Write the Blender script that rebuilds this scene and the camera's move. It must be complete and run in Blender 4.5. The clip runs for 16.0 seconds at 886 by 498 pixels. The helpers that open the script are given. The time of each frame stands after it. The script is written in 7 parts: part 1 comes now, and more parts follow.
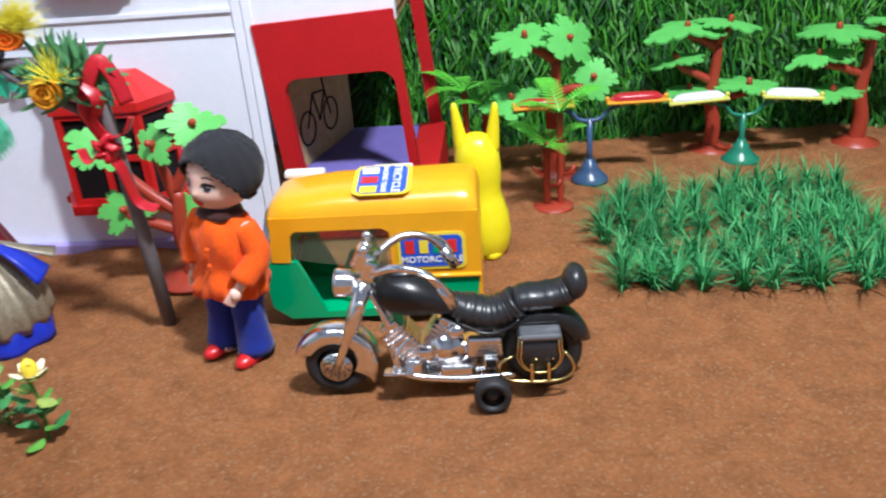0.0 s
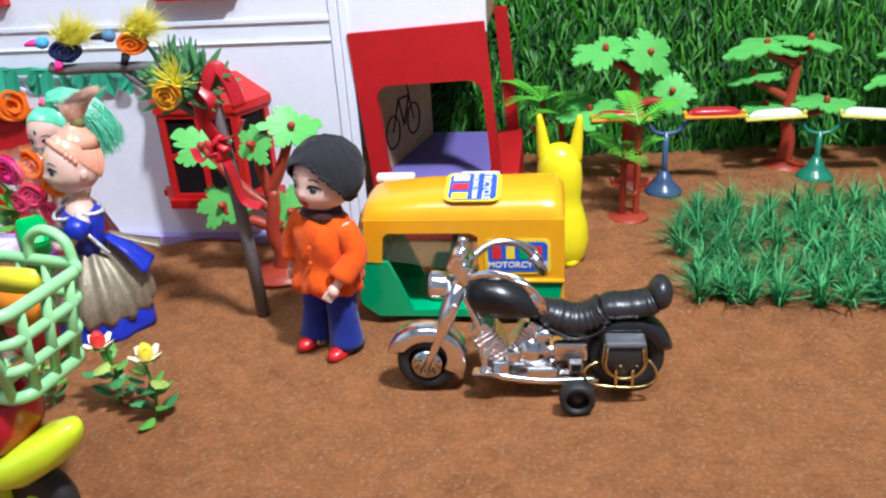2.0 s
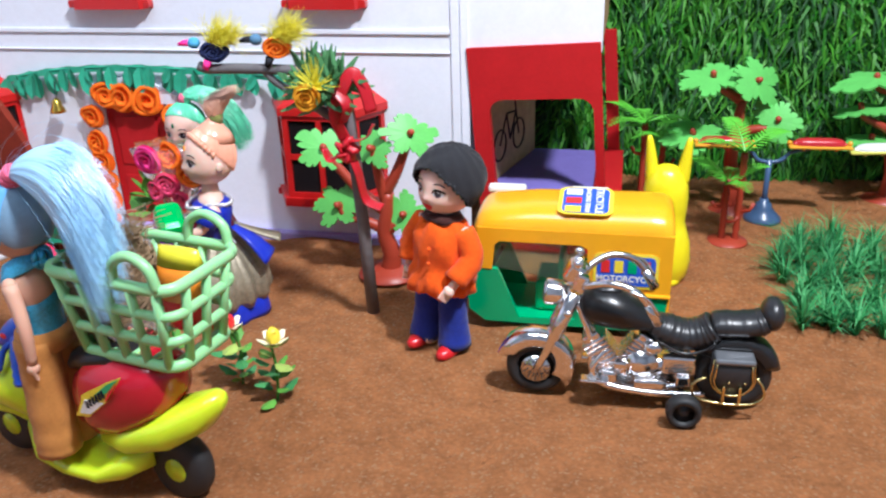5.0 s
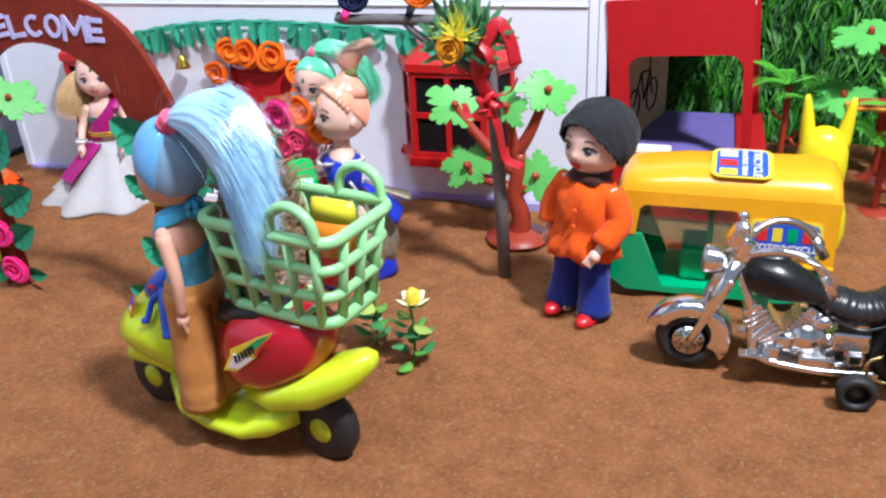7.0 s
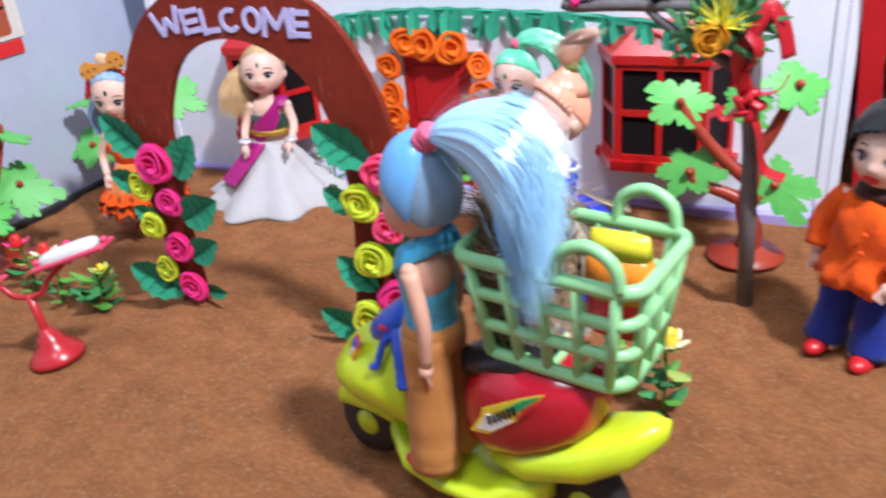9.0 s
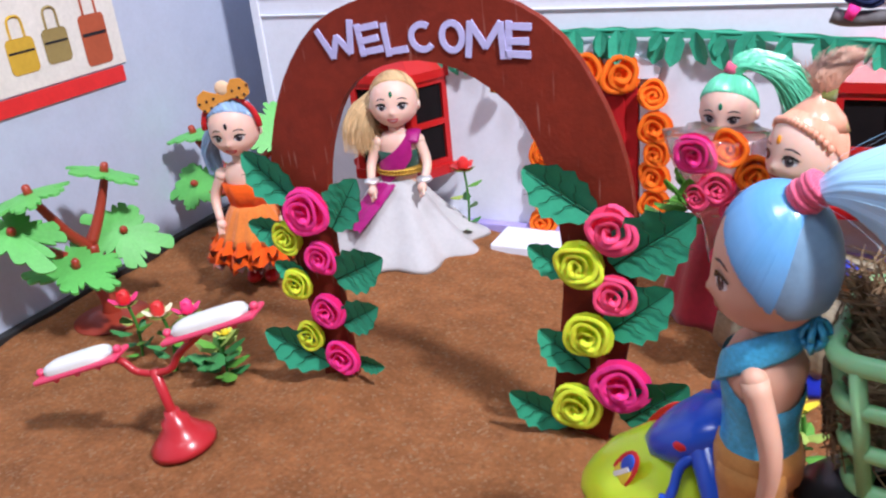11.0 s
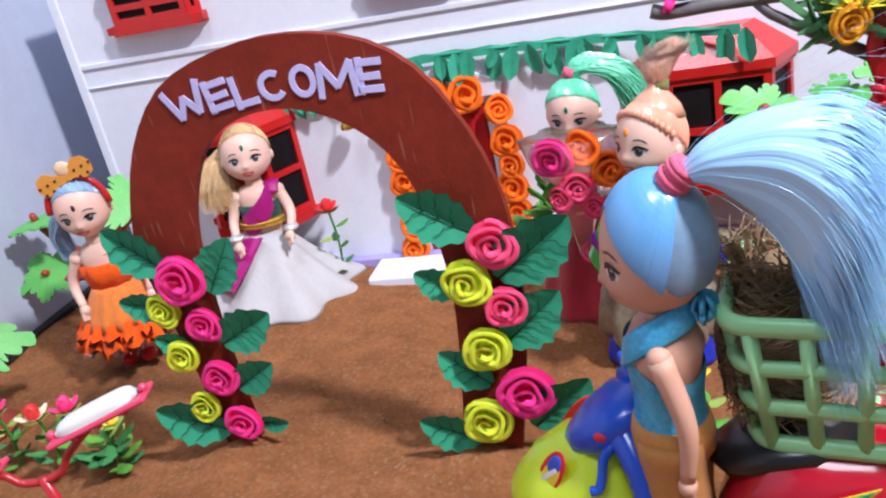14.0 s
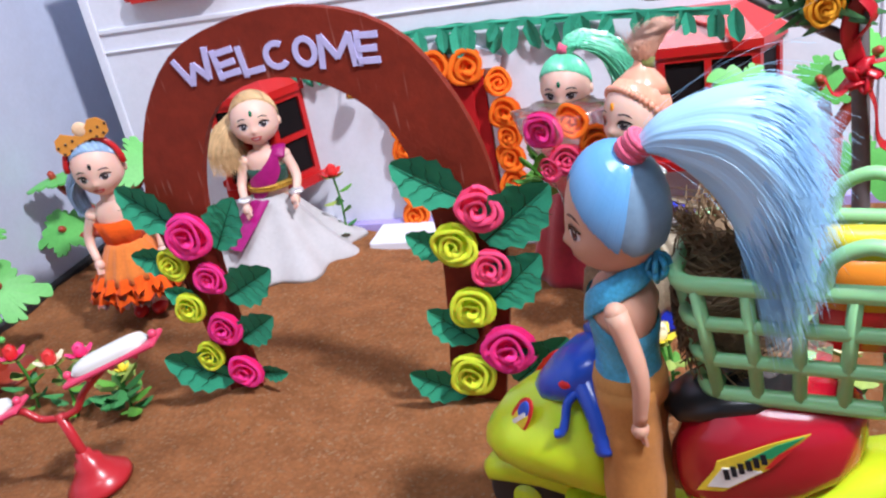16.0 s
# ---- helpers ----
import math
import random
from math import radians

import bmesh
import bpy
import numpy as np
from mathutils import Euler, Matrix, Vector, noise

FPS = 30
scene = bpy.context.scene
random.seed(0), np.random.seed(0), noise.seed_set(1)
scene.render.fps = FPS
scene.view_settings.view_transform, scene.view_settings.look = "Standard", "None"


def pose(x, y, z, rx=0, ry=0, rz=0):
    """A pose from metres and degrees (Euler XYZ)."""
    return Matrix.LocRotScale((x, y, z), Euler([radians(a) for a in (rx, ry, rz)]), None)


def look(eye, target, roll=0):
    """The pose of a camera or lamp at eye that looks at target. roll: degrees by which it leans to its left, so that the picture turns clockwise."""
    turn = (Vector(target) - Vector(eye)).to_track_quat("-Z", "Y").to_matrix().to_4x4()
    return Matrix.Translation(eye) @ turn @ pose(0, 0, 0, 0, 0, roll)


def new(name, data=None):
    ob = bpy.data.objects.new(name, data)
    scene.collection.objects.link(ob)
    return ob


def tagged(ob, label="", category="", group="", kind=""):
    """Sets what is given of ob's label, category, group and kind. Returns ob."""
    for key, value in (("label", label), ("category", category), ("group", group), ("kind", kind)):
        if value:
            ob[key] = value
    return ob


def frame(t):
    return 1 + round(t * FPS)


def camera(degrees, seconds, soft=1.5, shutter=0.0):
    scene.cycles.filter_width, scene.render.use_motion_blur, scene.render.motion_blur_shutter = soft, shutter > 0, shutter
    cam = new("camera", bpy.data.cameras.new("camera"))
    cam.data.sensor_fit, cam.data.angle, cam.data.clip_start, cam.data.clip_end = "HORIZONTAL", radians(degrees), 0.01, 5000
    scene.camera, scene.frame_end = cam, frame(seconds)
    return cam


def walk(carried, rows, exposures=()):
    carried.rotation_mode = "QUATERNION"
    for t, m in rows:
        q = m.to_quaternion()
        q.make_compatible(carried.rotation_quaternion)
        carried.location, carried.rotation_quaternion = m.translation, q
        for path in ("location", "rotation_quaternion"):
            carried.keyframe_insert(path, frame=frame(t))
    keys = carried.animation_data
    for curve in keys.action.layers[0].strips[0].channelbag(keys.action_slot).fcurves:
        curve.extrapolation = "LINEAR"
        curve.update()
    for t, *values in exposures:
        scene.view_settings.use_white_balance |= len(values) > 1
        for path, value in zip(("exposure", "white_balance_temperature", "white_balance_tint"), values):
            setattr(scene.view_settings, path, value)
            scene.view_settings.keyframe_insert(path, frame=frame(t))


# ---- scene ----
cam = camera(55.98, 16.0, soft=2.2, shutter=0.5)
PATH = [
    (0, (0.04893, 0.04467, 0.21951), (-0.02933, 0.94418, -0.21033), -4.59),
    (0.5, (0.03902, 0.02994, 0.22995), (-0.05324, 0.92797, -0.20020), -3.82),
    (1, (0.03789, 0.02990, 0.22970), (-0.07343, 0.92674, -0.19843), -3.89),
    (1.5, (0.03459, 0.03116, 0.23090), (-0.08409, 0.92759, -0.19608), -3.86),
    (2, (0.02873, 0.02787, 0.23134), (-0.10136, 0.92249, -0.19612), -3.70),
    (2.5, (0.02708, 0.02287, 0.23312), (-0.10628, 0.91887, -0.19043), -3.11),
    (3, (0.02148, 0.01718, 0.23452), (-0.10506, 0.91758, -0.18175), -1.89),
    (5.5, (0.00015, 0.00008, 0.23436), (-0.22299, 0.88705, -0.16999), -1.62),
    (6, (-0.00739, -0.00554, 0.23436), (-0.25327, 0.87387, -0.17330), -1.43),
    (6.5, (-0.02368, 0.01465, 0.22474), (-0.29613, 0.88046, -0.19495), -2.11),
    (7, (-0.03047, 0.01307, 0.22288), (-0.31920, 0.86694, -0.21019), -2.87),
    (7.5, (-0.04169, 0.01263, 0.22242), (-0.35052, 0.85061, -0.22748), -3.43),
    (8, (-0.06796, 0.03948, 0.21570), (-0.37384, 0.88160, -0.22845), -2.94),
    (8.5, (-0.08626, 0.04229, 0.21635), (-0.42737, 0.86902, -0.23106), -3.70),
    (9, (-0.11139, 0.04733, 0.21799), (-0.49837, 0.85569, -0.22564), -5.24),
    (9.5, (-0.14231, 0.05500, 0.21809), (-0.57489, 0.84612, -0.21435), -6.32),
    (12, (-0.22025, 0.09603, 0.19680), (-0.62667, 0.92122, -0.19548), -6.41),
    (12.5, (-0.21778, 0.09685, 0.20283), (-0.58143, 0.94409, -0.18439), -10.85),
    (13, (-0.21827, 0.08998, 0.20550), (-0.54527, 0.95450, -0.17617), -10.73),
    (13.5, (-0.21658, 0.08632, 0.20308), (-0.51165, 0.96075, -0.18202), -11.17),
    (14, (-0.21388, 0.08112, 0.20538), (-0.48679, 0.95915, -0.18778), -11.90),
    (14.5, (-0.21306, 0.07969, 0.20565), (-0.48124, 0.95626, -0.19397), -11.43),
    (15, (-0.20908, 0.07046, 0.20918), (-0.48934, 0.94100, -0.19531), -11.24),
    (15.5, (-0.20121, 0.06382, 0.21115), (-0.48773, 0.92880, -0.20081), -11.22),
    (16, (-0.20054, 0.06361, 0.20921), (-0.48929, 0.92349, -0.21176), -10.95),
]
walk(cam, [(t, look(eye, target, roll)) for t, eye, target, roll in PATH], [(0.0, -0.17, 6050, 9), (9.0, -0.07, 6100, 13), (12.5, -0.1, 6200, 17), (16.0, -0.1, 6200, 16)])

# Lengths below are in decimetres (doll scale); D turns them into metres.
D = 0.1
random.seed(7)
R = random.Random(11)


# ---- world, lights ----
world = bpy.data.worlds.new("room_air")
scene.world = world
world.use_nodes = True
world.node_tree.nodes["Background"].inputs[0].default_value = (0.74, 0.85, 1.0, 1)
world.node_tree.nodes["Background"].inputs[1].default_value = 0.79


def area_lamp(name, eye, target, size, watts, tint):
    data = bpy.data.lights.new(name, "AREA")
    data.shape, data.size, data.energy, data.color = "DISK", size, watts, tint
    ob = new(name, data)
    ob.matrix_world = look(Vector(eye) * D, Vector(target) * D)
    return ob


area_lamp("key_lamp", (2.8, 0.7, 9.2), (-2.2, 4.2, 0.3), 0.09, 17.8, (0.985, 0.985, 1.0))
area_lamp("room_light", (-3.0, -5.0, 24.0), (-2.5, 1.0, 0.0), 0.8, 30.0, (0.86, 0.93, 1.0))


# ---- materials ----
def mat(name, color, rough=0.5, metal=0.0, grain=250.0, vary=0.12, bump=0.0, bump_scale=900.0, coat=0.0, trans=0.0, spec=0.5, sheen=0.0, sub=0.0):
    m = bpy.data.materials.new(name)
    m.use_nodes = True
    nt = m.node_tree
    b = nt.nodes["Principled BSDF"]
    b.inputs["Roughness"].default_value, b.inputs["Metallic"].default_value = rough, metal
    b.inputs["Coat Weight"].default_value, b.inputs["Coat Roughness"].default_value = coat, 0.08
    b.inputs["Transmission Weight"].default_value = trans
    b.inputs["Specular IOR Level"].default_value = spec
    b.inputs["Sheen Weight"].default_value = sheen
    if sub:
        b.inputs["Subsurface Weight"].default_value = sub
        b.inputs["Subsurface Scale"].default_value = 0.004
    co = nt.nodes.new("ShaderNodeTexCoord")
    fine, wide = nt.nodes.new("ShaderNodeTexNoise"), nt.nodes.new("ShaderNodeTexNoise")
    fine.inputs["Scale"].default_value, wide.inputs["Scale"].default_value = grain, grain * 0.16
    fine.inputs["Detail"].default_value = 4
    add = nt.nodes.new("ShaderNodeMath")
    add.operation = "ADD"
    ramp = nt.nodes.new("ShaderNodeMapRange")
    ramp.inputs[1].default_value, ramp.inputs[2].default_value = 0.6, 1.4
    ramp.inputs[3].default_value, ramp.inputs[4].default_value = 1 - vary, 1 + vary
    info = nt.nodes.new("ShaderNodeObjectInfo")
    own = nt.nodes.new("ShaderNodeMapRange")
    own.inputs[3].default_value, own.inputs[4].default_value = 1 - vary * 0.5, 1 + vary * 0.5
    mul = nt.nodes.new("ShaderNodeMath")
    mul.operation = "MULTIPLY"
    scale = nt.nodes.new("ShaderNodeVectorMath")
    scale.operation = "SCALE"
    scale.inputs[0].default_value = color[:3]
    L = nt.links.new
    for n in (fine, wide):
        L(co.outputs["Object"], n.inputs["Vector"])
    L(fine.outputs[0], add.inputs[0])
    L(wide.outputs[0], add.inputs[1])
    L(add.outputs[0], ramp.inputs[0])
    L(info.outputs["Random"], own.inputs[0])
    L(ramp.outputs[0], mul.inputs[0])
    L(own.outputs[0], mul.inputs[1])
    L(mul.outputs[0], scale.inputs["Scale"])
    L(scale.outputs[0], b.inputs["Base Color"])
    if bump:
        bn, bt = nt.nodes.new("ShaderNodeBump"), nt.nodes.new("ShaderNodeTexNoise")
        bt.inputs["Scale"].default_value, bt.inputs["Detail"].default_value = bump_scale, 3
        bn.inputs["Strength"].default_value, bn.inputs["Distance"].default_value = bump, 0.0006
        L(co.outputs["Object"], bt.inputs["Vector"])
        L(bt.outputs[0], bn.inputs["Height"])
        L(bn.outputs[0], b.inputs["Normal"])
    return m


def plastic(name, color, rough=0.28, **k):
    return mat(name, color, rough, vary=k.pop("vary", 0.06), grain=120, bump=0.04, bump_scale=350, **k)


def paper(name, color, **k):
    return mat(name, color, k.pop("rough", 0.75), vary=k.pop("vary", 0.1), grain=400, bump=0.15, bump_scale=1500, spec=0.25, **k)


def cloth(name, color, **k):
    return mat(name, color, k.pop("rough", 0.85), vary=k.pop("vary", 0.14), grain=700, bump=0.5, bump_scale=2500, spec=0.2, sheen=k.pop("sheen", 0.3), **k)


def sand_material():
    m = mat("red_brown_sand", (0.495, 0.194, 0.071), 0.9, grain=420, vary=0.30, spec=0.2)
    nt = m.node_tree
    L = nt.links.new
    b = nt.nodes["Principled BSDF"]
    co = nt.nodes.new("ShaderNodeTexCoord")
    hi = nt.nodes.new("ShaderNodeTexNoise")
    hi.inputs["Scale"].default_value, hi.inputs["Detail"].default_value, hi.inputs["Roughness"].default_value = 480, 8, 0.85
    lo = nt.nodes.new("ShaderNodeTexNoise")
    lo.inputs["Scale"].default_value, lo.inputs["Detail"].default_value = 60, 5
    grit = nt.nodes.new("ShaderNodeTexVoronoi")
    grit.inputs["Scale"].default_value = 800
    for n in (hi, lo, grit):
        L(co.outputs["Object"], n.inputs["Vector"])
    # pale and dark single grains
    pale = nt.nodes.new("ShaderNodeMapRange")
    pale.inputs[1].default_value, pale.inputs[2].default_value = 0.70, 1.0
    L(grit.outputs["Color"], pale.inputs[0])
    mix = nt.nodes.new("ShaderNodeMix")
    mix.data_type = "RGBA"
    old = b.inputs["Base Color"].links[0].from_socket
    L(pale.outputs[0], mix.inputs[0])
    L(old, mix.inputs[6])
    mix.inputs[7].default_value = (0.60, 0.35, 0.19, 1)
    L(mix.outputs[2], b.inputs["Base Color"])
    mid = nt.nodes.new("ShaderNodeTexNoise")
    mid.inputs["Scale"].default_value, mid.inputs["Detail"].default_value, mid.inputs["Distortion"].default_value = 190, 3, 0.6
    L(co.outputs["Object"], mid.inputs["Vector"])
    b3 = nt.nodes.new("ShaderNodeBump")
    b3.inputs["Strength"].default_value, b3.inputs["Distance"].default_value = 1.0, 0.0014
    L(mid.outputs[0], b3.inputs["Height"])
    b1, b2 = nt.nodes.new("ShaderNodeBump"), nt.nodes.new("ShaderNodeBump")
    b1.inputs["Strength"].default_value, b1.inputs["Distance"].default_value = 1.0, 0.009
    b2.inputs["Strength"].default_value, b2.inputs["Distance"].default_value = 1.0, 0.0030
    L(lo.outputs[0], b1.inputs["Height"])
    L(hi.outputs[0], b2.inputs["Height"])
    L(b1.outputs[0], b3.inputs["Normal"])
    L(b3.outputs[0], b2.inputs["Normal"])
    L(b2.outputs[0], b.inputs["Normal"])
    return m


SAND = sand_material()
WHITE_BOARD = paper("white_board", (0.76, 0.79, 0.88), vary=0.04, rough=0.55)
SIDE_BOARD = paper("pale_blue_board", (0.50, 0.55, 0.68), vary=0.05, rough=0.6)
GREY_ROOM = mat("grey_room", (0.5, 0.5, 0.52), 0.8, grain=20)
RED_CARD = paper("red_card", (0.46, 0.012, 0.016), rough=0.45)
RED_PLASTIC = plastic("red_plastic", (0.50, 0.012, 0.012), coat=0.2)
DARK_PANE = mat("dark_pane", (0.010, 0.008, 0.009), 0.5, grain=60, vary=0.3, spec=0.12)
LILAC = paper("lilac_paper", (0.42, 0.36, 0.72))
CARDBOARD = mat("cardboard", (0.36, 0.22, 0.11), 0.8, grain=160, vary=0.2)
CREAM_CARD = mat("cream_card", (0.40, 0.29, 0.16), 0.7, grain=160, vary=0.25)
BROWN_FELT = mat("brown_card", (0.185, 0.020, 0.008), 0.65, grain=260, vary=0.22, bump=0.25, bump_scale=700, spec=0.25)


def scuffs(m, tone):
    """Thin upright pale scuffs on painted card."""
    nt = m.node_tree
    b = nt.nodes["Principled BSDF"]
    co, mp, no, cut, mix = [nt.nodes.new("ShaderNode" + k) for k in ("TexCoord", "Mapping", "TexNoise", "MapRange", "Mix")]
    mp.inputs["Scale"].default_value = (520, 520, 42)
    no.inputs["Scale"].default_value, no.inputs["Detail"].default_value = 1.0, 1
    cut.inputs[1].default_value, cut.inputs[2].default_value, cut.inputs[4].default_value = 0.665, 0.72, 0.35
    mix.data_type = "RGBA"
    mix.inputs[7].default_value = (*tone, 1)
    L = nt.links.new
    L(co.outputs["Object"], mp.inputs["Vector"])
    L(mp.outputs[0], no.inputs["Vector"])
    L(no.outputs[0], cut.inputs[0])
    L(cut.outputs[0], mix.inputs[0])
    L(b.inputs["Base Color"].links[0].from_socket, mix.inputs[6])
    L(mix.outputs[2], b.inputs["Base Color"])


scuffs(BROWN_FELT, (0.42, 0.20, 0.15))
LAVENDER = paper("lavender_paper", (0.52, 0.50, 0.80))
PINK_PAPER = paper("pink_paper", (1.0, 0.045, 0.30), sub=0.35)
ROSE_PAPER = paper("coral_pink_paper", (1.0, 0.085, 0.22), sub=0.2)
LIME_PAPER = paper("lime_paper", (0.74, 0.82, 0.045), sub=0.35)
ORANGE_PAPER = paper("orange_paper", (0.97, 0.185, 0.010), sub=0.25)
GREEN_PAPER = paper("dark_green_paper", (0.034, 0.329, 0.183))
GREEN_FOIL = mat("green_garland", (0.035, 0.36, 0.22), 0.5, grain=200, vary=0.2)
LEAF_PLASTIC = plastic("light_green_foam", (0.125, 0.50, 0.105), rough=0.5, vary=0.12)
TRUNK_PLASTIC = plastic("brick_red_plastic", (0.36, 0.045, 0.022), rough=0.4)
FERN = plastic("fern_plastic", (0.11, 0.46, 0.04), rough=0.45, vary=0.15)
GRASS_DARK = mat("plastic_turf", (0.022, 0.150, 0.010), 0.5, grain=90, vary=0.4, spec=0.22)
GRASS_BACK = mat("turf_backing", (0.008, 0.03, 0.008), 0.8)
GRASS_BLUE = mat("tuft_green", (0.060, 0.33, 0.10), 0.6, grain=90, vary=0.3, spec=0.15)
STEM = plastic("stem_green", (0.05, 0.22, 0.03), rough=0.45)
LEAF_SMALL = plastic("small_leaf", (0.12, 0.36, 0.05), rough=0.45, vary=0.2)
YELLOW_PETAL = plastic("yellow_petal", (0.88, 0.70, 0.05), rough=0.5)
CREAM_PETAL = plastic("cream_petal", (0.86, 0.80, 0.55), rough=0.5)
RED_PETAL = plastic("red_petal", (0.72, 0.03, 0.03), rough=0.45)
PINK_PETAL = plastic("pink_petal", (0.85, 0.05, 0.22), rough=0.45)
BLACK = plastic("black_plastic", (0.012, 0.012, 0.013), rough=0.3)
RUBBER = mat("black_rubber", (0.016, 0.016, 0.017), 0.6, bump=0.1)
CHROME = mat("chrome", (0.86, 0.85, 0.86), 0.17, 1.0, vary=0.05, bump=0.35, bump_scale=420)
TAXI_YELLOW = plastic("orange_yellow_plastic", (0.88, 0.40, 0.010), coat=0.3)
TAXI_GREEN = plastic("green_plastic", (0.0, 0.38, 0.15), coat=0.2, sub=0.15)
CLEAR_GREEN = plastic("smoky_green_glass", (0.55, 0.80, 0.68), rough=0.08, trans=0.95)
WHITE_PLASTIC = plastic("white_plastic", (0.80, 0.80, 0.78))
YELLOW_TOY = plastic("yellow_vinyl", (0.86, 0.74, 0.01), coat=0.2)
STICKER_BLUE = paper("sticker_blue", (0.03, 0.10, 0.55), rough=0.4)
STICKER_YELLOW = paper("sticker_yellow", (0.85, 0.66, 0.05), rough=0.4)
STICKER_RED = paper("sticker_red", (0.70, 0.03, 0.03), rough=0.4)
STICKER_WHITE = paper("sticker_white", (0.82, 0.82, 0.78), rough=0.4)
INK = paper("black_ink", (0.015, 0.015, 0.02))
SKIN = plastic("doll_skin", (0.80, 0.52, 0.425), rough=0.48, sub=0.2)
TAN_SKIN = plastic("doll_skin_tan", (0.60, 0.33, 0.235), rough=0.58, sub=0.15)
LIP = plastic("doll_lip", (0.60, 0.10, 0.11))
RED_LIP = plastic("doll_red_lip", (0.60, 0.02, 0.03))
EYE = plastic("doll_eye", (0.02, 0.02, 0.025), rough=0.2)
EYE_WHITE = plastic("doll_eye_white", (0.60, 0.58, 0.60), rough=0.3)
IRIS = plastic("doll_iris", (0.10, 0.075, 0.085), rough=0.25)


# ---- mesh helpers ----
class Shape:
    """Vertices and faces of one mesh, in decimetres."""

    def __init__(self):
        self.v, self.f, self.m, self.s = [], [], [], []

    def add(self, verts, faces, m=0, smooth=True, M=None):
        n = len(self.v)
        self.v += [tuple(M @ Vector(p)) if M else tuple(p) for p in verts]
        self.f += [tuple(i + n for i in f) for f in faces]
        self.m += [m] * len(faces)
        self.s += [smooth] * len(faces)
        return self

    def mesh(self, name, mats):
        me = bpy.data.meshes.new(name)
        me.from_pydata([(x * D, y * D, z * D) for x, y, z in self.v], [], self.f)
        for mt in mats:
            me.materials.append(mt)
        me.polygons.foreach_set("material_index", self.m)
        me.polygons.foreach_set("use_smooth", self.s)
        me.update()
        return me


def at(x, y, z=0.0, turn=0.0, tip=0.0, lean=0.0, size=1.0):
    """A pose in decimetres: tip about x, lean about y, then turn about z."""
    return pose(x, y, z, tip, lean, turn) @ Matrix.Scale(size, 4)


def metres(M):
    M = M.copy()
    M.translation = M.translation * D
    return M


def thing(name, label, category, M, group="", kind=""):
    ob = new(name)
    ob.empty_display_size = 0.02
    ob.matrix_world = metres(M)
    return tagged(ob, label, category, group, kind)


def part(name, shape, mats, parent, label="", M=None):
    """One mesh object under a thing or under a part. shape: a Shape, or a mesh to share."""
    mats = mats if isinstance(mats, (list, tuple)) else [mats]
    me = shape.mesh(name, mats) if isinstance(shape, Shape) else shape
    ob = new(name, me)
    ob.parent = parent
    if M:
        ob.matrix_basis = metres(M)
    return tagged(ob, label)


def solid(name, shape, mats, label, category, M=None, group="", kind=""):
    mats = mats if isinstance(mats, (list, tuple)) else [mats]
    me = shape.mesh(name, mats) if isinstance(shape, Shape) else shape
    ob = new(name, me)
    ob.matrix_world = metres(M or Matrix())
    return tagged(ob, label, category, group, kind)


def ball(S, c, r, m=0, seg=20, rings=12, keep=None, M=None):
    """An ellipsoid; keep(u): which directions of it are built."""
    c, r = Vector(c), Vector(r if hasattr(r, "__len__") else (r, r, r))
    us = [Vector((math.sin(math.pi * i / rings) * math.cos(2 * math.pi * j / seg), math.sin(math.pi * i / rings) * math.sin(2 * math.pi * j / seg), math.cos(math.pi * i / rings))) for i in range(rings + 1) for j in range(seg)]
    vs = [c + Vector((u.x * r.x, u.y * r.y, u.z * r.z)) for u in us]
    fs = []
    for i in range(rings):
        for j in range(seg):
            q = [i * seg + j, (i + 1) * seg + j, (i + 1) * seg + (j + 1) % seg, i * seg + (j + 1) % seg]
            if i == 0:
                q = [q[0], q[1], q[2]]
            elif i == rings - 1:
                q = [q[0], q[1], q[3]]
            if keep is None or keep(sum((us[k] for k in q), Vector()) / len(q)):
                fs.append(q)
    return S.add(vs, fs, m, True, M)


def tube(S, pts, radii, m=0, seg=8, M=None, flat=1.0, caps=True):
    """A tapered round bar along points."""
    pts = [Vector(p) for p in pts]
    radii = radii if hasattr(radii, "__len__") else [radii] * len(pts)
    vs, fs, side = [], [], None
    for i, p in enumerate(pts):
        way = (pts[min(i + 1, len(pts) - 1)] - pts[max(i - 1, 0)]).normalized()
        if side is None:
            side = way.cross(Vector((0, 0, 1)) if abs(way.z) < 0.9 else Vector((0, 1, 0))).normalized()
        side = (side - way * side.dot(way)).normalized()
        up = way.cross(side)
        for j in range(seg):
            a = 2 * math.pi * j / seg
            vs.append(p + side * math.cos(a) * radii[i] + up * math.sin(a) * radii[i] * flat)
    for i in range(len(pts) - 1):
        for j in range(seg):
            k = (j + 1) % seg
            fs.append((i * seg + j, i * seg + k, (i + 1) * seg + k, (i + 1) * seg + j))
    if caps:
        fs += [tuple(range(seg))[::-1], tuple(range(len(vs) - seg, len(vs)))]
    return S.add(vs, fs, m, seg > 5, M)


def curve(pts, n=6):
    """A smooth line through points (Catmull-Rom)."""
    p = [Vector(q) for q in pts]
    p = [p[0] * 2 - p[1]] + p + [p[-1] * 2 - p[-2]]
    out = []
    for i in range(1, len(p) - 2):
        for k in range(n):
            t = k / n
            out.append(0.5 * (2 * p[i] + (p[i + 1] - p[i - 1]) * t + (2 * p[i - 1] - 5 * p[i] + 4 * p[i + 1] - p[i + 2]) * t * t + (3 * p[i] - p[i - 1] - 3 * p[i + 1] + p[i + 2]) * t ** 3))
    return out + [p[-2]]


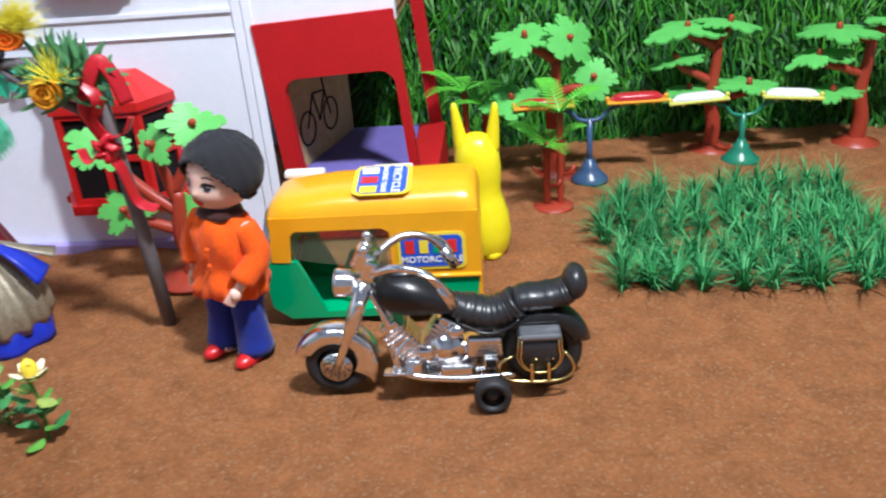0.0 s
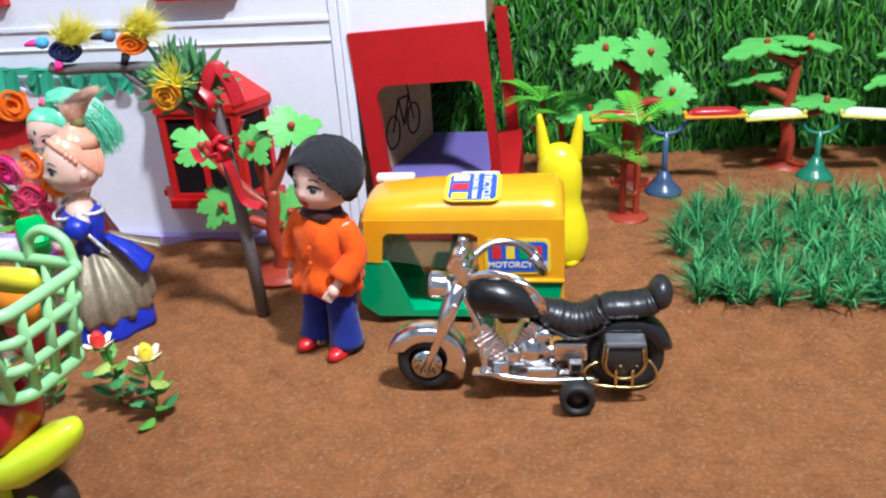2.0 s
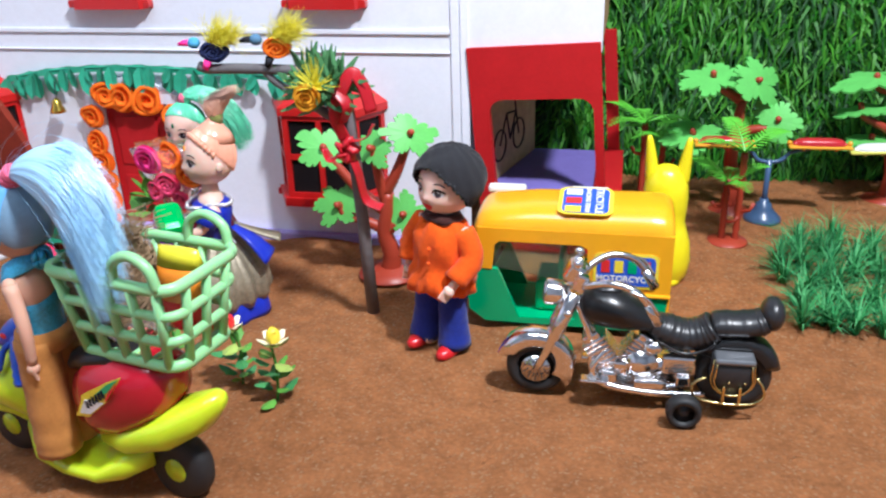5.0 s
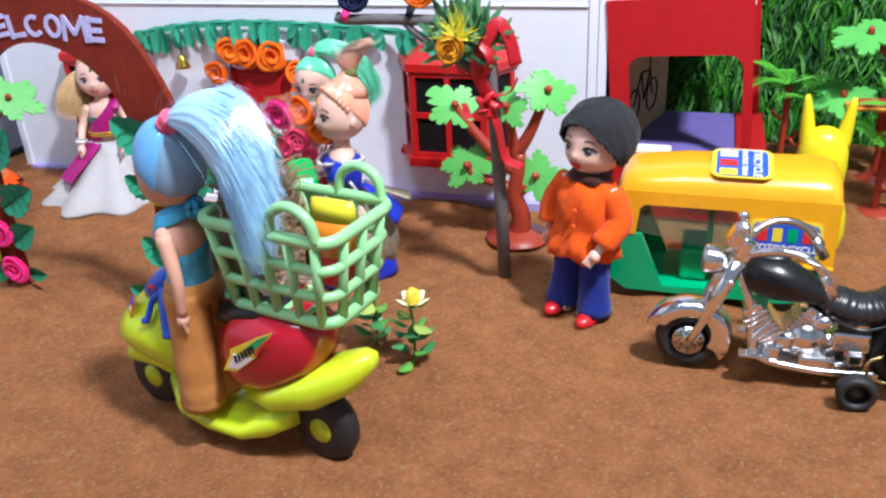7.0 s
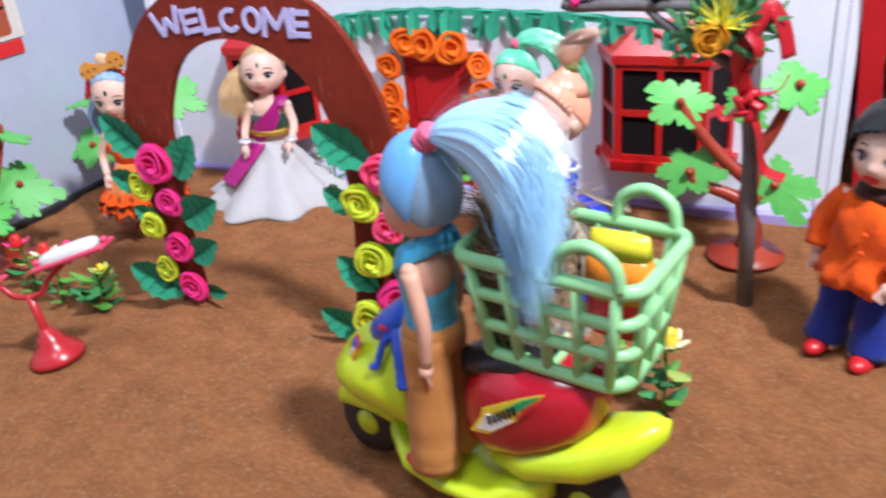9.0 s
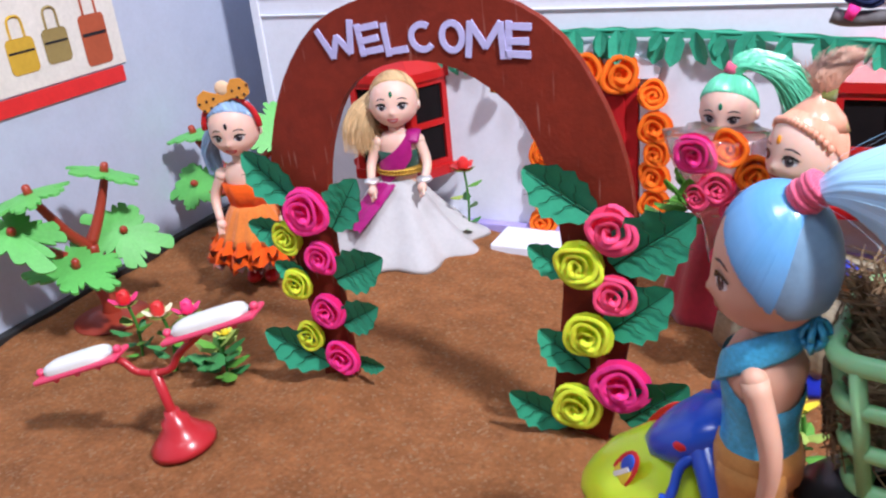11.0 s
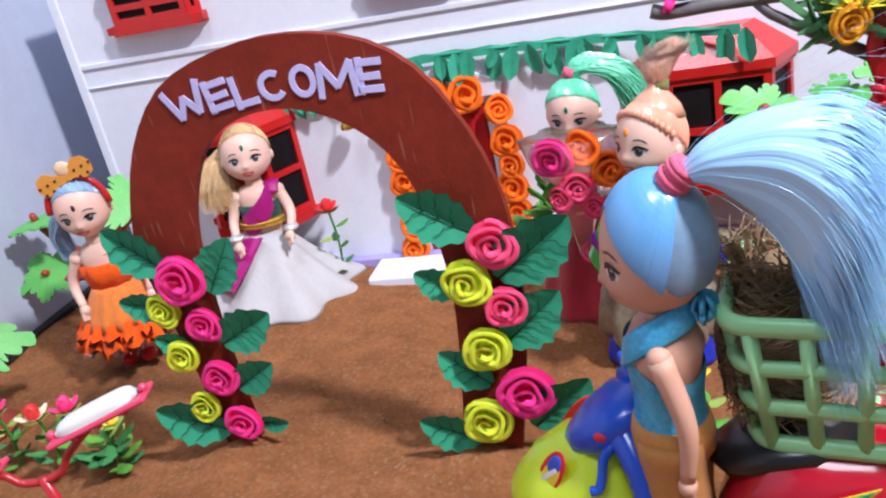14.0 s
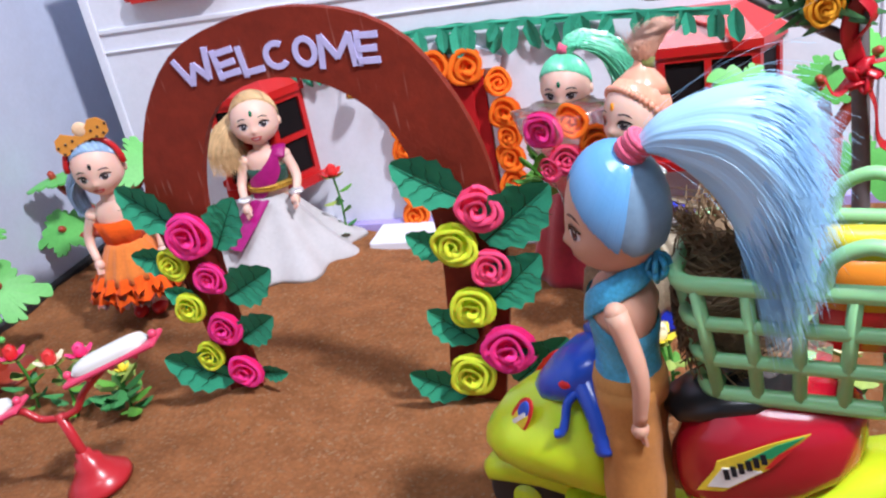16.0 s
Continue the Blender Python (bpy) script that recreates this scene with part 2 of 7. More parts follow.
def lathe(S, prof, m=0, seg=24, M=None, folds=0, depth=0.0, squash=1.0, jag=0.0):
    """A turned form from (radius, height); folds: pleats that grow towards the widest end."""
    vs, fs = [], []
    top = max(r for r, _ in prof)
    for i, (r, z) in enumerate(prof):
        for j in range(seg):
            a = 2 * math.pi * j / seg
            q = r * (1 + depth * (r / top) * math.sin(folds * a + 0.6 * math.sin(2 * a + i * 0.2))) if folds else r
            vs.append((q * math.cos(a), q * math.sin(a) * squash, z + (jag * (j % 2) if i == 0 else 0)))
    for i in range(len(prof) - 1):
        for j in range(seg):
            k = (j + 1) % seg
            fs.append((i * seg + j, i * seg + k, (i + 1) * seg + k, (i + 1) * seg + j))
    if prof[0][0] > 1e-4:
        fs.append(tuple(range(seg))[::-1])
    if prof[-1][0] > 1e-4:
        fs.append(tuple(range(len(vs) - seg, len(vs))))
    return S.add(vs, fs, m, True, M)


def box(S, lo, hi, m=0, b=0.01, M=None):
    """A block with chamfered edges."""
    lo, hi = Vector(lo), Vector(hi)
    b = min(b, *(abs(v) * 0.45 for v in hi - lo))
    bm = bmesh.new()
    bmesh.ops.create_cube(bm, size=1)
    for v in bm.verts:
        v.co = Vector((lo[i] + (v.co[i] + 0.5) * (hi[i] - lo[i]) for i in range(3)))
    if b > 0:
        bmesh.ops.bevel(bm, geom=bm.edges[:], offset=b, segments=2, affect="EDGES", profile=0.5)
    bm.verts.index_update()
    S.add([v.co.copy() for v in bm.verts], [[v.index for v in f.verts] for f in bm.faces], m, False, M)
    bm.free()
    return S


def slab(S, outline, thick, m=0, M=None, smooth=False):
    """A flat outline in x and z, with its thickness along y."""
    n = len(outline)
    vs = [(x, -thick / 2, z) for x, z in outline] + [(x, thick / 2, z) for x, z in outline]
    fs = [tuple(range(n)), tuple(range(2 * n - 1, n - 1, -1))]
    fs += [(j, j + n, (j + 1) % n + n, (j + 1) % n) for j in range(n)]
    return S.add(vs, fs, m, smooth, M)


def holed(S, x0, x1, z0, z1, holes, y0, y1, m=0):
    """A wall in x and z with rectangular openings (x0, x1, z0, z1) through it."""
    xs = sorted({x0, x1, *(v for h in holes for v in h[:2])})
    zs = sorted({z0, z1, *(v for h in holes for v in h[2:])})
    solidcell = {(i, k) for i in range(len(xs) - 1) for k in range(len(zs) - 1) if not any(h[0] - 1e-6 <= xs[i] and xs[i + 1] <= h[1] + 1e-6 and h[2] - 1e-6 <= zs[k] and zs[k + 1] <= h[3] + 1e-6 for h in holes)}
    for i, k in solidcell:
        a, b, c, d = xs[i], xs[i + 1], zs[k], zs[k + 1]
        S.add([(a, y0, c), (b, y0, c), (b, y0, d), (a, y0, d), (a, y1, c), (b, y1, c), (b, y1, d), (a, y1, d)], [(0, 1, 2, 3), (7, 6, 5, 4)], m, False)
        for (p, q), quad in (((i - 1, k), (0, 3, 7, 4)), ((i + 1, k), (1, 5, 6, 2)), ((i, k - 1), (0, 4, 5, 1)), ((i, k + 1), (3, 2, 6, 7))):
            if (p, q) not in solidcell:
                S.add([(a, y0, c), (b, y0, c), (b, y0, d), (a, y0, d), (a, y1, c), (b, y1, c), (b, y1, d), (a, y1, d)], [quad], m, False)
    return S


def rounded(x0, x1, z0, z1, r, n=5):
    out = []
    for cx, cz, a0 in ((x1 - r, z1 - r, 0), (x0 + r, z1 - r, 90), (x0 + r, z0 + r, 180), (x1 - r, z0 + r, 270)):
        out += [(cx + r * math.cos(radians(a0 + 90 * k / n)), cz + r * math.sin(radians(a0 + 90 * k / n))) for k in range(n + 1)]
    return out


def blades(S, spots, length, width, m=0, lean=0.5, way=(0, 0, 1), rnd=R, mats=1):
    """Narrow bent blades from spots, leaning at random about the way that they grow."""
    way = Vector(way)
    side0 = way.orthogonal().normalized()
    for p in spots:
        a = rnd.uniform(0, 6.283)
        out = (side0 * math.cos(a) + way.cross(side0) * math.sin(a))
        l = length * rnd.uniform(0.6, 1.2)
        k = lean * rnd.uniform(0.3, 1.3)
        side = way.cross(out) * width * rnd.uniform(0.7, 1.2)
        p = Vector(p)
        q = p + way * l * 0.55 + out * l * k * 0.3
        e = p + way * l * (1 - 0.25 * k) + out * l * k
        S.add([p - side * 0.5, p + side * 0.5, q + side * 0.45, q - side * 0.45, e], [(0, 1, 2, 3), (3, 2, 4)], m + (rnd.randrange(mats) if mats > 1 else 0), True)
    return S


# ---- ground, hedge, boards, room ----
MOUNDS = ((-2.92, 3.40, 0.075, 0.20), (-3.98, 3.42, 0.07, 0.18), (-1.31, 4.18, 0.05, 0.15), (-4.4, 2.85, 0.03, 0.25), (-1.36, 4.72, 0.03, 0.3))


def lift(x, y):
    """Height of the sand: soft unevenness, and small heaps pressed round what stands in it."""
    z = 0.055 * noise.noise((x * 0.9, y * 0.9, 0)) + 0.03 * noise.noise((x * 2.7, y * 2.7, 3)) - 0.01
    return z + sum(h * math.exp(-((x - a) ** 2 + (y - b) ** 2) / r ** 2) for a, b, h, r in MOUNDS)


def ground():
    S, nx, ny = Shape(), 240, 210
    x0, x1, y0, y1 = -6.04, 6.0, -3.5, 7.2
    vs = []
    for j in range(ny + 1):
        for i in range(nx + 1):
            x, y = x0 + (x1 - x0) * i / nx, y0 + (y1 - y0) * j / ny
            vs.append((x, y, lift(x, y) + 0.014 * noise.noise((x * 7, y * 7, 5))))
    fs = [(j * (nx + 1) + i, j * (nx + 1) + i + 1, (j + 1) * (nx + 1) + i + 1, (j + 1) * (nx + 1) + i) for j in range(ny) for i in range(nx)]
    solid("ground", S.add(vs, fs), SAND, "red-brown sand spread over the play set floor", "ground", kind="structure")


ground()


def hedge():
    S = Shape()
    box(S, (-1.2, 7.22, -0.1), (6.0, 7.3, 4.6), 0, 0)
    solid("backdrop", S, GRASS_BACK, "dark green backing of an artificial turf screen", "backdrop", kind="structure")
    S = Shape()
    spots = [(R.uniform(-0.6, 5.6), 7.2, R.uniform(-0.05, 4.0)) for _ in range(34000)]
    for p in spots:
        a = R.gauss(-1.57, 0.75)
        out = Vector((math.cos(a), R.uniform(-0.9, -0.25), math.sin(a))).normalized()
        l = R.uniform(0.15, 0.34)
        side = out.cross(Vector((R.gauss(0, 0.4), 1, R.gauss(0, 0.4)))).normalized() * R.uniform(0.007, 0.014)
        p = Vector(p)
        q, e = p + out * l * 0.5 + Vector((0, -0.05, 0.02)), p + out * l + Vector((0, 0.02, -0.05))
        S.add([p - side, p + side, q + side, q - side, e], [(0, 1, 2, 3), (3, 2, 4)], R.randrange(3), True)
    mats = [GRASS_DARK, mat("plastic_turf_light", (0.055, 0.235, 0.018), 0.48, grain=90, vary=0.3, spec=0.25), mat("plastic_turf_deep", (0.008, 0.055, 0.010), 0.6, grain=90, vary=0.3, spec=0.2)]
    solid("turf_screen", S, mats, "upright artificial turf screen of glossy green plastic blades", "turf", kind="stuff")


hedge()

S = Shape()
box(S, (-6.16, -3.0, -0.1), (-6.06, 7.2, 5.0), 0, 0)
solid("wall_left", S, SIDE_BOARD, "pale blue-white side board of the play set", "wall", kind="structure")
S = Shape()
box(S, (-6.06, -3.0, -0.02), (-6.0, 7.2, 0.035), 0, 0.008)
solid("trim", S, RUBBER, "thin black strip along the foot of the side board", "trim", kind="structure")
S = Shape()
box(S, (-6.16, 7.3, -0.1), (-1.0, 7.4, 5.0), 0, 0)
solid("wall_back", S, SIDE_BOARD, "pale back board behind the doll house", "wall", kind="structure")

# plain room round the set
ROOM_WALL = mat("pale_room_wall", (0.62, 0.66, 0.72), 0.8, grain=12, vary=0.06, bump=0.1, bump_scale=120)
for name, lo, hi, label in (("floor", (-21, -21, -0.5), (21, 13, -0.3), "plain grey room floor under the play set"), ("ceiling", (-21, -21, 24.6), (21, 13, 25.2), "plain pale room ceiling"), ("wall_south", (-21, -21, -0.3), (21, -20.4, 24.6), "plain pale room wall"), ("wall_north", (-21, 12.4, -0.3), (21, 13, 24.6), "plain pale room wall"), ("wall_west", (-21, -20.4, -0.3), (-20.4, 12.4, 24.6), "plain pale room wall"), ("wall_east", (20.4, -20.4, -0.3), (21, 12.4, 24.6), "plain pale room wall")):
    S = Shape()
    box(S, lo, hi, 0, 0)
    solid(name, S, GREY_ROOM if name == "floor" else ROOM_WALL, label, name.split("_")[0], kind="structure")


# ---- house ----
WY = 5.31
house = thing("doll_house", "white card doll house with red windows, red door and red porch", "doll house", at(0, 0, 0))
S = Shape()
DOOR = (-3.60, -3.12, 0.0, 0.94)
holed(S, -5.60, -0.965, -0.05, 1.98, [DOOR], WY, WY + 0.07)
holed(S, -0.955, -0.10, 1.345, 1.98, [], WY, WY + 0.07)
wall = part("wall", S, WHITE_BOARD, house, "white card front wall")
S = Shape()
box(S, (-5.60, WY + 0.07, -0.05), (-5.53, 7.1, 1.98), 0, 0)
part("wall", S, WHITE_BOARD, house, "white card side wall")
S = Shape()
box(S, (-0.17, WY + 0.07, 1.39), (-0.10, 6.6, 1.98), 0, 0)
part("wall", S, CARDBOARD, house, "bare cardboard side wall over the porch")
S = Shape()
box(S, (-5.64, WY - 0.03, 1.98), (-0.06, 6.6, 2.02), 0, 0)
part("roof", S, WHITE_BOARD, house)
S = Shape()
box(S, (-5.635, WY - 0.02, -0.04), (-5.57, WY - 0.001, 1.98), 0, 0.008)
part("corner_strip", S, WHITE_BOARD, house)
for x in (-1.045, -0.985):
    S = Shape()
    box(S, (x, WY - 0.014, 0.0), (x + 0.055, WY - 0.001, 1.98), 0, 0.004)
    part("corner_strip", S, WHITE_BOARD, house)
for z in (1.325, 1.445):
    S = Shape()
    box(S, (-5.57, WY - 0.014, z), (-1.05, WY - 0.001, z + (0.012 if z < 1.4 else 0.03)), 0, 0.004)
    part("ledge", S, WHITE_BOARD, house)
S = Shape()
box(S, (-5.55, WY - 0.07, -0.03), (-0.97, WY - 0.001, 0.045), 0, 0.008)
part("base_strip", S, LILAC, house, "lilac paper strip along the wall foot")
S = Shape()
box(S, (DOOR[0] + 0.01, WY - 0.006, 0.0), (DOOR[1] - 0.01, WY + 0.03, DOOR[3] - 0.01), 0, 0.008)
door = part("door", S, RED_CARD, house, "closed red card door")
for z0, z1 in ((0.1, 0.42), (0.5, 0.86)):
    S = Shape()
    box(S, (DOOR[0] + 0.08, WY - 0.018, z0), (DOOR[1] - 0.08, WY - 0.006, z1), 0, 0.008)
    part("panel", S, RED_CARD, door)
S = Shape()
slab(S, [(-3.66, 0.96), (-3.02, 0.96), (-3.0, 1.02), (-3.2, 1.12), (-3.36, 1.15), (-3.52, 1.12), (-3.68, 1.02)], 0.03, 0, at(0, WY - 0.02, 0))
part("door_head", S, WHITE_BOARD, house, "white card arch over the door")
S = Shape()
box(S, (-3.92, 4.95, -0.02), (-2.75, WY - 0.075, 0.045), 0, 0.012)
part("step", S, WHITE_BOARD, house, "white door step slab")


def bay_window(cx, z0, z1, w, d=0.24, s=0.13, peak=0.20):
    """A red bay window: front panel with four dark panes, two slanted sides, roof and sill."""
    win = part("window", slab(Shape(), rounded(-w / 2 - 0.03, w / 2 + 0.03, z0 - 0.05, z0 - 0.005, 0.01), 0.06, 0, at(0, WY - 0.031, 0)), RED_PLASTIC, house, "red bay window with dark panes", at(cx, 0, 0))
    plan = [(-w / 2, WY - 0.002), (-w / 2 + s, WY - d), (w / 2 - s, WY - d), (w / 2, WY - 0.002)]

    def prism(k, za, zb, k2=None, name="sill"):
        k2 = k if k2 is None else k2
        lo = [(x * k, WY - 0.002 + (y - WY + 0.002) * k, za) for x, y in plan]
        hi = [(x * k2, WY - 0.002 + (y - WY + 0.002) * k2, zb) for x, y in plan]
        part(name, Shape().add(lo + hi, [(3, 2, 1, 0), (4, 5, 6, 7), (0, 1, 5, 4), (1, 2, 6, 5), (2, 3, 7, 6), (3, 0, 4, 7)], 0, False), RED_PLASTIC, win)

    prism(1.10, z0 - 0.06, z0, name="sill")
    prism(1.08, z1, z1 + 0.05, name="head")
    prism(1.08, z1 + 0.05, z1 + peak, 0.55, name="roof")
    for (ax, ay), (bx, by), cols in ((plan[0], plan[1], 1), (plan[1], plan[2], 2), (plan[2], plan[3], 1)):
        long = math.hypot(bx - ax, by - ay)
        turn = math.degrees(math.atan2(by - ay, bx - ax))
        M = at(ax, ay, 0, turn)
        b = 0.035
        cw = (long - b * (cols + 1)) / cols
        ch = (z1 - z0 - 3 * b) / 2
        holes = [(b + i * (cw + b), b + i * (cw + b) + cw, z0 + b + k * (ch + b), z0 + b + k * (ch + b) + ch) for i in range(cols) for k in range(2)]
        S = Shape()
        holed(S, 0, long, z0, z1, holes, -0.005, 0.03)
        part("window_frame", S, RED_PLASTIC, win, "", M)
        for h in holes:
            S = Shape()
            box(S, (h[0] + 0.001, 0.014, h[2] + 0.001), (h[1] - 0.001, 0.02, h[3] - 0.001), 0, 0)
            part("pane", S, DARK_PANE, win, "", M)


bay_window(-1.895, 0.39, 0.96, 0.76)
bay_window(-4.62, 0.42, 0.96, 0.66)
for x, w in ((-4.95, 0.58), (-3.38, 0.54), (-1.86, 0.50)):
    bay_window(x, 1.67, 1.86, w, 0.08, 0.05, 0.10)


def porch():
    p = part("porch", porch_front(), RED_CARD, house, "red card porch with a rounded opening")
    for x0, y0, x1, y1 in ((-0.95, 6.40, -0.86, 6.47), (-0.02, 6.40, 0.07, 6.47)):
        S = Shape()
        lean = -0.11 if x0 > -0.5 else 0.0
        S.add([(x + lean * z / 1.39, y, z) for z in (0.0, 1.30) for x, y in ((x0, y0), (x1, y0), (x1, y1), (x0, y1))], [(3, 2, 1, 0), (4, 5, 6, 7), (0, 1, 5, 4), (1, 2, 6, 5), (2, 3, 7, 6), (3, 0, 4, 7)], 0, False)
        part("post", S, RED_CARD, p)
    S = Shape()
    box(S, (-0.12, WY + 0.052, 0.0), (0.07, 6.39, 0.40), 0, 0.01)
    part("side_rail", S, RED_CARD, p)
    S = Shape()
    box(S, (-0.86, WY + 0.052, 0.34), (-0.125, 6.39, 0.385), 0, 0)
    # violet floor paper, its colour darkened to include the shade inside the porch
    part("porch_floor", S, paper("violet_paper_shaded", (0.16, 0.13, 0.40)), p, "violet paper porch floor with shade put into its colour")
    S = Shape()
    box(S, (-0.03, 0.0, 0.39), (0.0, 1.02, 1.30), 0, 0)
    inner = part("inner_wall", S, CREAM_CARD, p, "dull beige card inner wall with a drawn bicycle", at(-0.86, WY + 0.06, 0, -14))
    S = Shape()
    for cy in (0.30, 0.66):
        ring = [(cy + 0.11 * math.cos(a * 0.314), 0.62 + 0.11 * math.sin(a * 0.314)) for a in range(21)]
        tube(S, [(0.003, y, z) for y, z in ring], 0.008, 0, 4)
    for a, b in (((0.30, 0.62), (0.42, 0.82)), ((0.42, 0.82), (0.60, 0.80)), ((0.60, 0.80), (0.66, 0.62)), ((0.42, 0.82), (0.49, 0.62)), ((0.49, 0.62), (0.60, 0.80)), ((0.60, 0.80), (0.58, 0.90))):
        tube(S, [(0.003, *a), (0.003, *b)], 0.008, 0, 4)
    part("line_drawing", S, INK, inner)
    S = Shape()
    box(S, (-0.90, WY + 0.052, 1.30), (-0.125, 6.39, 1.34), 0, 0)
    part("porch_ceiling", S, CARDBOARD, p)


def porch_front():
    S = Shape()
    x0, x1, z0, z1 = -0.945, -0.11, 0.0, 1.388
    hole = rounded(-0.83, -0.165, 0.41, 1.05, 0.09, 5)
    n = len(hole)
    # outer points are cast from the middle of the opening so that both rings match
    cx, cz = -0.50, 0.73
    ring = []
    for x, z in hole:
        dx, dz = x - cx, z - cz
        k = min(((x1 - cx) / dx if dx > 0 else (x0 - cx) / dx) if abs(dx) > 1e-6 else 9e9, ((z1 - cz) / dz if dz > 0 else (z0 - cz) / dz) if abs(dz) > 1e-6 else 9e9)
        ring.append((cx + dx * k, cz + dz * k))
    corners = [(x1, z1), (x0, z1), (x0, z0), (x1, z0)]
    for c in corners:
        k = min(range(n), key=lambda q: math.hypot(ring[q][0] - c[0], ring[q][1] - c[1]))
        ring[k] = c
    # the card leans: its foot lies further out, and its head rises a little
    ring, hole = [[(x + 0.075 * (1.4 - z), z + 0.055 * (x + 0.53) * z / 1.39) for x, z in row] for row in (ring, hole)]
    vs = [(x, y, z) for y in (WY - 0.03, WY + 0.05) for x, z in ring + hole]
    fs = []
    for j in range(n):
        k = (j + 1) % n
        fs += [(j, k, k + n, j + n), (j + 2 * n, j + 3 * n, k + 3 * n, k + 2 * n), (j, j + 2 * n, k + 2 * n, k), (j + n, k + n, k + 3 * n, j + 3 * n)]
    S.add(vs, fs, 0, False)
    return S


porch()

# ---- posters on the side board ----
poster = thing("poster", "white poster with pictured handbags and a red lower edge", "poster", at(-6.055, 0, 0))
S = Shape()
box(S, (0, 3.0, 1.20), (0.006, 4.56, 2.0), 0, 0)
part("sheet", S, paper("poster_cream", (0.72, 0.68, 0.62)), poster)
S = Shape()
box(S, (0, 2.8, 1.10), (0.012, 4.52, 1.19), 0, 0)
part("red_edge", S, STICKER_RED, poster)


def bag_print(y, z, w, h, m):
    S = Shape()
    out = rounded(y - w / 2, y + w / 2, z, z + h * 0.62, 0.03)
    S.add([(0.010, a, b) for a, b in out], [tuple(range(len(out)))], 0, False)
    tube(S, curve([(0.010, y - w * 0.25, z + h * 0.62), (0.010, y - w * 0.2, z + h * 0.95), (0.010, y + w * 0.2, z + h * 0.95), (0.010, y + w * 0.25, z + h * 0.62)]), 0.008, 0, 4)
    part("printed_bag", S, m, poster)
    S = Shape()
    S.add([(0.0125, y - w * 0.45, z + h * 0.36), (0.0125, y + w * 0.45, z + h * 0.36), (0.0125, y + w * 0.45, z + h * 0.40), (0.0125, y - w * 0.45, z + h * 0.40)], [(0, 1, 2, 3)], 0, False)
    part("printed_flap", S, INK, poster)


TAN = paper("print_tan", (0.30, 0.22, 0.08))
bag_print(4.10, 1.30, 0.17, 0.30, TAN)
bag_print(3.87, 1.29, 0.18, 0.30, paper("print_ochre", (0.62, 0.38, 0.04)))
bag_print(4.37, 1.23, 0.19, 0.46, paper("print_rust", (0.42, 0.09, 0.04)))
bag_print(3.55, 1.28, 0.20, 0.34, paper("print_brown", (0.22, 0.06, 0.03)))
bag_print(4.12, 1.68, 0.2, 0.3, paper("print_red", (0.5, 0.03, 0.03)))


# ---- paper roses and leaves ----
def rose_mesh(name, m, turns=4.2, seg=24):
    """A rolled paper rose of radius 1 that faces -y: a spiral strip, open between its turns, with a flared wavy rim."""
    S, rnd = Shape(), random.Random(name)
    n = int(turns * seg)
    p1, p2 = rnd.uniform(0, 6), rnd.uniform(0, 6)
    vs = []
    for i in range(n + 1):
        a, k = 2 * math.pi * i / seg, i / n
        wave = 0.030 * math.sin(2.37 * a + p1) + 0.022 * math.sin(3.9 * a + p2)
        r = 0.035 + 0.76 * k ** 1.1 + wave * (0.3 + 1.5 * k)
        deep = 0.44 - 0.20 * k + 0.05 * math.sin(1.7 * a + p2)
        lip = 0.46 / turns + 0.09 * k ** 2
        # the strip's end is tucked in
        tuck = max(0.0, (k - 0.80) / 0.20) ** 2
        r, lip, deep = r - 0.13 * tuck, lip * (1 - 0.45 * tuck), deep * (1 - 0.45 * tuck)
        for q, y in ((r * 0.86, 0.03), (r * 0.95, -deep * 0.45), (r, -deep * 0.85), (r + lip * 0.45, -deep), (r + lip, -deep + 0.01 + 0.10 * k ** 3)):
            vs.append((q * math.cos(a), y, q * math.sin(a)))
    S.add(vs, [(i * 5 + k, i * 5 + 5 + k, i * 5 + 6 + k, i * 5 + 1 + k) for i in range(n) for k in range(4)], 0, True)
    S.add([(0.84 * math.cos(j * 0.5236), 0.03, 0.84 * math.sin(j * 0.5236)) for j in range(12)], [tuple(range(12))], 0, False)
    return S.mesh(name, [m])


def leaf_mesh(name, m, teeth=5, wide=0.36, vein=None):
    """A serrated paper leaf of length 1 along +z, folded a little at its midrib, facing -y."""
    S = Shape()
    out = []
    for k in range(teeth * 2 + 1):
        t = k / (teeth * 2)
        w = wide * math.sin(math.pi * min(1, t * 0.93 + 0.05)) ** 0.8 * (1.0 if k % 2 else 0.82)
        out.append((w, t))
    L, Rr = [(-w, -0.10 * w / wide, t) for w, t in out], [(w, -0.10 * w / wide, t) for w, t in out]
    M = [(0, 0.03 * math.sin(3 * t), t) for _, t in out]
    n = len(out)
    fs = []
    for i in range(n - 1):
        fs += [(i, n + i, n + i + 1, i + 1), (n + i, 2 * n + i, 2 * n + i + 1, n + i + 1)]
    S.add(L + M + Rr, fs, 0, False)
    S.add([(x, y + 0.025, z) for x, y, z in L + M + Rr], [f[::-1] for f in fs], 0, False)
    if vein:
        tube(S, [(0, -0.008, 0.0), (0, 0.0, 0.5), (0, -0.008, 0.95)], [0.010, 0.008, 0.004], 1, 4)
        for t in (0.25, 0.45, 0.65):
            for sx in (-1, 1):
                tube(S, [(0, -0.01, t), (sx * wide * 0.25, -0.036, t + 0.10), (sx * wide * 0.42, -0.058, t + 0.10), (sx * wide * 0.66, -0.082, t + 0.17)], [0.008, 0.006, 0.006, 0.003], 1, 4)
    return S.mesh(name, [m] + ([vein] if vein else []))


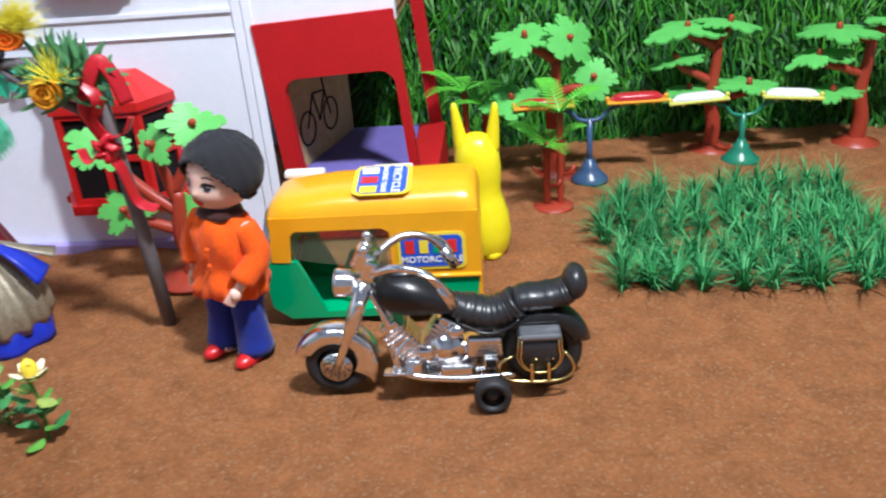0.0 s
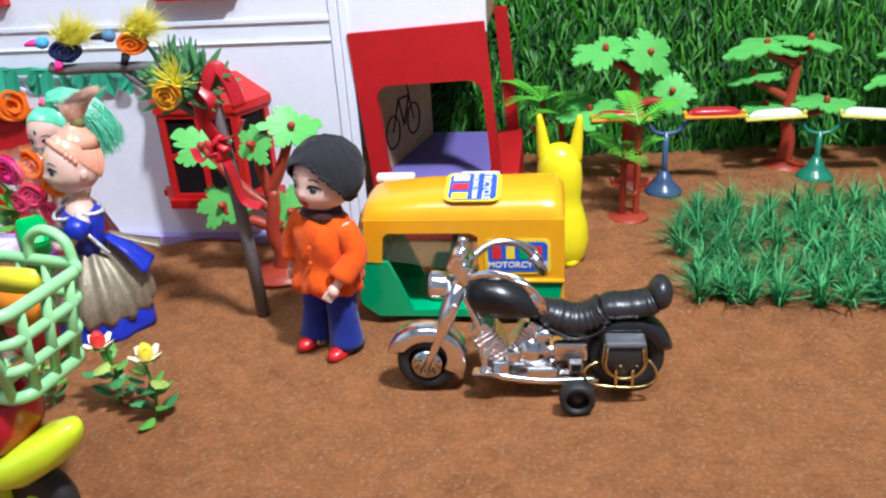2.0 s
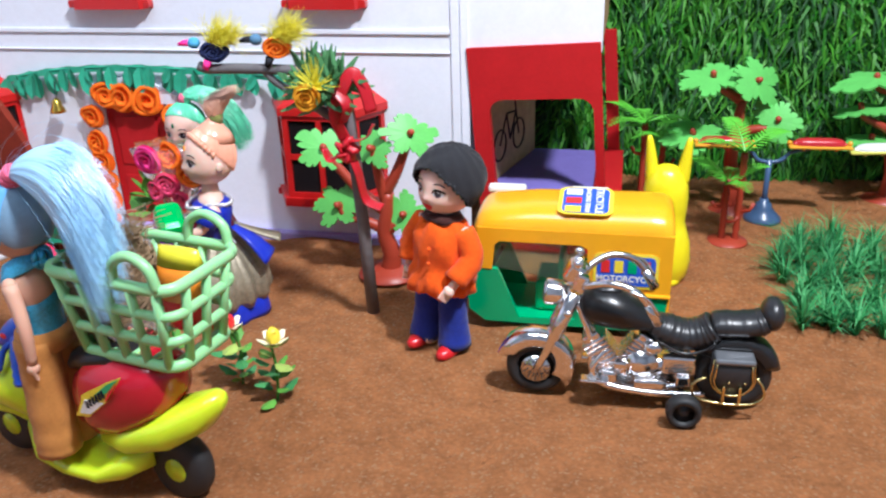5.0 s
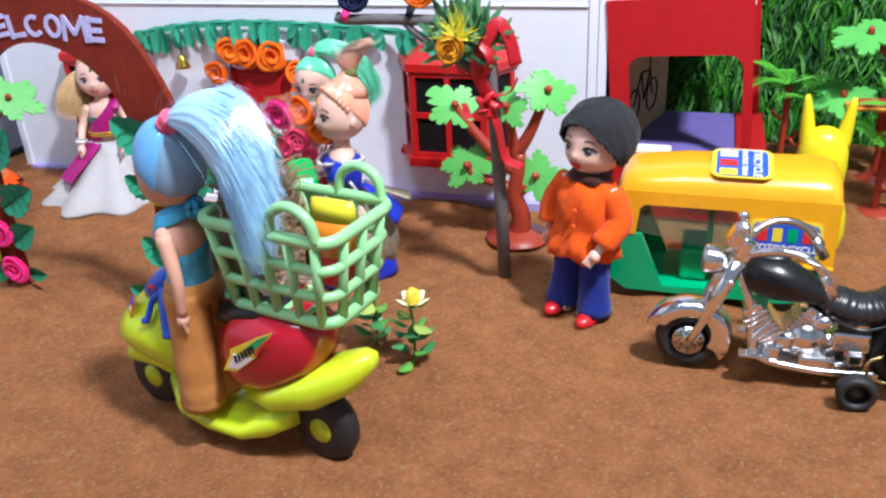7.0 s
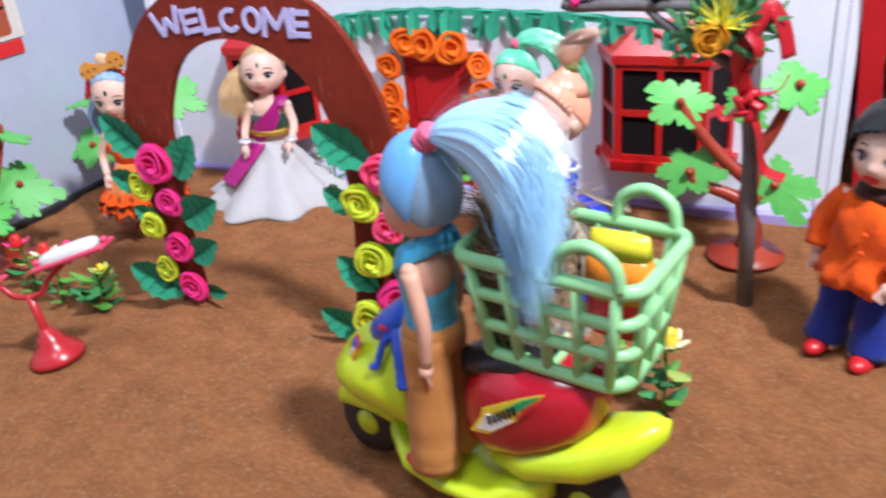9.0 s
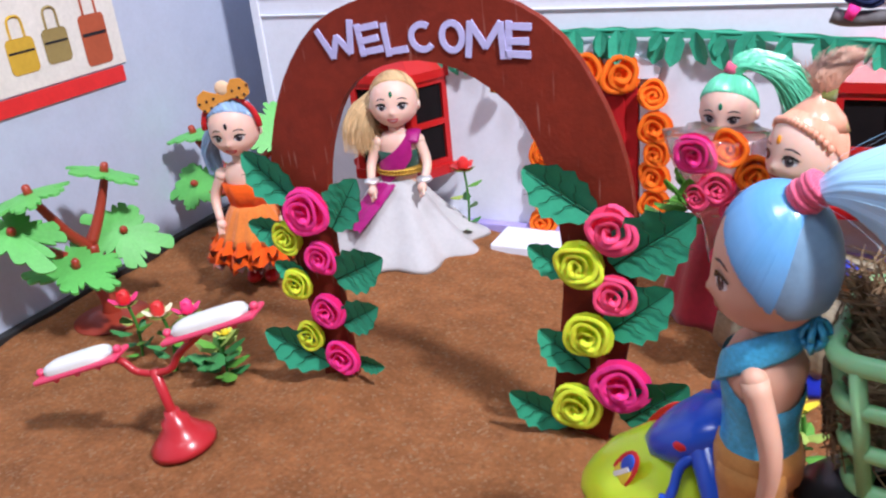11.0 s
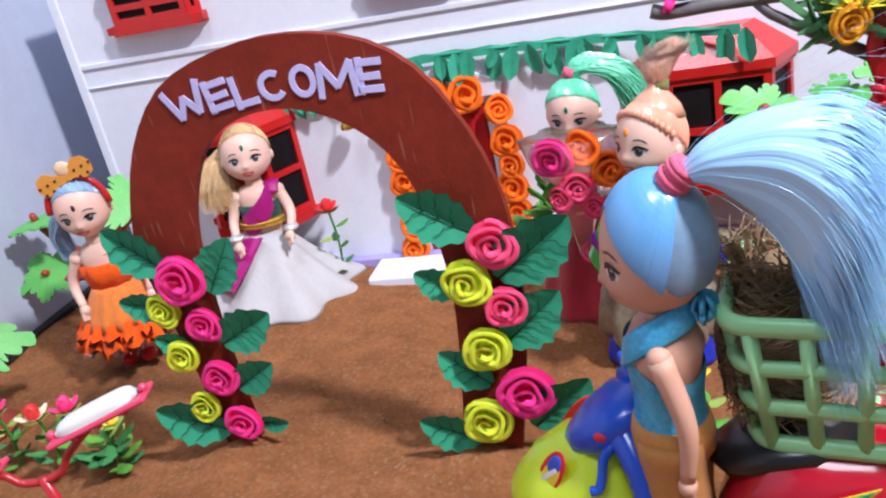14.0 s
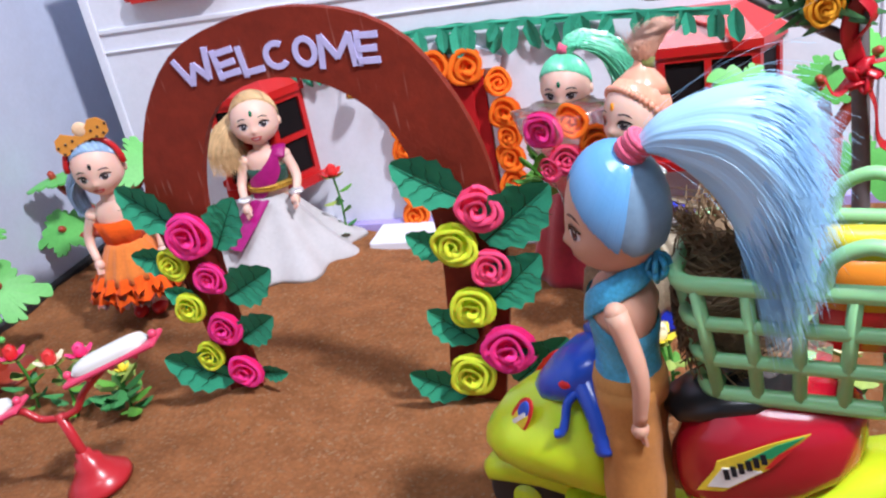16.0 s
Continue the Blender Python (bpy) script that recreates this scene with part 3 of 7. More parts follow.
ROSE = {"pink": rose_mesh("rose_pink", PINK_PAPER, 3.4), "coral": rose_mesh("rose_coral", ROSE_PAPER, 3.1), "lime": rose_mesh("rose_lime", LIME_PAPER, 3.5), "orange": rose_mesh("rose_orange", ORANGE_PAPER, 2.6)}
VEIN = paper("leaf_vein", (0.006, 0.05, 0.02))
LEAF = leaf_mesh("leaf", GREEN_PAPER, vein=VEIN)

# ---- welcome arch ----
GY = 3.42
arch = thing("welcome_arch", "brown card welcome arch trimmed with paper roses and leaves", "arch", at(0, GY, 0))


def even(pts, n):
    """A smooth line through (x, z) points, cut into n equal steps."""
    line = curve([(x, 0, z) for x, z in pts], 8)
    run = [0.0]
    for p, q in zip(line, line[1:]):
        run.append(run[-1] + (q - p).length)
    out, i = [], 0
    for j in range(n + 1):
        d = run[-1] * j / n
        while i < len(run) - 2 and run[i + 1] < d:
            i += 1
        p = line[i].lerp(line[i + 1], (d - run[i]) / (run[i + 1] - run[i]))
        out.append((p.x, p.z))
    return out


# the card was cut by hand: a flat, slightly sloping crown and one fuller shoulder
outer = even([(-2.80, -0.03), (-2.70, 0.55), (-2.69, 0.96), (-2.735, 1.20), (-2.825, 1.405), (-2.95, 1.575), (-3.15, 1.682), (-3.45, 1.716), (-3.79, 1.636), (-3.985, 1.462), (-4.11, 1.22), (-4.165, 0.95), (-4.10, 0.5), (-4.06, -0.03)], 48)
inner = even([(-3.90, -0.03), (-3.92, 0.5), (-3.905, 0.95), (-3.83, 1.22), (-3.70, 1.40), (-3.48, 1.472), (-3.27, 1.432), (-3.09, 1.30), (-2.99, 1.10), (-2.945, 0.8), (-2.96, 0.5), (-3.03, -0.03)], 48)
k = len(outer)
S = Shape()
vs = [(x, y, z) for y in (-0.02, 0.02) for x, z in outer + inner]
n2 = 2 * k
assert len(inner) == k
fr = [(i, i + 1, n2 - 2 - i, n2 - 1 - i) for i in range(k - 1)]
S.add(vs, [f[::-1] for f in fr] + [tuple(j + n2 for j in f) for f in fr] + [(j, (j + 1) % n2, (j + 1) % n2 + n2, j + n2) for j in range(n2)], 0, False)
part("panel", S, BROWN_FELT, arch, "arched brown card panel with brush marks")


def lettering(word, height, thick, m, parent, M, bold=0.02, name="lettering"):
    """Cut-out writing in the built-in font, upright in x and z, centred on its foot."""
    cu = bpy.data.curves.new(name, "FONT")
    cu.body, cu.size, cu.extrude, cu.offset, cu.align_x = word, height * D * 1.38, thick * D / 2, bold * D, "CENTER"
    cu.resolution_u = 3
    tmp = bpy.data.objects.new(name, cu)
    scene.collection.objects.link(tmp)
    me = bpy.data.meshes.new_from_object(tmp.evaluated_get(bpy.context.evaluated_depsgraph_get()))
    bpy.data.objects.remove(tmp)
    me.materials.clear()
    me.materials.append(m)
    for p in me.polygons:
        p.material_index = 0
    me.transform(Matrix.Rotation(radians(90), 4, "X"))
    ob = part(name, me, m, parent, "", M)
    return ob


def cut_letter(ch, x, z, w, h, tilt):
    """A letter cut by hand from lavender paper, stroke by stroke, centred on its foot."""
    S, t = Shape(), 0.0215
    bars = {"W": [((-0.5, 1), (-0.26, 0)), ((-0.26, 0), (0, 0.62)), ((0, 0.62), (0.26, 0)), ((0.26, 0), (0.5, 1))],
            "M": [((-0.5, 0), (-0.42, 1)), ((-0.42, 1), (0, 0.30)), ((0, 0.30), (0.42, 1)), ((0.42, 1), (0.5, 0))],
            "E": [((-0.42, 0), (-0.42, 1)), ((-0.5, 0.88), (0.5, 0.90)), ((-0.4, 0.47), (0.40, 0.50)), ((-0.5, 0.11), (0.5, 0.13))],
            "L": [((-0.42, 0), (-0.42, 1)), ((-0.5, 0.11), (0.5, 0.13))]}
    if ch in bars:
        for k, (p, q) in enumerate(bars[ch]):
            p, q = Vector((p[0] * w, 0, p[1] * h)), Vector((q[0] * w, 0, q[1] * h))
            n = (q - p).normalized().cross(Vector((0, 1, 0))) * t / 2
            e = (q - p).normalized() * t * 0.18
            slab(S, [(v.x, v.z) for v in (p - n - e, q - n * 1.1 + e, q + n * 1.1 + e, p + n - e)], 0.005 + 0.0012 * k)
    else:
        a0, a1 = (52, 318) if ch == "C" else (0, 360)
        ring = [radians(a0 + (a1 - a0) * k / 22) for k in range(23)]
        for k in range(22):
            quad = [(cx * math.cos(a), h / 2 + cz * math.sin(a)) for cx, cz, a in ((w / 2, h / 2, ring[k]), (w / 2, h / 2, ring[k + 1]), (w / 2 - t, h / 2 - t, ring[k + 1]), (w / 2 - t, h / 2 - t, ring[k]))]
            slab(S, quad, 0.005)
    part("letter", S, LAVENDER, arch, "", at(x, -0.0235, z, 0, 0, -tilt))


for ch, x, z, w, h, tilt in (("W", -3.745, 1.492, 0.148, 0.105, 13), ("E", -3.618, 1.494, 0.088, 0.108, 8), ("L", -3.517, 1.494, 0.082, 0.108, 6), ("C", -3.410, 1.500, 0.106, 0.106, 4), ("O", -3.300, 1.497, 0.096, 0.112, 2), ("M", -3.183, 1.485, 0.128, 0.112, -2), ("E", -3.070, 1.480, 0.080, 0.116, -4)):
    cut_letter(ch, x, z, w, h, tilt)


def stick_on(mesh, name, parent, x, z, size, y=-0.03, spin=0.0, tip=0.0, side=0.0):
    part(name, mesh, [], parent, "", at(x, y, z, 0, 0, spin) @ pose(0, 0, 0, tip, 0, side) @ Matrix.Scale(size, 4))


for kind, x, z, r in (("pink", -3.99, 0.878, 0.125), ("lime", -4.115, 0.75, 0.088), ("pink", -3.96, 0.675, 0.09), ("lime", -4.105, 0.535, 0.088), ("pink", -3.965, 0.428, 0.098), ("lime", -4.085, 0.29, 0.085), ("pink", -3.93, 0.203, 0.10),
                      ("coral", -2.755, 0.916, 0.108), ("lime", -2.872, 0.775, 0.108), ("coral", -2.75, 0.668, 0.095), ("lime", -2.842, 0.496, 0.11), ("pink", -2.72, 0.307, 0.132), ("lime", -2.894, 0.184, 0.118)):
    stick_on(ROSE[kind], "rose", arch, x, z, r, -0.035 - 0.2 * r, R.uniform(0, 360), 0, 0)
for bx, bz, tx, tz in ((-4.05, 0.90, -4.25, 1.10), (-3.90, 0.80, -3.76, 1.01), (-3.92, 0.57, -3.68, 0.70), (-3.92, 0.36, -3.73, 0.475), (-4.02, 0.15, -4.30, 0.28), (-3.88, 0.185, -3.745, 0.185), (-4.10, 0.74, -4.29, 0.80), (-4.06, 0.55, -4.2, 0.62),
                       (-2.82, 0.95, -3.05, 1.11), (-2.76, 0.77, -2.50, 0.985), (-2.90, 0.72, -3.055, 0.815), (-2.78, 0.50, -2.565, 0.70), (-2.86, 0.33, -3.03, 0.475), (-2.72, 0.13, -2.505, 0.345), (-2.94, 0.07, -3.155, 0.185)):
    long = math.hypot(tx - bx, tz - bz)
    part("leaf", LEAF, [], arch, "", at(bx, -0.032, bz, 0, 0, math.degrees(math.atan2(tx - bx, tz - bz))) @ pose(0, 0, 0, R.uniform(2, 9), 0, R.uniform(-8, 8)) @ Matrix.Scale(long * 1.05, 4))

# ---- orange roses round the door, garland, bell ----
for x, z in ((-3.521, 1.02), (-3.40, 1.0), (-3.205, 0.99), (-3.04, 0.875), (-3.663, 0.86), (-3.665, 0.67), (-3.655, 0.525), (-3.65, 0.375), (-3.66, 0.23), (-3.69, 0.085), (-3.018, 0.70), (-3.015, 0.55), (-3.02, 0.41), (-3.02, 0.26), (-3.03, 0.11)):
    r = R.uniform(0.095, 0.118) * (1.12 if z > 0.95 else 1)
    solid("paper_rose", ROSE["orange"], [], "rolled orange paper rose fixed round the red door", "paper flower", at(x, WY - 0.055, z, R.uniform(-15, 15), R.uniform(-12, 5), R.uniform(0, 360)) @ Matrix.Scale(r, 4), group="roses round the door")

garland = thing("leaf_garland", "green paper leaf garland hung along the white wall", "garland", at(0, WY, 0))
S = Shape()
line = curve([(-4.32, -0.03, 1.10), (-3.9, -0.05, 1.17), (-3.4, -0.05, 1.20), (-2.9, -0.05, 1.19), (-2.4, -0.05, 1.165), (-1.78, -0.28, 1.16)], 8)
S.add([(p.x, p.y - 0.004 - 0.006 * math.sin(i * 1.3), p.z + e) for i, p in enumerate(line) for e in (0.035 + 0.006 * math.sin(i * 2.1), -0.012)], [(i * 2, i * 2 + 1, i * 2 + 3, i * 2 + 2) for i in range(len(line) - 1)], 0, True)
tube(S, [p + Vector((0, 0.004, 0.02)) for p in line], 0.012, 0, 6)
part("band", S, GREEN_FOIL, garland)
FLAG = leaf_mesh("hanging_leaf", GREEN_FOIL, 2, 0.30)
for i, p in enumerate(line):
    if i % 5 in (1, 3):
        continue
    part("hanging_leaf", FLAG, [], garland, "", at(p.x + R.uniform(-0.02, 0.02), p.y - 0.015, p.z + 0.02, 0, 0, 180 + R.uniform(-16, 16)) @ pose(0, 0, 0, R.uniform(-14, 6), 0, R.uniform(-30, 30)) @ Matrix.Scale(R.uniform(0.14, 0.20), 4))
    if i % 5 == 2:
        part("hanging_leaf", FLAG, [], garland, "", at(p.x + 0.03, p.y - 0.03, p.z + 0.01, 0, 0, 180 + R.uniform(-40, 40)) @ Matrix.Scale(R.uniform(0.09, 0.14), 4))

BRASS = mat("brass", (0.60, 0.42, 0.08), 0.25, 1.0)
bell = thing("hanging_bell", "small brass bell hung under the garland", "bell", at(-3.90, 5.2, 0.90))
part("body", lathe(Shape(), [(0.055, 0.0), (0.05, 0.02), (0.036, 0.05), (0.03, 0.08), (0.012, 0.10), (0.0, 0.102)], 0, 16), BRASS, bell)
part("string", tube(Shape(), [(0, 0, 0.1), (0, 0.03, 0.22)], 0.005, 0, 5), INK, bell)


# ---- toy trees, plants, lamps ----
def pad_outline(rnd):
    """A ragged leaf: many blunt fingers of uneven length parted by narrow slits, in a few broad lobes."""
    lobes = rnd.choice((4, 5, 5, 6))
    p1, p2 = rnd.uniform(0, 6.28), rnd.uniform(0, 6.28)
    spans = [rnd.uniform(0.7, 1.4) for _ in range(lobes)]
    a0, out = rnd.uniform(0, 6.28), []
    for i in range(lobes):
        whole = 2 * math.pi * spans[i] / sum(spans)
        long, bay = rnd.uniform(0.85, 1.12), rnd.uniform(0.42, 0.62)
        teeth = rnd.choice((3, 4, 4))
        for j in range(teeth):
            mid = 1 - abs((j + 0.5) / teeth * 2 - 1)
            reach, slit = long * (0.74 + 0.34 * mid) * rnd.uniform(0.92, 1.05), rnd.uniform(0.10, 0.20)
            for k in range(10):
                f = k / 10
                u = (j + f) / teeth
                tip = max(0.0, 1 - abs(2 * f - 1) ** 2.6) ** 0.5
                edge = min(1.0, min(u, 1 - u) * 7)
                r = bay + (reach - slit * (1 - tip) - bay) * (0.25 + 0.75 * edge) if edge < 1 else reach - slit * (1 - tip)
                a = a0 + whole * (u + 0.03 * math.sin(7 * u + p1))
                out.append((1.15 * r * math.cos(a), (0.86 + 0.05 * math.sin(p2)) * r * math.sin(a)))
        a0 += whole
    return out


def pad_mesh(k):
    rnd = random.Random(k)
    S, out = Shape(), pad_outline(rnd)
    n = len(out)
    bend, ph = rnd.uniform(0.05, 0.14), rnd.uniform(0, 6)
    sag = lambda x, y: -bend * (x * x + y * y) + 0.04 * math.sin(2 * x + ph)
    vs = []
    for t in (0.03, -0.03):
        vs += [(x, y, t + sag(x, y)) for x, y in out] + [(x * 0.5, y * 0.5, t + sag(x * 0.5, y * 0.5)) for x, y in out] + [(0, 0, t + sag(0, 0))]
    h = 2 * n + 1
    fs = []
    for j in range(n):
        q = (j + 1) % n
        fs += [(j, q, n + q, n + j), (n + j, n + q, 2 * n), (h + q, h + j, h + n + j, h + n + q), (h + n + q, h + n + j, h + 2 * n)]
    S.add(vs, fs, 0, True)
    S.add(vs, [(j, j + h, (j + 1) % n + h, (j + 1) % n) for j in range(n)], 0, False)
    return S.mesh("leaf_pad", [LEAF_PLASTIC])


PADS = [pad_mesh(k) for k in range(6)]
STUD = lathe(Shape(), [(0.024, -0.03), (0.021, 0.018), (0.012, 0.03), (0, 0.032)], 0, 10).mesh("stud", [TRUNK_PLASTIC])


def toy_tree(x, y, forks, label, trunk=0.045, foot=0.2):
    """A toy tree: forks are (height on the trunk, pad x, y, z, pad radius, tip, lean), from its foot."""
    t = thing("toy_tree", label, "toy tree", at(x, y, lift(x, y)), group="toy trees")
    top = max(f[0] for f in forks)
    S = Shape()
    line = [(0.02 * math.sin(k * 2.1), 0.01 * math.cos(k), top * k / 4) for k in range(5)]
    tube(S, curve(line, 4), [trunk * (1.25 - 0.6 * k / 16) for k in range(17)], 0, 10)
    trunk_ob = part("trunk", S, TRUNK_PLASTIC, t, "brick-red plastic trunk")
    S = Shape()
    lathe(S, [(foot, 0.0), (foot, 0.012), (foot * 0.55, 0.03), (trunk * 1.6, 0.05), (0, 0.05)], 0, 20)
    part("base", S, TRUNK_PLASTIC, t)
    for i, (h, px, py, pz, r, tip, lean) in enumerate(forks):
        S = Shape()
        tube(S, curve([(0, 0, h), (px * 0.45, py * 0.45, h + (pz - h) * 0.35), (px * 0.9, py * 0.9, pz - 0.06), (px, py, pz + 0.01)], 5), [trunk * (0.75 - 0.4 * k / 15) for k in range(16)], 0, 7)
        part("branch", S, TRUNK_PLASTIC, t)
        M = at(px, py, pz, R.uniform(0, 360) if not (tip or lean) else R.uniform(-40, 40), tip, lean)
        pad = part("leaf_pad", PADS[(i + int(x * 7)) % 6], [], t, "", M @ Matrix.Scale(r, 4))
        part("stud", STUD, [], t, "", M @ Matrix.Translation((0, 0, 0.02)))
    return t


LT = "brick-red toy tree with light green leaf pads"
toy_tree(-5.62, 3.62, [(0.42, -0.02, -0.25, 0.82, 0.22, 8, -10), (0.45, 0.05, 0.16, 0.80, 0.20, -10, 14), (0.30, 0.08, 0.16, 0.46, 0.22, 40, 30), (0.28, 0.10, -0.20, 0.42, 0.23, 10, 14), (0.34, -0.05, -0.38, 0.66, 0.20, 30, 25)], LT + " beside the side board")
toy_tree(-5.50, 4.72, [(0.40, -0.30, 0.0, 0.70, 0.21, 5, -12), (0.30, -0.35, -0.02, 0.36, 0.21, 55, -15), (0.42, 0.34, 0.10, 0.72, 0.22, 50, 20)], LT + " beside the frilled doll")
toy_tree(-1.36, 4.72, [(0.42, -0.37, -0.02, 0.83, 0.155, 62, -10), (0.5, -0.05, -0.04, 0.84, 0.15, 64, 10), (0.55, 0.17, 0.0, 0.93, 0.17, 58, 16), (0.30, -0.30, -0.02, 0.46, 0.165, 70, -8), (0.30, 0.12, -0.02, 0.42, 0.18, 70, 24)], LT + " near the bay window", 0.055, 0.2)
toy_tree(0.86, 6.25, [(0.85, -0.20, -0.03, 1.02, 0.245, 14, -10), (0.85, 0.09, -0.05, 1.00, 0.205, 66, 22), (0.6, 0.27, -0.07, 0.73, 0.165, 62, 32), (0.5, -0.30, -0.05, 0.60, 0.235, 20, -6)], LT + " by the turf screen", 0.052, 0.16)
toy_tree(2.05, 6.62, [(0.78, -0.21, 0, 0.93, 0.26, 6, -3), (0.8, 0.09, 0, 0.955, 0.21, 4, 6), (0.52, -0.28, -0.02, 0.715, 0.23, 6, -16), (0.36, -0.18, -0.03, 0.48, 0.22, 2, -2), (0.36, 0.25, -0.03, 0.50, 0.24, 2, 3)], LT + " by the turf screen", 0.05, 0.17)
toy_tree(3.12, 6.60, [(0.78, -0.22, 0, 0.86, 0.26, 4, -3), (0.8, 0.16, 0, 0.9, 0.23, 2, 4), (0.52, -0.34, -0.02, 0.68, 0.23, 6, -10), (0.36, -0.22, -0.03, 0.42, 0.24, 2, -2)], LT + " by the turf screen", 0.05, 0.17)


def fern_mesh(k):
    """A feathery plastic frond of length 1 along +y, curling down."""
    S, rnd = Shape(), random.Random(k)
    n = 15
    spine = [Vector((0, t, 0.28 * math.sin(1.9 * t) - 0.25 * t * t)) for t in (i / n for i in range(n + 1))]
    tube(S, spine, [0.022 * (1 - 0.7 * i / n) for i in range(n + 1)], 0, 5)
    for i in range(1, n):
        t = i / n
        l = 0.30 * math.sin(math.pi * (0.12 + 0.86 * t)) ** 0.7
        for sx in (-1, 1):
            p = spine[i]
            q = p + Vector((sx * l * 0.92, l * 0.42, -0.05 * l))
            w = Vector((0, 0.026, 0))
            S.add([p - w, p + w, (p + q) / 2 + w * 1.1, q, (p + q) / 2 - w * 1.1], [(0, 4, 3, 2, 1)] if sx > 0 else [(0, 1, 2, 3, 4)], 0, False)
    return S.mesh("frond", [FERN])


FRONDS = [fern_mesh(k) for k in range(2)]


def fern_palm(x, y, stems, label):
    t = thing("toy_palm", label, "toy palm", at(x, y, lift(x, y)), group="toy palms")
    S = Shape()
    lathe(S, [(0.14, 0.0), (0.13, 0.015), (0.05, 0.03), (0, 0.03)], 0, 18)
    part("base", S, TRUNK_PLASTIC, t)
    for sx, h in stems:
        S = Shape()
        rings = [(0.020 + 0.006 * (k % 2), h * k / 18) for k in range(19)]
        lathe(S, rings, 0, 8, at(sx, 0, 0))
        part("stem", S, TRUNK_PLASTIC, t)
        for k in range(5):
            a = k * 72 + R.uniform(-20, 20)
            part("frond", FRONDS[k % 2], [], t, "", at(sx, 0, h, a, R.uniform(0, 25)) @ Matrix.Scale(R.uniform(0.26, 0.36), 4))
        for k in range(2):
            S = Shape()
            d0 = R.choice((-1, 1))
            tube(S, [(sx, 0, h * (0.35 + 0.25 * k)), (sx + d0 * 0.07, -0.02, h * (0.38 + 0.25 * k)), (sx + d0 * 0.09, -0.02, h * (0.46 + 0.25 * k))], [0.014, 0.012, 0.016], 0, 6)
            part("twig", S, TRUNK_PLASTIC, t)


fern_palm(0.80, 5.62, [(-0.04, 0.42), (0.05, 0.64)], "brick-red plastic toy palm with feathery green fronds")
fern_palm(0.22, 6.35, [(0.0, 0.62), (0.14, 0.5)], "brick-red plastic toy palm with feathery green fronds beside the porch")


def loft_bar(S, half, wide, high):
    """A pillow-shaped lamp cover: rounded along and across."""
    seg, rows = 14, 13
    vs = []
    for i in range(rows):
        t = -1 + 2 * i / (rows - 1)
        k = max(0.05, (1 - abs(t) ** 5)) ** 0.5
        for j in range(seg):
            a = math.pi * j / (seg - 1)
            vs.append((half * t, wide * k * math.copysign(abs(math.cos(a)) ** 0.7, math.cos(a)), 0.001 + high * k * max(0.0, math.sin(a)) ** 0.7))
    return S.add(vs, [(i * seg + j, i * seg + j + 1, (i + 1) * seg + j + 1, (i + 1) * seg + j) for i in range(rows - 1) for j in range(seg - 1)] + [tuple(range(seg)), tuple(range(len(vs) - seg, len(vs)))[::-1]], 0, True)


def street_lamp(x, y, turn, height, tilt, base, head, casing, label, lean=0.0, slope=0.0):
    """A toy street lamp: bell foot, pole, two arms, each with a long lamp head."""
    t = thing("toy_street_lamp", label, "toy lamp", at(x, y, lift(x, y), turn, 0, lean), group="toy street lamps")
    S = Shape()
    lathe(S, [(0.135, 0.0), (0.132, 0.025), (0.10, 0.055), (0.06, 0.10), (0.055, 0.13), (0.035, 0.14), (0.03, 0.17), (0.0, 0.17)], 0, 24)
    part("foot", S, base, t)
    S = Shape()
    tube(S, [(0, 0, 0.13), (0, 0, height * 0.5), (0, 0, height)], [0.024, 0.02, 0.02], 0, 10)
    part("pole", S, base, t)
    for sx in (-1, 1):
        S = Shape()
        tube(S, curve([(0, 0, height - 0.02), (sx * 0.08, 0, height + 0.0), (sx * 0.14, 0, height + 0.06), (sx * 0.26, 0, height + 0.09 + sx * 0.26 * math.tan(radians(slope)))], 5), 0.015, 0, 8)
        arm = part("arm", S, base, t)
        M = at(sx * 0.32, 0, height + 0.12 + sx * 0.32 * math.tan(radians(slope)), 0, 0, -sx * tilt - slope)
        S = Shape()
        box(S, (-0.21, -0.062, -0.022), (0.21, 0.062, 0.0), 0, 0.011)
        for ex in (-1, 1):
            ball(S, (ex * 0.200, 0, 0.010), 0.018, 0, 8, 6)
            for k in range(3):
                ball(S, (-0.11 + 0.11 * k, ex * 0.038, -0.026), 0.013, 0, 6, 4)
        h = part("lamp_head", S, casing, t, "", M)
        S = Shape()
        loft_bar(S, 0.178, 0.052, 0.044)
        part("diffuser", S, head, h)


LRED = plastic("coral_red_plastic", (0.46, 0.022, 0.03))
LBLUE = plastic("slate_blue_plastic", (0.05, 0.10, 0.20))
street_lamp(-4.385, 2.82, 14, 0.36, 0, LRED, WHITE_PLASTIC, plastic("pink_red_plastic", (0.72, 0.06, 0.14)), "red toy street lamp with two white lamp heads leaning in sand", -8, 10)
street_lamp(1.09, 6.10, 2, 0.46, 0, LBLUE, LRED, plastic("yellow_edge_plastic", (0.75, 0.35, 0.03)), "slate blue toy street lamp with two red lamp heads")
street_lamp(2.20, 6.32, -3, 0.36, -4, plastic("teal_plastic", (0.02, 0.20, 0.12)), WHITE_PLASTIC, plastic("lime_edge_plastic", (0.62, 0.60, 0.12)), "teal toy street lamp with two white lamp heads")


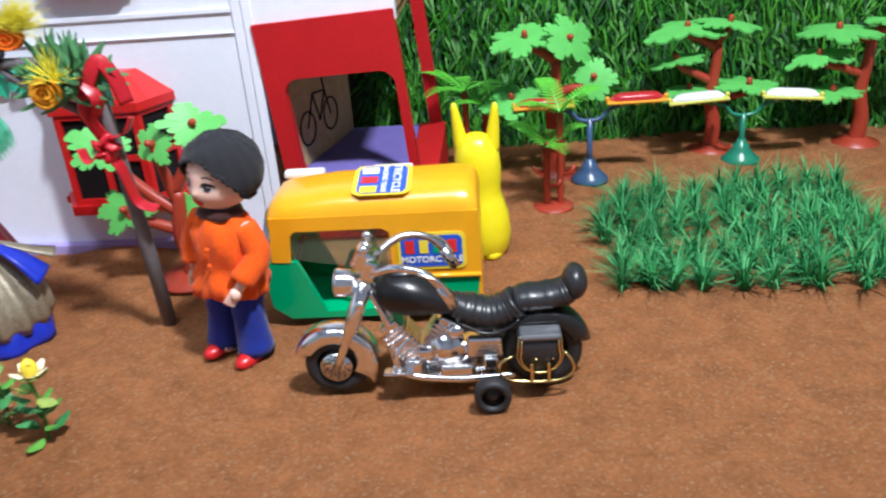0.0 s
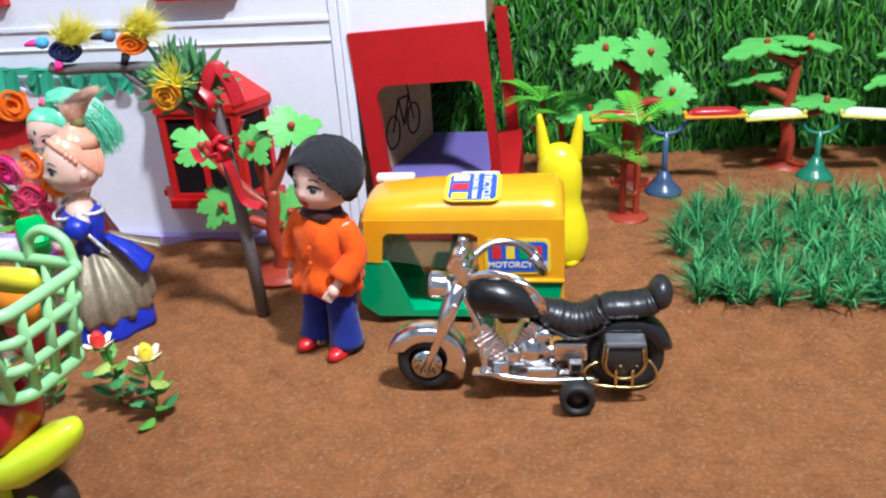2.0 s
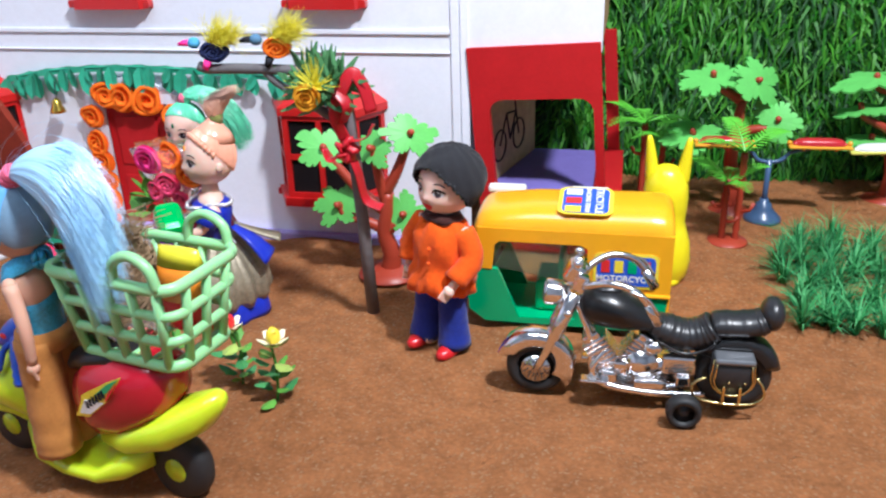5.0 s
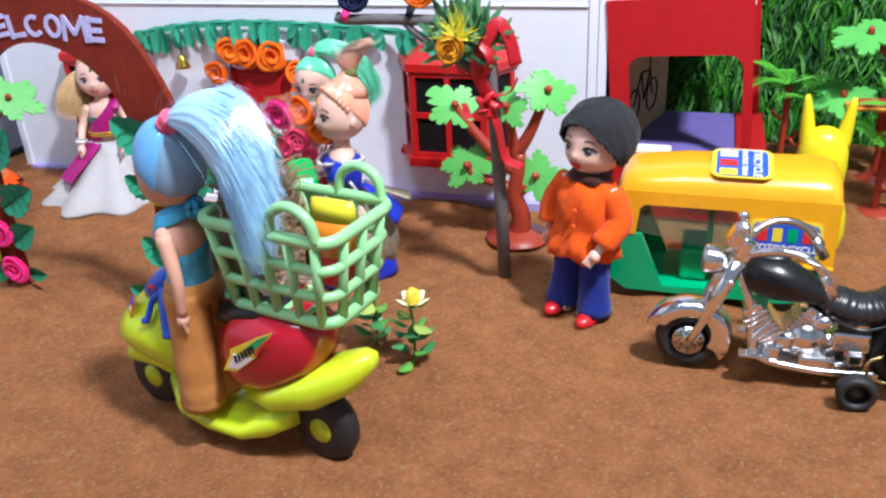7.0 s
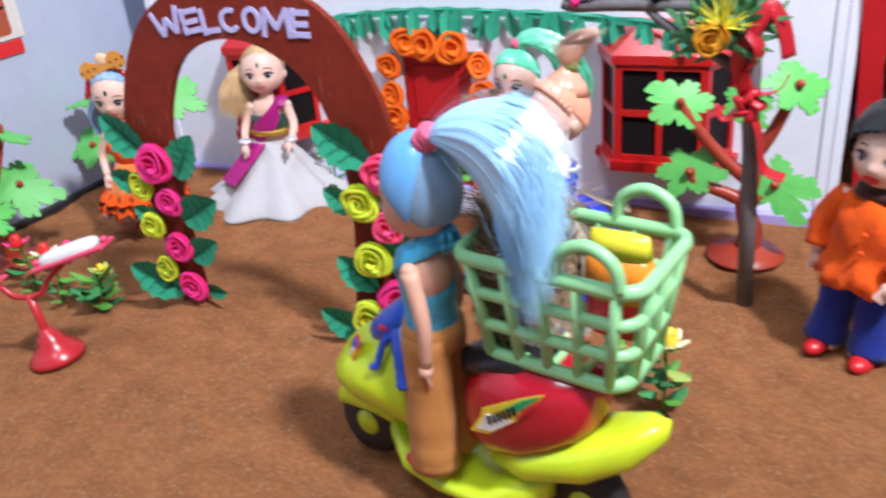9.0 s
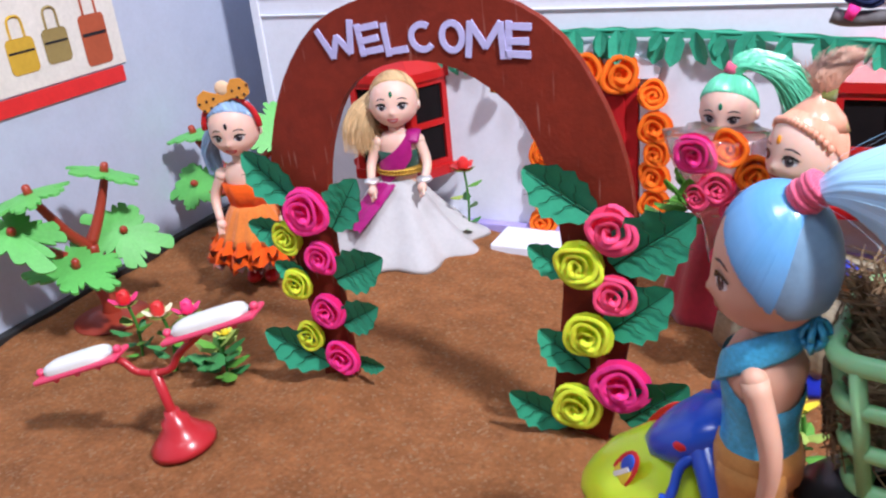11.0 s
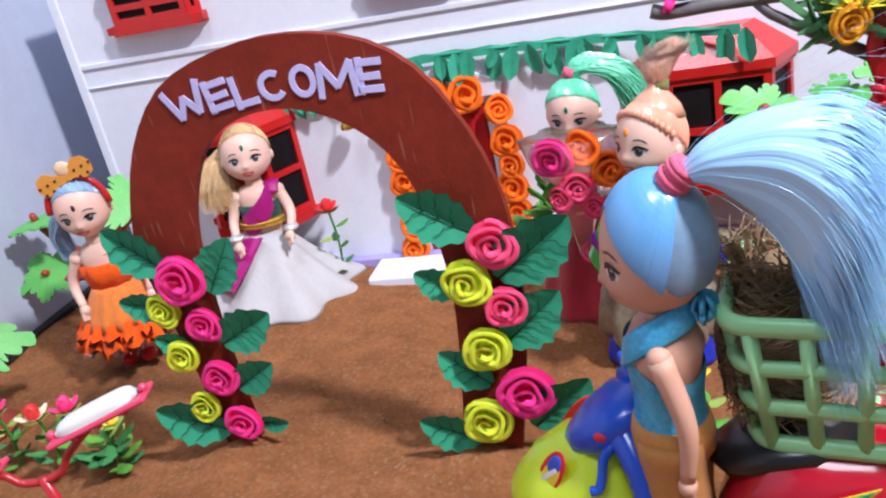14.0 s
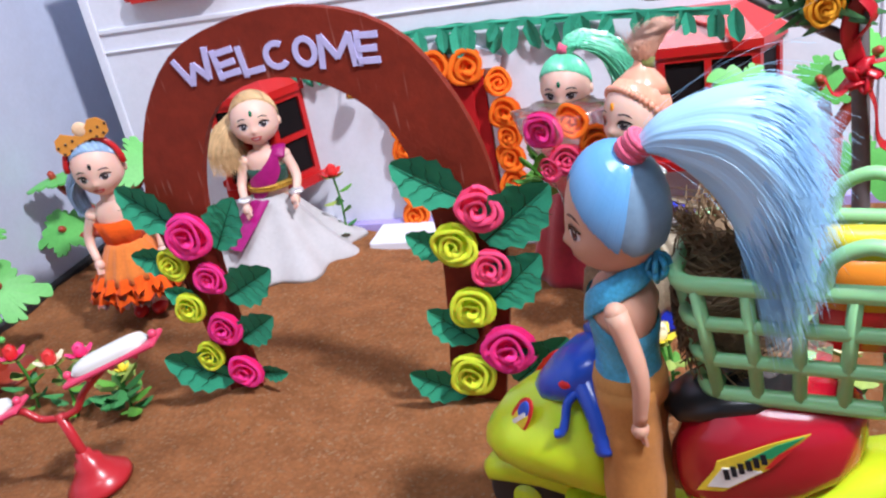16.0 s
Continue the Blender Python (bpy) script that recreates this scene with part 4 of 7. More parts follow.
def petal_flower(S, c, r, m, m2, tilt=0.0):
    for ring, n, k in ((0, 5, 1.0), (1, 4, 0.72)):
        for j in range(n):
            a = 6.283 * j / n + ring * 0.6
            out = Vector((math.cos(a), math.sin(a), 0))
            side = Vector((-math.sin(a), math.cos(a), 0)) * r * 0.42 * k
            p = Vector(c)
            q = p + out * r * (0.75 - 0.1 * ring) * k + Vector((0, 0, r * (0.25 + 0.40 * ring)))
            e = p + out * r * (1.25 - 0.6 * ring) * k + Vector((0, 0, r * (0.60 + 0.60 * ring)))
            S.add([p, q - side, q + side, e - side * 0.45, e + side * 0.45], [(0, 2, 1), (1, 2, 4, 3)], m if ring == 0 else m2, True)
    ball(S, Vector(c) + Vector((0, 0, r * 0.60)), (r * 0.56, r * 0.56, r * 0.72), m2, 12, 8)


SPRIG = leaf_mesh("sprig_leaf", LEAF_SMALL, 3, 0.33)
SPRIG_PALE = leaf_mesh("sprig_leaf_pale", plastic("pale_leaf", (0.34, 0.46, 0.10), rough=0.45, vary=0.2), 3, 0.36)
SPRIG_DEEP = leaf_mesh("sprig_leaf_deep", plastic("deep_leaf", (0.05, 0.24, 0.07), rough=0.45, vary=0.2), 3, 0.34)


def flower_plant(x, y, h, heads, label, name="artificial_flower", leaves=14, bush=0.12):
    """A small plastic plant: stem, leaves in whorls, flower heads (x, y, z, radius, outer, inner)."""
    t = thing(name, label, "artificial flower", at(x, y, lift(x, y)), group="artificial flowers")
    S = Shape()
    tube(S, curve([(0, 0, -0.03), (0.012, 0.01, h * 0.5), (0, 0, h)], 5), 0.008, 0, 6)
    part("stem", S, STEM, t)
    for i in range(leaves):
        a, z = i * 137.5 + R.uniform(-20, 20), h * (0.05 + 0.75 * (i / leaves))
        part("leaf", SPRIG_PALE if z > h * 0.55 and i % 2 else SPRIG_DEEP if i % 3 else SPRIG, [], t, "", at(0, 0, z, a, R.uniform(45, 95)) @ Matrix.Translation((0, 0, 0.02)) @ Matrix.Scale(bush * R.uniform(0.6, 0.95), 4))
    for k, (fx, fy, fz, r, m, m2) in enumerate(heads):
        if abs(fx) + abs(fy) > 0.02:
            S = Shape()
            tube(S, curve([(0, 0, h * 0.6), (fx * 0.6, fy * 0.6, (h * 0.6 + fz) / 2), (fx, fy, fz)], 4), 0.01, 0, 5)
            part("stem", S, STEM, t)
        S = Shape()
        petal_flower(S, (fx, fy, fz), r, 0, 1)
        part("bloom", S, [m, m2], t)
        for j in range(4):
            part("sepal", SPRIG_PALE, [], t, "", at(fx, fy, fz - 0.01, j * 90 + 20, 70) @ Matrix.Scale(0.075, 4))


flower_plant(-2.12, 3.36, 0.34, [(-0.03, 0, 0.33, 0.062, YELLOW_PETAL, CREAM_PETAL)], "yellow artificial flower with small green leaves in sand")
flower_plant(-1.77, 3.36, 0.33, [(-0.03, 0, 0.32, 0.062, CREAM_PETAL, RED_PETAL)], "red and white artificial flower with small green leaves in sand")
flower_plant(-1.54, 3.26, 0.34, [(0.02, 0, 0.33, 0.062, CREAM_PETAL, YELLOW_PETAL)], "pale yellow artificial flower with small green leaves in sand")
flower_plant(-4.13, 5.12, 0.44, [(0, 0, 0.42, 0.062, RED_PETAL, RED_PETAL)], "red artificial tulip standing by the white wall", leaves=7)
flower_plant(-4.94, 3.36, 0.30, [(-0.02, 0, 0.30, 0.06, CREAM_PETAL, RED_PETAL), (0.15, 0.02, 0.33, 0.055, PINK_PETAL, PINK_PETAL)], "red and pink artificial flowers with leafy stems", leaves=10)
flower_plant(-4.62, 3.36, 0.22, [(0.02, 0.03, 0.22, 0.03, YELLOW_PETAL, YELLOW_PETAL)], "low leafy artificial plant beside the red lamp", leaves=20, bush=0.16)
flower_plant(-5.20, 3.40, 0.28, [(-0.02, 0, 0.29, 0.06, PINK_PETAL, RED_PETAL)], "pink artificial rose with yellow-green leaves", leaves=10)

# ---- grass patch ----
S = Shape()
rnd = random.Random(5)
for i in range(11):
    for j in range(10):
        x, y = 1.08 + 0.155 * i + rnd.uniform(-0.05, 0.05), 4.42 + 0.145 * j + rnd.uniform(-0.05, 0.05)
        if rnd.random() < 0.88 and not (i < 1 and j > 6):
            c = (x, y, lift(x, y) - 0.02)
            blades(S, [c] * 20, 0.26, 0.010, 0, 0.5, (0, 0, 1), rnd, 3)
            blades(S, [c] * 40, 0.21, 0.010, 0, 1.05, (0, 0, 1), rnd, 3)
solid("grass_patch", S, [GRASS_BLUE, mat("tuft_pale", (0.13, 0.48, 0.18), 0.6, grain=90, vary=0.3, spec=0.15), mat("tuft_deep", (0.02, 0.19, 0.06), 0.6, grain=90, vary=0.3, spec=0.15)], "patch of dark green plastic grass tufts on sand", "grass", kind="stuff")

# ---- perch with paper ornaments ----
GREY_WRAP = mat("grey_wrap", (0.13, 0.12, 0.125), 0.6, grain=120, vary=0.3, bump=0.4, bump_scale=300)
perch = thing("perch_stand", "grey wrapped perch stand with a crossbar and red ribbons", "perch", at(-1.31, 4.18, 0))
S = Shape()
tube(S, [(0.0, 0.0, -0.05), (-0.02, -0.02, 0.6), (-0.045, -0.04, 1.15), (-0.06, -0.05, 1.47)], [0.038, 0.036, 0.034, 0.03], 0, 10)
part("post", S, GREY_WRAP, perch)
S = Shape()
tube(S, curve([(-0.05, -0.05, 1.455), (-0.3, -0.05, 1.46), (-0.62, -0.05, 1.465), (-0.80, -0.05, 1.46), (-0.86, -0.05, 1.475)], 4), 0.028, 0, 8)
part("crossbar", S, GREY_WRAP, perch)
S = Shape()
tube(S, [(-0.07, -0.05, 1.18), (-0.28, -0.05, 1.30), (-0.44, -0.05, 1.40), (-0.5, -0.05, 1.46)], [0.028, 0.024, 0.02, 0.018], 0, 7)
part("brace", S, GREY_WRAP, perch)
RIBBON = mat("red_ribbon", (0.45, 0.01, 0.02), 0.35, grain=200, vary=0.2)
for pts in ([(-0.06, -0.09, 1.10), (-0.10, -0.12, 1.25), (-0.04, -0.12, 1.40), (0.01, -0.10, 1.46), (0.06, -0.09, 1.38), (0.09, -0.09, 1.26)], [(-0.06, -0.09, 1.08), (0.0, -0.11, 0.95), (0.03, -0.09, 0.78), (0.12, -0.10, 0.74)], [(-0.06, -0.09, 1.08), (-0.14, -0.12, 1.0), (-0.18, -0.10, 1.06)], [(-0.05, -0.09, 1.1), (0.06, -0.12, 1.13), (0.10, -0.1, 1.2)], [(-0.07, -0.10, 1.2), (-0.02, -0.14, 1.3), (-0.1, -0.12, 1.4)]):
    S = Shape()
    tube(S, curve(pts, 6), 0.034, 0, 8, None, 0.10)
    part("ribbon", S, RIBBON, perch)
S = Shape()
for k in range(5):
    a = k * 1.257
    tube(S, curve([(-0.05, -0.10, 1.06), (-0.05 + 0.06 * math.cos(a), -0.13, 1.06 + 0.06 * math.sin(a)), (-0.05 + 0.03 * math.cos(a + 1), -0.12, 1.06 + 0.03 * math.sin(a + 1))], 4), 0.032, 0, 8, None, 0.35)
part("ribbon_knot", S, RIBBON, perch)

NEEDLE_GREEN = plastic("needle_green", (0.085, 0.26, 0.10), rough=0.5, vary=0.3)
NEEDLE = leaf_mesh("needle_leaf", NEEDLE_GREEN, 2, 0.040)
tuft = thing("leaf_tuft", "green plastic leaf tuft tied to the perch", "artificial plant", at(-1.47, 4.10, 1.36))
for k in range(190):
    a, b = R.uniform(0, 360), R.uniform(-50, 115)
    part("leaf", NEEDLE, [], tuft, "", at(R.uniform(-0.12, 0.10), 0, R.uniform(-0.06, 0.06), a, b) @ Matrix.Scale(R.uniform(0.10, 0.23), 4))
nest_rose = solid("paper_rose", rose_mesh("rose_amber", paper("amber_paper", (0.85, 0.38, 0.02)), 3.4), [], "yellow-orange paper flower among the perch leaves", "paper flower", at(-1.515, 3.96, 1.365, 10, 10) @ Matrix.Scale(0.085, 4))


def paper_bird(x, z, mats, label, coil):
    """A rolled-paper ornament: coiled body, small coiled head, beak and a feather tuft."""
    t = thing("paper_ornament", label, "ornament", at(x, 4.12, z, 8))
    part("body", ball(Shape(), (0, 0.02, 0), (0.08, 0.04, 0.055), 0, 16, 10), mats[0], t)
    part("coil", coil, [], t, "", at(0.005, -0.015, 0.0) @ Matrix.Diagonal((0.085, 0.06, 0.062, 1)))
    part("head", ball(Shape(), (-0.10, 0, 0.045), (0.034, 0.03, 0.03), 0, 12, 8), mats[1], t)
    part("beak", tube(Shape(), [(-0.125, 0, 0.047), (-0.155, 0, 0.045), (-0.185, 0, 0.038)], [0.018, 0.016, 0.008], 0, 8), mats[2], t)
    part("foot", tube(Shape(), [(-0.03, -0.02, -0.045), (-0.05, -0.02, -0.09)], [0.022, 0.016], 0, 8), mats[2], t)
    S = Shape()
    for k in range(620):
        a, l = R.gauss(0.85, 0.45), R.uniform(0.05, 0.21) * (0.6 + 0.4 * R.random())
        p = Vector((R.uniform(-0.02, 0.07), R.uniform(-0.02, 0.02), 0.03))
        q = p + Vector((math.cos(a) * l, R.gauss(0, 0.05), math.sin(a) * l))
        tube(S, [p, (p + q) / 2 + Vector((R.gauss(0, 0.012), 0, 0.015)), q + Vector((R.gauss(0, 0.02), 0, 0))], [0.0018, 0.0014, 0.0005], 0, 3)
    part("feather_tuft", S, FEATHER, t, "fluffy yellow feathers")


FEATHER = mat("yellow_feather", (0.84, 0.76, 0.06), 0.8, vary=0.3)
NAVY = paper("navy_paper", (0.02, 0.03, 0.10))
SKYP = paper("sky_paper", (0.10, 0.42, 0.70))
paper_bird(-2.07, 1.555, [NAVY, SKYP, PINK_PAPER], "dark blue and pink rolled-paper ornament with yellow feathers", rose_mesh("coil_navy", NAVY, 3.0))
paper_bird(-1.72, 1.575, [ORANGE_PAPER, paper("slate_paper", (0.10, 0.22, 0.36)), INK], "orange rolled-paper ornament with yellow feathers", ROSE["orange"])
S = Shape()
for k in range(80):
    a, b = R.uniform(0, 6.28), R.uniform(0.1, 1.5)
    l = R.uniform(0.08, 0.18)
    tube(S, [(0, 0, 0), (math.cos(a) * math.sin(b) * l, -abs(math.sin(a)) * math.sin(b) * l, math.cos(b) * l)], [0.006, 0.001], 0, 3)
solid("feather_tuft", S, FEATHER, "yellow feather tuft over the perch leaves", "feather", at(-1.48, 4.0, 1.40))

# ---- yellow vinyl figure (plain) ----
S = Shape()
lathe(S, [(0.16, 0.0), (0.205, 0.06), (0.222, 0.16), (0.208, 0.28), (0.172, 0.38), (0.156, 0.43), (0.164, 0.50), (0.168, 0.58), (0.158, 0.67), (0.12, 0.745), (0.06, 0.785), (0.0, 0.795)], 0, 26, None, 0, 0, 0.88)
for sx in (-1, 1):
    tube(S, curve([(sx * 0.105, 0.01, 0.68), (sx * 0.125, 0.01, 0.82), (sx * 0.145, 0.0, 0.97)], 5), [0.055, 0.054, 0.052, 0.049, 0.046, 0.043, 0.039, 0.035, 0.030, 0.025, 0.014], 0, 10)
    ball(S, (sx * 0.09, -0.05, 0.04), (0.08, 0.12, 0.05), 0, 12, 8)
solid("vinyl_figure", S, YELLOW_TOY, "plain yellow vinyl toy figure with two upright ears", "toy figure", at(0.33, 5.02, lift(0.34, 5.02), -8) @ Matrix.Diagonal((0.82, 0.82, 0.97, 1)))


# ---- dolls (each one plain mesh) ----
def strands(S, pts, n, r0, r1, w, m, rnd, stray=0.15, flat=1.0):
    path = curve(pts, 5)
    k = len(path)
    for _ in range(n):
        a, q = rnd.uniform(0, 6.283), math.sqrt(rnd.random())
        b = a + rnd.gauss(0, 0.5)
        q2 = q * (1 + rnd.gauss(0, stray))
        cut = k if rnd.random() > 0.4 else rnd.randint(int(k * 0.72), k)
        line = []
        for i, p in enumerate(path[:cut]):
            t = i / (k - 1)
            r, c, s = r0 + (r1 - r0) * t ** 0.7, math.cos(a + (b - a) * t), math.sin(a + (b - a) * t)
            line.append(p + Vector((c * r * (q + (q2 - q) * t), s * r * flat * (q + (q2 - q) * t), 0.5 * s * r * q + rnd.gauss(0, 0.003))))
        tube(S, line, [w * (1 - 0.75 * i / (len(line) - 1)) for i in range(len(line))], m, 4, None, 1.0, False)


HC, HR = Vector((0, 0.0, 0.964)), Vector((0.139, 0.142, 0.165))


def jaw(z):
    """How the head's width swells at the cheeks and narrows to the chin."""
    return 1 + 0.045 * math.exp(-((z + 0.07) / 0.05) ** 2) - 0.16 * max(0.0, (-z - 0.07) / 0.095) ** 2


def relief(x, z):
    """How far the face stands out: full cheeks and chin, small nose, shallow eye hollows."""
    g = lambda cx, cz, sx, sz: math.exp(-((x - cx) / sx) ** 2 - ((z - cz) / sz) ** 2)
    r = 0.022 * g(0, -0.125, 0.080, 0.055) + 0.019 * g(0, -0.066, 0.0155, 0.0165) + 0.006 * g(0, -0.036, 0.014, 0.03)
    r += 0.006 * g(0, -0.148, 0.030, 0.022) + 0.004 * g(0, -0.108, 0.032, 0.015)
    return r + sum(0.007 * g(sx * 0.072, -0.082, 0.036, 0.032) - 0.007 * g(sx * 0.056, -0.028, 0.030, 0.022) for sx in (-1, 1))


def on_head(x, z, k=1.0):
    """The front of the head at x and z (offsets from its middle)."""
    y = math.sqrt(max(0.0, 1 - (x / HR.x) ** 2 - (z / HR.z) ** 2))
    return HC + Vector((x * jaw(z), -HR.y * y - relief(x, z) * y ** 0.6 - (k - 1) * 0.15, z))


def head_form(S, m):
    seg, rings, vs = 56, 44, []
    for i in range(rings + 1):
        for j in range(seg):
            t, a = math.pi * i / rings, 2 * math.pi * j / seg
            u = Vector((math.sin(t) * math.cos(a), math.sin(t) * math.sin(a), math.cos(t)))
            p = Vector((u.x * HR.x, u.y * HR.y, u.z * HR.z))
            vs.append(HC + Vector((p.x * jaw(p.z), p.y - relief(p.x, p.z) * max(0.0, -u.y) ** 0.6, p.z)))
    S.add(vs, [(i * seg + j, (i + 1) * seg + j, (i + 1) * seg + (j + 1) % seg, i * seg + (j + 1) % seg) for i in range(rings) for j in range(seg)], m, True)


def painted(S, outline, m, layer):
    """A painted field on the face: an outline in x and z, laid on the form."""
    k = 1 + 0.006 * layer
    cx, cz = sum(p[0] for p in outline) / len(outline), sum(p[1] for p in outline) / len(outline)
    n = len(outline)
    vs = [on_head(cx + (x - cx) * q, cz + (z - cz) * q, k) for q in (1.0, 0.5) for x, z in outline] + [on_head(cx, cz, k)]
    S.add(vs, [(j, (j + 1) % n, (j + 1) % n + n, j + n) for j in range(n)] + [(j + n, (j + 1) % n + n, 2 * n) for j in range(n)], m, True)


def oval(cx, cz, rx, rz, n=18, arch=0.0, flat=1.0):
    """An oval; arch bends its ends up, flat lowers its lower half."""
    out = []
    for k in range(n):
        a = 2 * math.pi * k / n
        x, z = rx * math.cos(a), rz * math.sin(a)
        out.append((cx + x, cz + (z if z > 0 else z * flat) + arch * x * x))
    return out


def face(S):
    """Painted eyes with lids, lashes and brows, and a small smiling mouth."""
    for sx in (-1, 1):
        ex, ez = sx * 0.058, -0.030
        painted(S, oval(ex, ez, 0.027, 0.0195, 20, -3.0, 0.8), 90, 1)
        painted(S, oval(ex - sx * 0.001, ez - 0.0005, 0.0168, 0.0185, 18), 91, 2)
        painted(S, oval(ex - sx * 0.001, ez - 0.001, 0.0092, 0.0108, 14), 2, 3)
        painted(S, oval(ex + 0.0045, ez + 0.0065, 0.0038, 0.0038, 10), 90, 4)
        lid = [(ex + sx * d, ez + h) for d, h in ((-0.029, 0.001), (-0.015, 0.0155), (0.0, 0.0200), (0.015, 0.0165), (0.029, 0.006), (0.037, 0.011), (0.020, 0.0215), (0.0, 0.0265), (-0.018, 0.0205))]
        painted(S, lid[::sx], 2, 4)
        brow = [(ex + sx * d, ez + h) for d, h in ((-0.022, 0.042), (0.0, 0.049), (0.022, 0.044), (0.034, 0.034), (0.021, 0.0475), (0.0, 0.053), (-0.022, 0.0465))]
        painted(S, brow[::sx], 91, 1)
        painted(S, oval(sx * 0.0075, -0.0765, 0.0028, 0.0016, 8), 1, 1)
    painted(S, oval(0, -0.1105, 0.0335, 0.0150, 22, 9.0, 0.9), 1, 2)
    painted(S, oval(0, -0.1085, 0.019, 0.0030, 16, 7.0, 1.0), 90, 3)


def body(S, arms, legs=0.42, skin=0, ears=True, joint=0.0405, deep=0.72):
    """Skin parts of a doll that faces -y, 1.13 tall, feet at z 0."""
    head_form(S, skin)
    face(S)
    for sx in (-1, 1):
        if ears:
            ball(S, HC + Vector((sx * 0.140, 0.012, -0.035)), (0.013, 0.022, 0.028), skin, 10, 8)
        if legs:
            ball(S, (sx * 0.05, 0, 0.045), (0.04, 0.075, 0.042), skin, 10, 8)
            tube(S, [(sx * 0.062, 0, 0.03), (sx * 0.065, 0, 0.2), (sx * 0.07, 0, legs)], [0.042, 0.055, 0.07], skin, 12)
    tube(S, [(0, 0.005, 0.70), (0, 0.0, 0.84)], [0.052, 0.046], skin, 12)
    lathe(S, [(0.07, 0.38), (0.098, 0.42), (0.092, 0.50), (0.106, 0.61), (0.118, 0.68), (0.09, 0.74), (0.042, 0.765)], skin, 20, None, 0, 0, deep)
    for pts in arms:
        line = curve(pts, 5)
        tube(S, line, [0.0365 - 0.015 * i / (len(line) - 1) for i in range(len(line))], skin, 10)
        ball(S, pts[0], joint, skin, 16, 12)
        h, way = Vector(pts[-1]), (Vector(pts[-1]) - Vector(pts[-2])).normalized()
        ball(S, h + way * 0.02, (0.030, 0.028, 0.032), skin, 10, 8)
        for k in range(4):
            side = way.orthogonal().normalized()
            side2 = way.cross(side)
            o = side * (k - 1.5) * 0.013
            tube(S, [h + o + way * 0.03, h + o + way * 0.075 + side2 * 0.01], [0.009, 0.007], skin, 5)


def edge_angle(a, low, tilt=0.62, deep=2.25):
    """How far down from the crown the hair reaches at a bearing."""
    b = 0.0
    while b < deep and math.cos(b) * 0.80 + math.sin(b) * math.sin(a) * tilt > low:
        b += 0.02
    return b


def cap(S, m, k=1.045, low=-0.05, tilt=0.62, edge=None):
    n, rings = 64, 12
    vs = []
    for i in range(rings + 1):
        for j in range(n):
            a = 2 * math.pi * j / n
            b = max(0.001, (edge(a) if edge else edge_angle(a, low, tilt)) * i / rings)
            kk = k + 0.006 * math.sin(34 * a) - (0.03 if i == rings else 0)
            vs.append(HC + Vector((math.sin(b) * math.cos(a) * HR.x * kk, math.sin(b) * math.sin(a) * HR.y * kk + 0.004, math.cos(b) * HR.z * kk)))
    fs = [(i * n + j, (i + 1) * n + j, (i + 1) * n + (j + 1) % n, i * n + (j + 1) % n) for i in range(rings) for j in range(n)]
    S.add(vs, fs, m, True)


def waves(S, m, rnd, n=240, low=-0.03, k=1.049, pole=(0, 0.3, 0.95), edge=None):
    """Fine combed hair over the cap, from the hairline up to where it is tied."""
    pole = Vector(pole).normalized()
    for i in range(n):
        a = 6.283 * (i + rnd.random() * 0.6) / n
        b = (edge(a) if edge else edge_angle(a, low)) + rnd.uniform(-0.05, 0.03)
        end = Vector((math.sin(b) * math.cos(a), math.sin(b) * math.sin(a), math.cos(b)))
        pts, kk = [], k + rnd.uniform(-0.003, 0.004)
        for t in range(17):
            u = pole.lerp(end, 0.04 + 0.96 * t / 16).normalized()
            pts.append(HC + Vector((u.x * HR.x * kk, u.y * HR.y * kk + 0.004, u.z * HR.z * kk)))
        tube(S, pts, [0.0028] * 16 + [0.001], m, 4, None, 0.5, False)


def wrap(S, m, path, half, r=0.132, squash=0.76):
    """A band of cloth round the chest: (bearing in degrees, height), of a half width in height."""
    pts = curve([(a, z, 0) for a, z in path], 6)
    vs = []
    for p in pts:
        for e in (-1, -0.5, 0, 0.5, 1):
            z = p.y + e * half
            rr = r - 0.10 * max(0.0, z - 0.68) - 0.10 * max(0, 0.56 - z) * 0.4 + 0.004 * math.cos(e * 9)
            vs.append((rr * math.cos(radians(p.x)), rr * squash * math.sin(radians(p.x)), z))
    S.add(vs, [(i * 5 + j, i * 5 + j + 1, i * 5 + j + 6, i * 5 + j + 5) for i in range(len(pts) - 1) for j in range(4)], m, True)


def set_head(S, nod=0.0, turn=0.0, drop=0.0):
    """Lifts the face, turns it and lowers the head on its neck."""
    for i, q in enumerate(S.v):
        q = Vector(q)
        w = min(1.0, max(0.0, (q.z - 0.74) / 0.10))
        if w:
            S.v[i] = pose(0, 0, 0.80 - drop * w, -nod * w, 0, turn * w) @ (q - Vector((0, 0, 0.80)))


def doll(S, mats, label, M):
    """One plain mesh; the eyes' two colours come last in its list."""
    k = len(mats)
    S.m = [k if i == 90 else k + 1 if i == 91 else i for i in S.m]
    return solid("doll", S, [*mats, EYE_WHITE, IRIS], label, "doll", M, group="dolls")


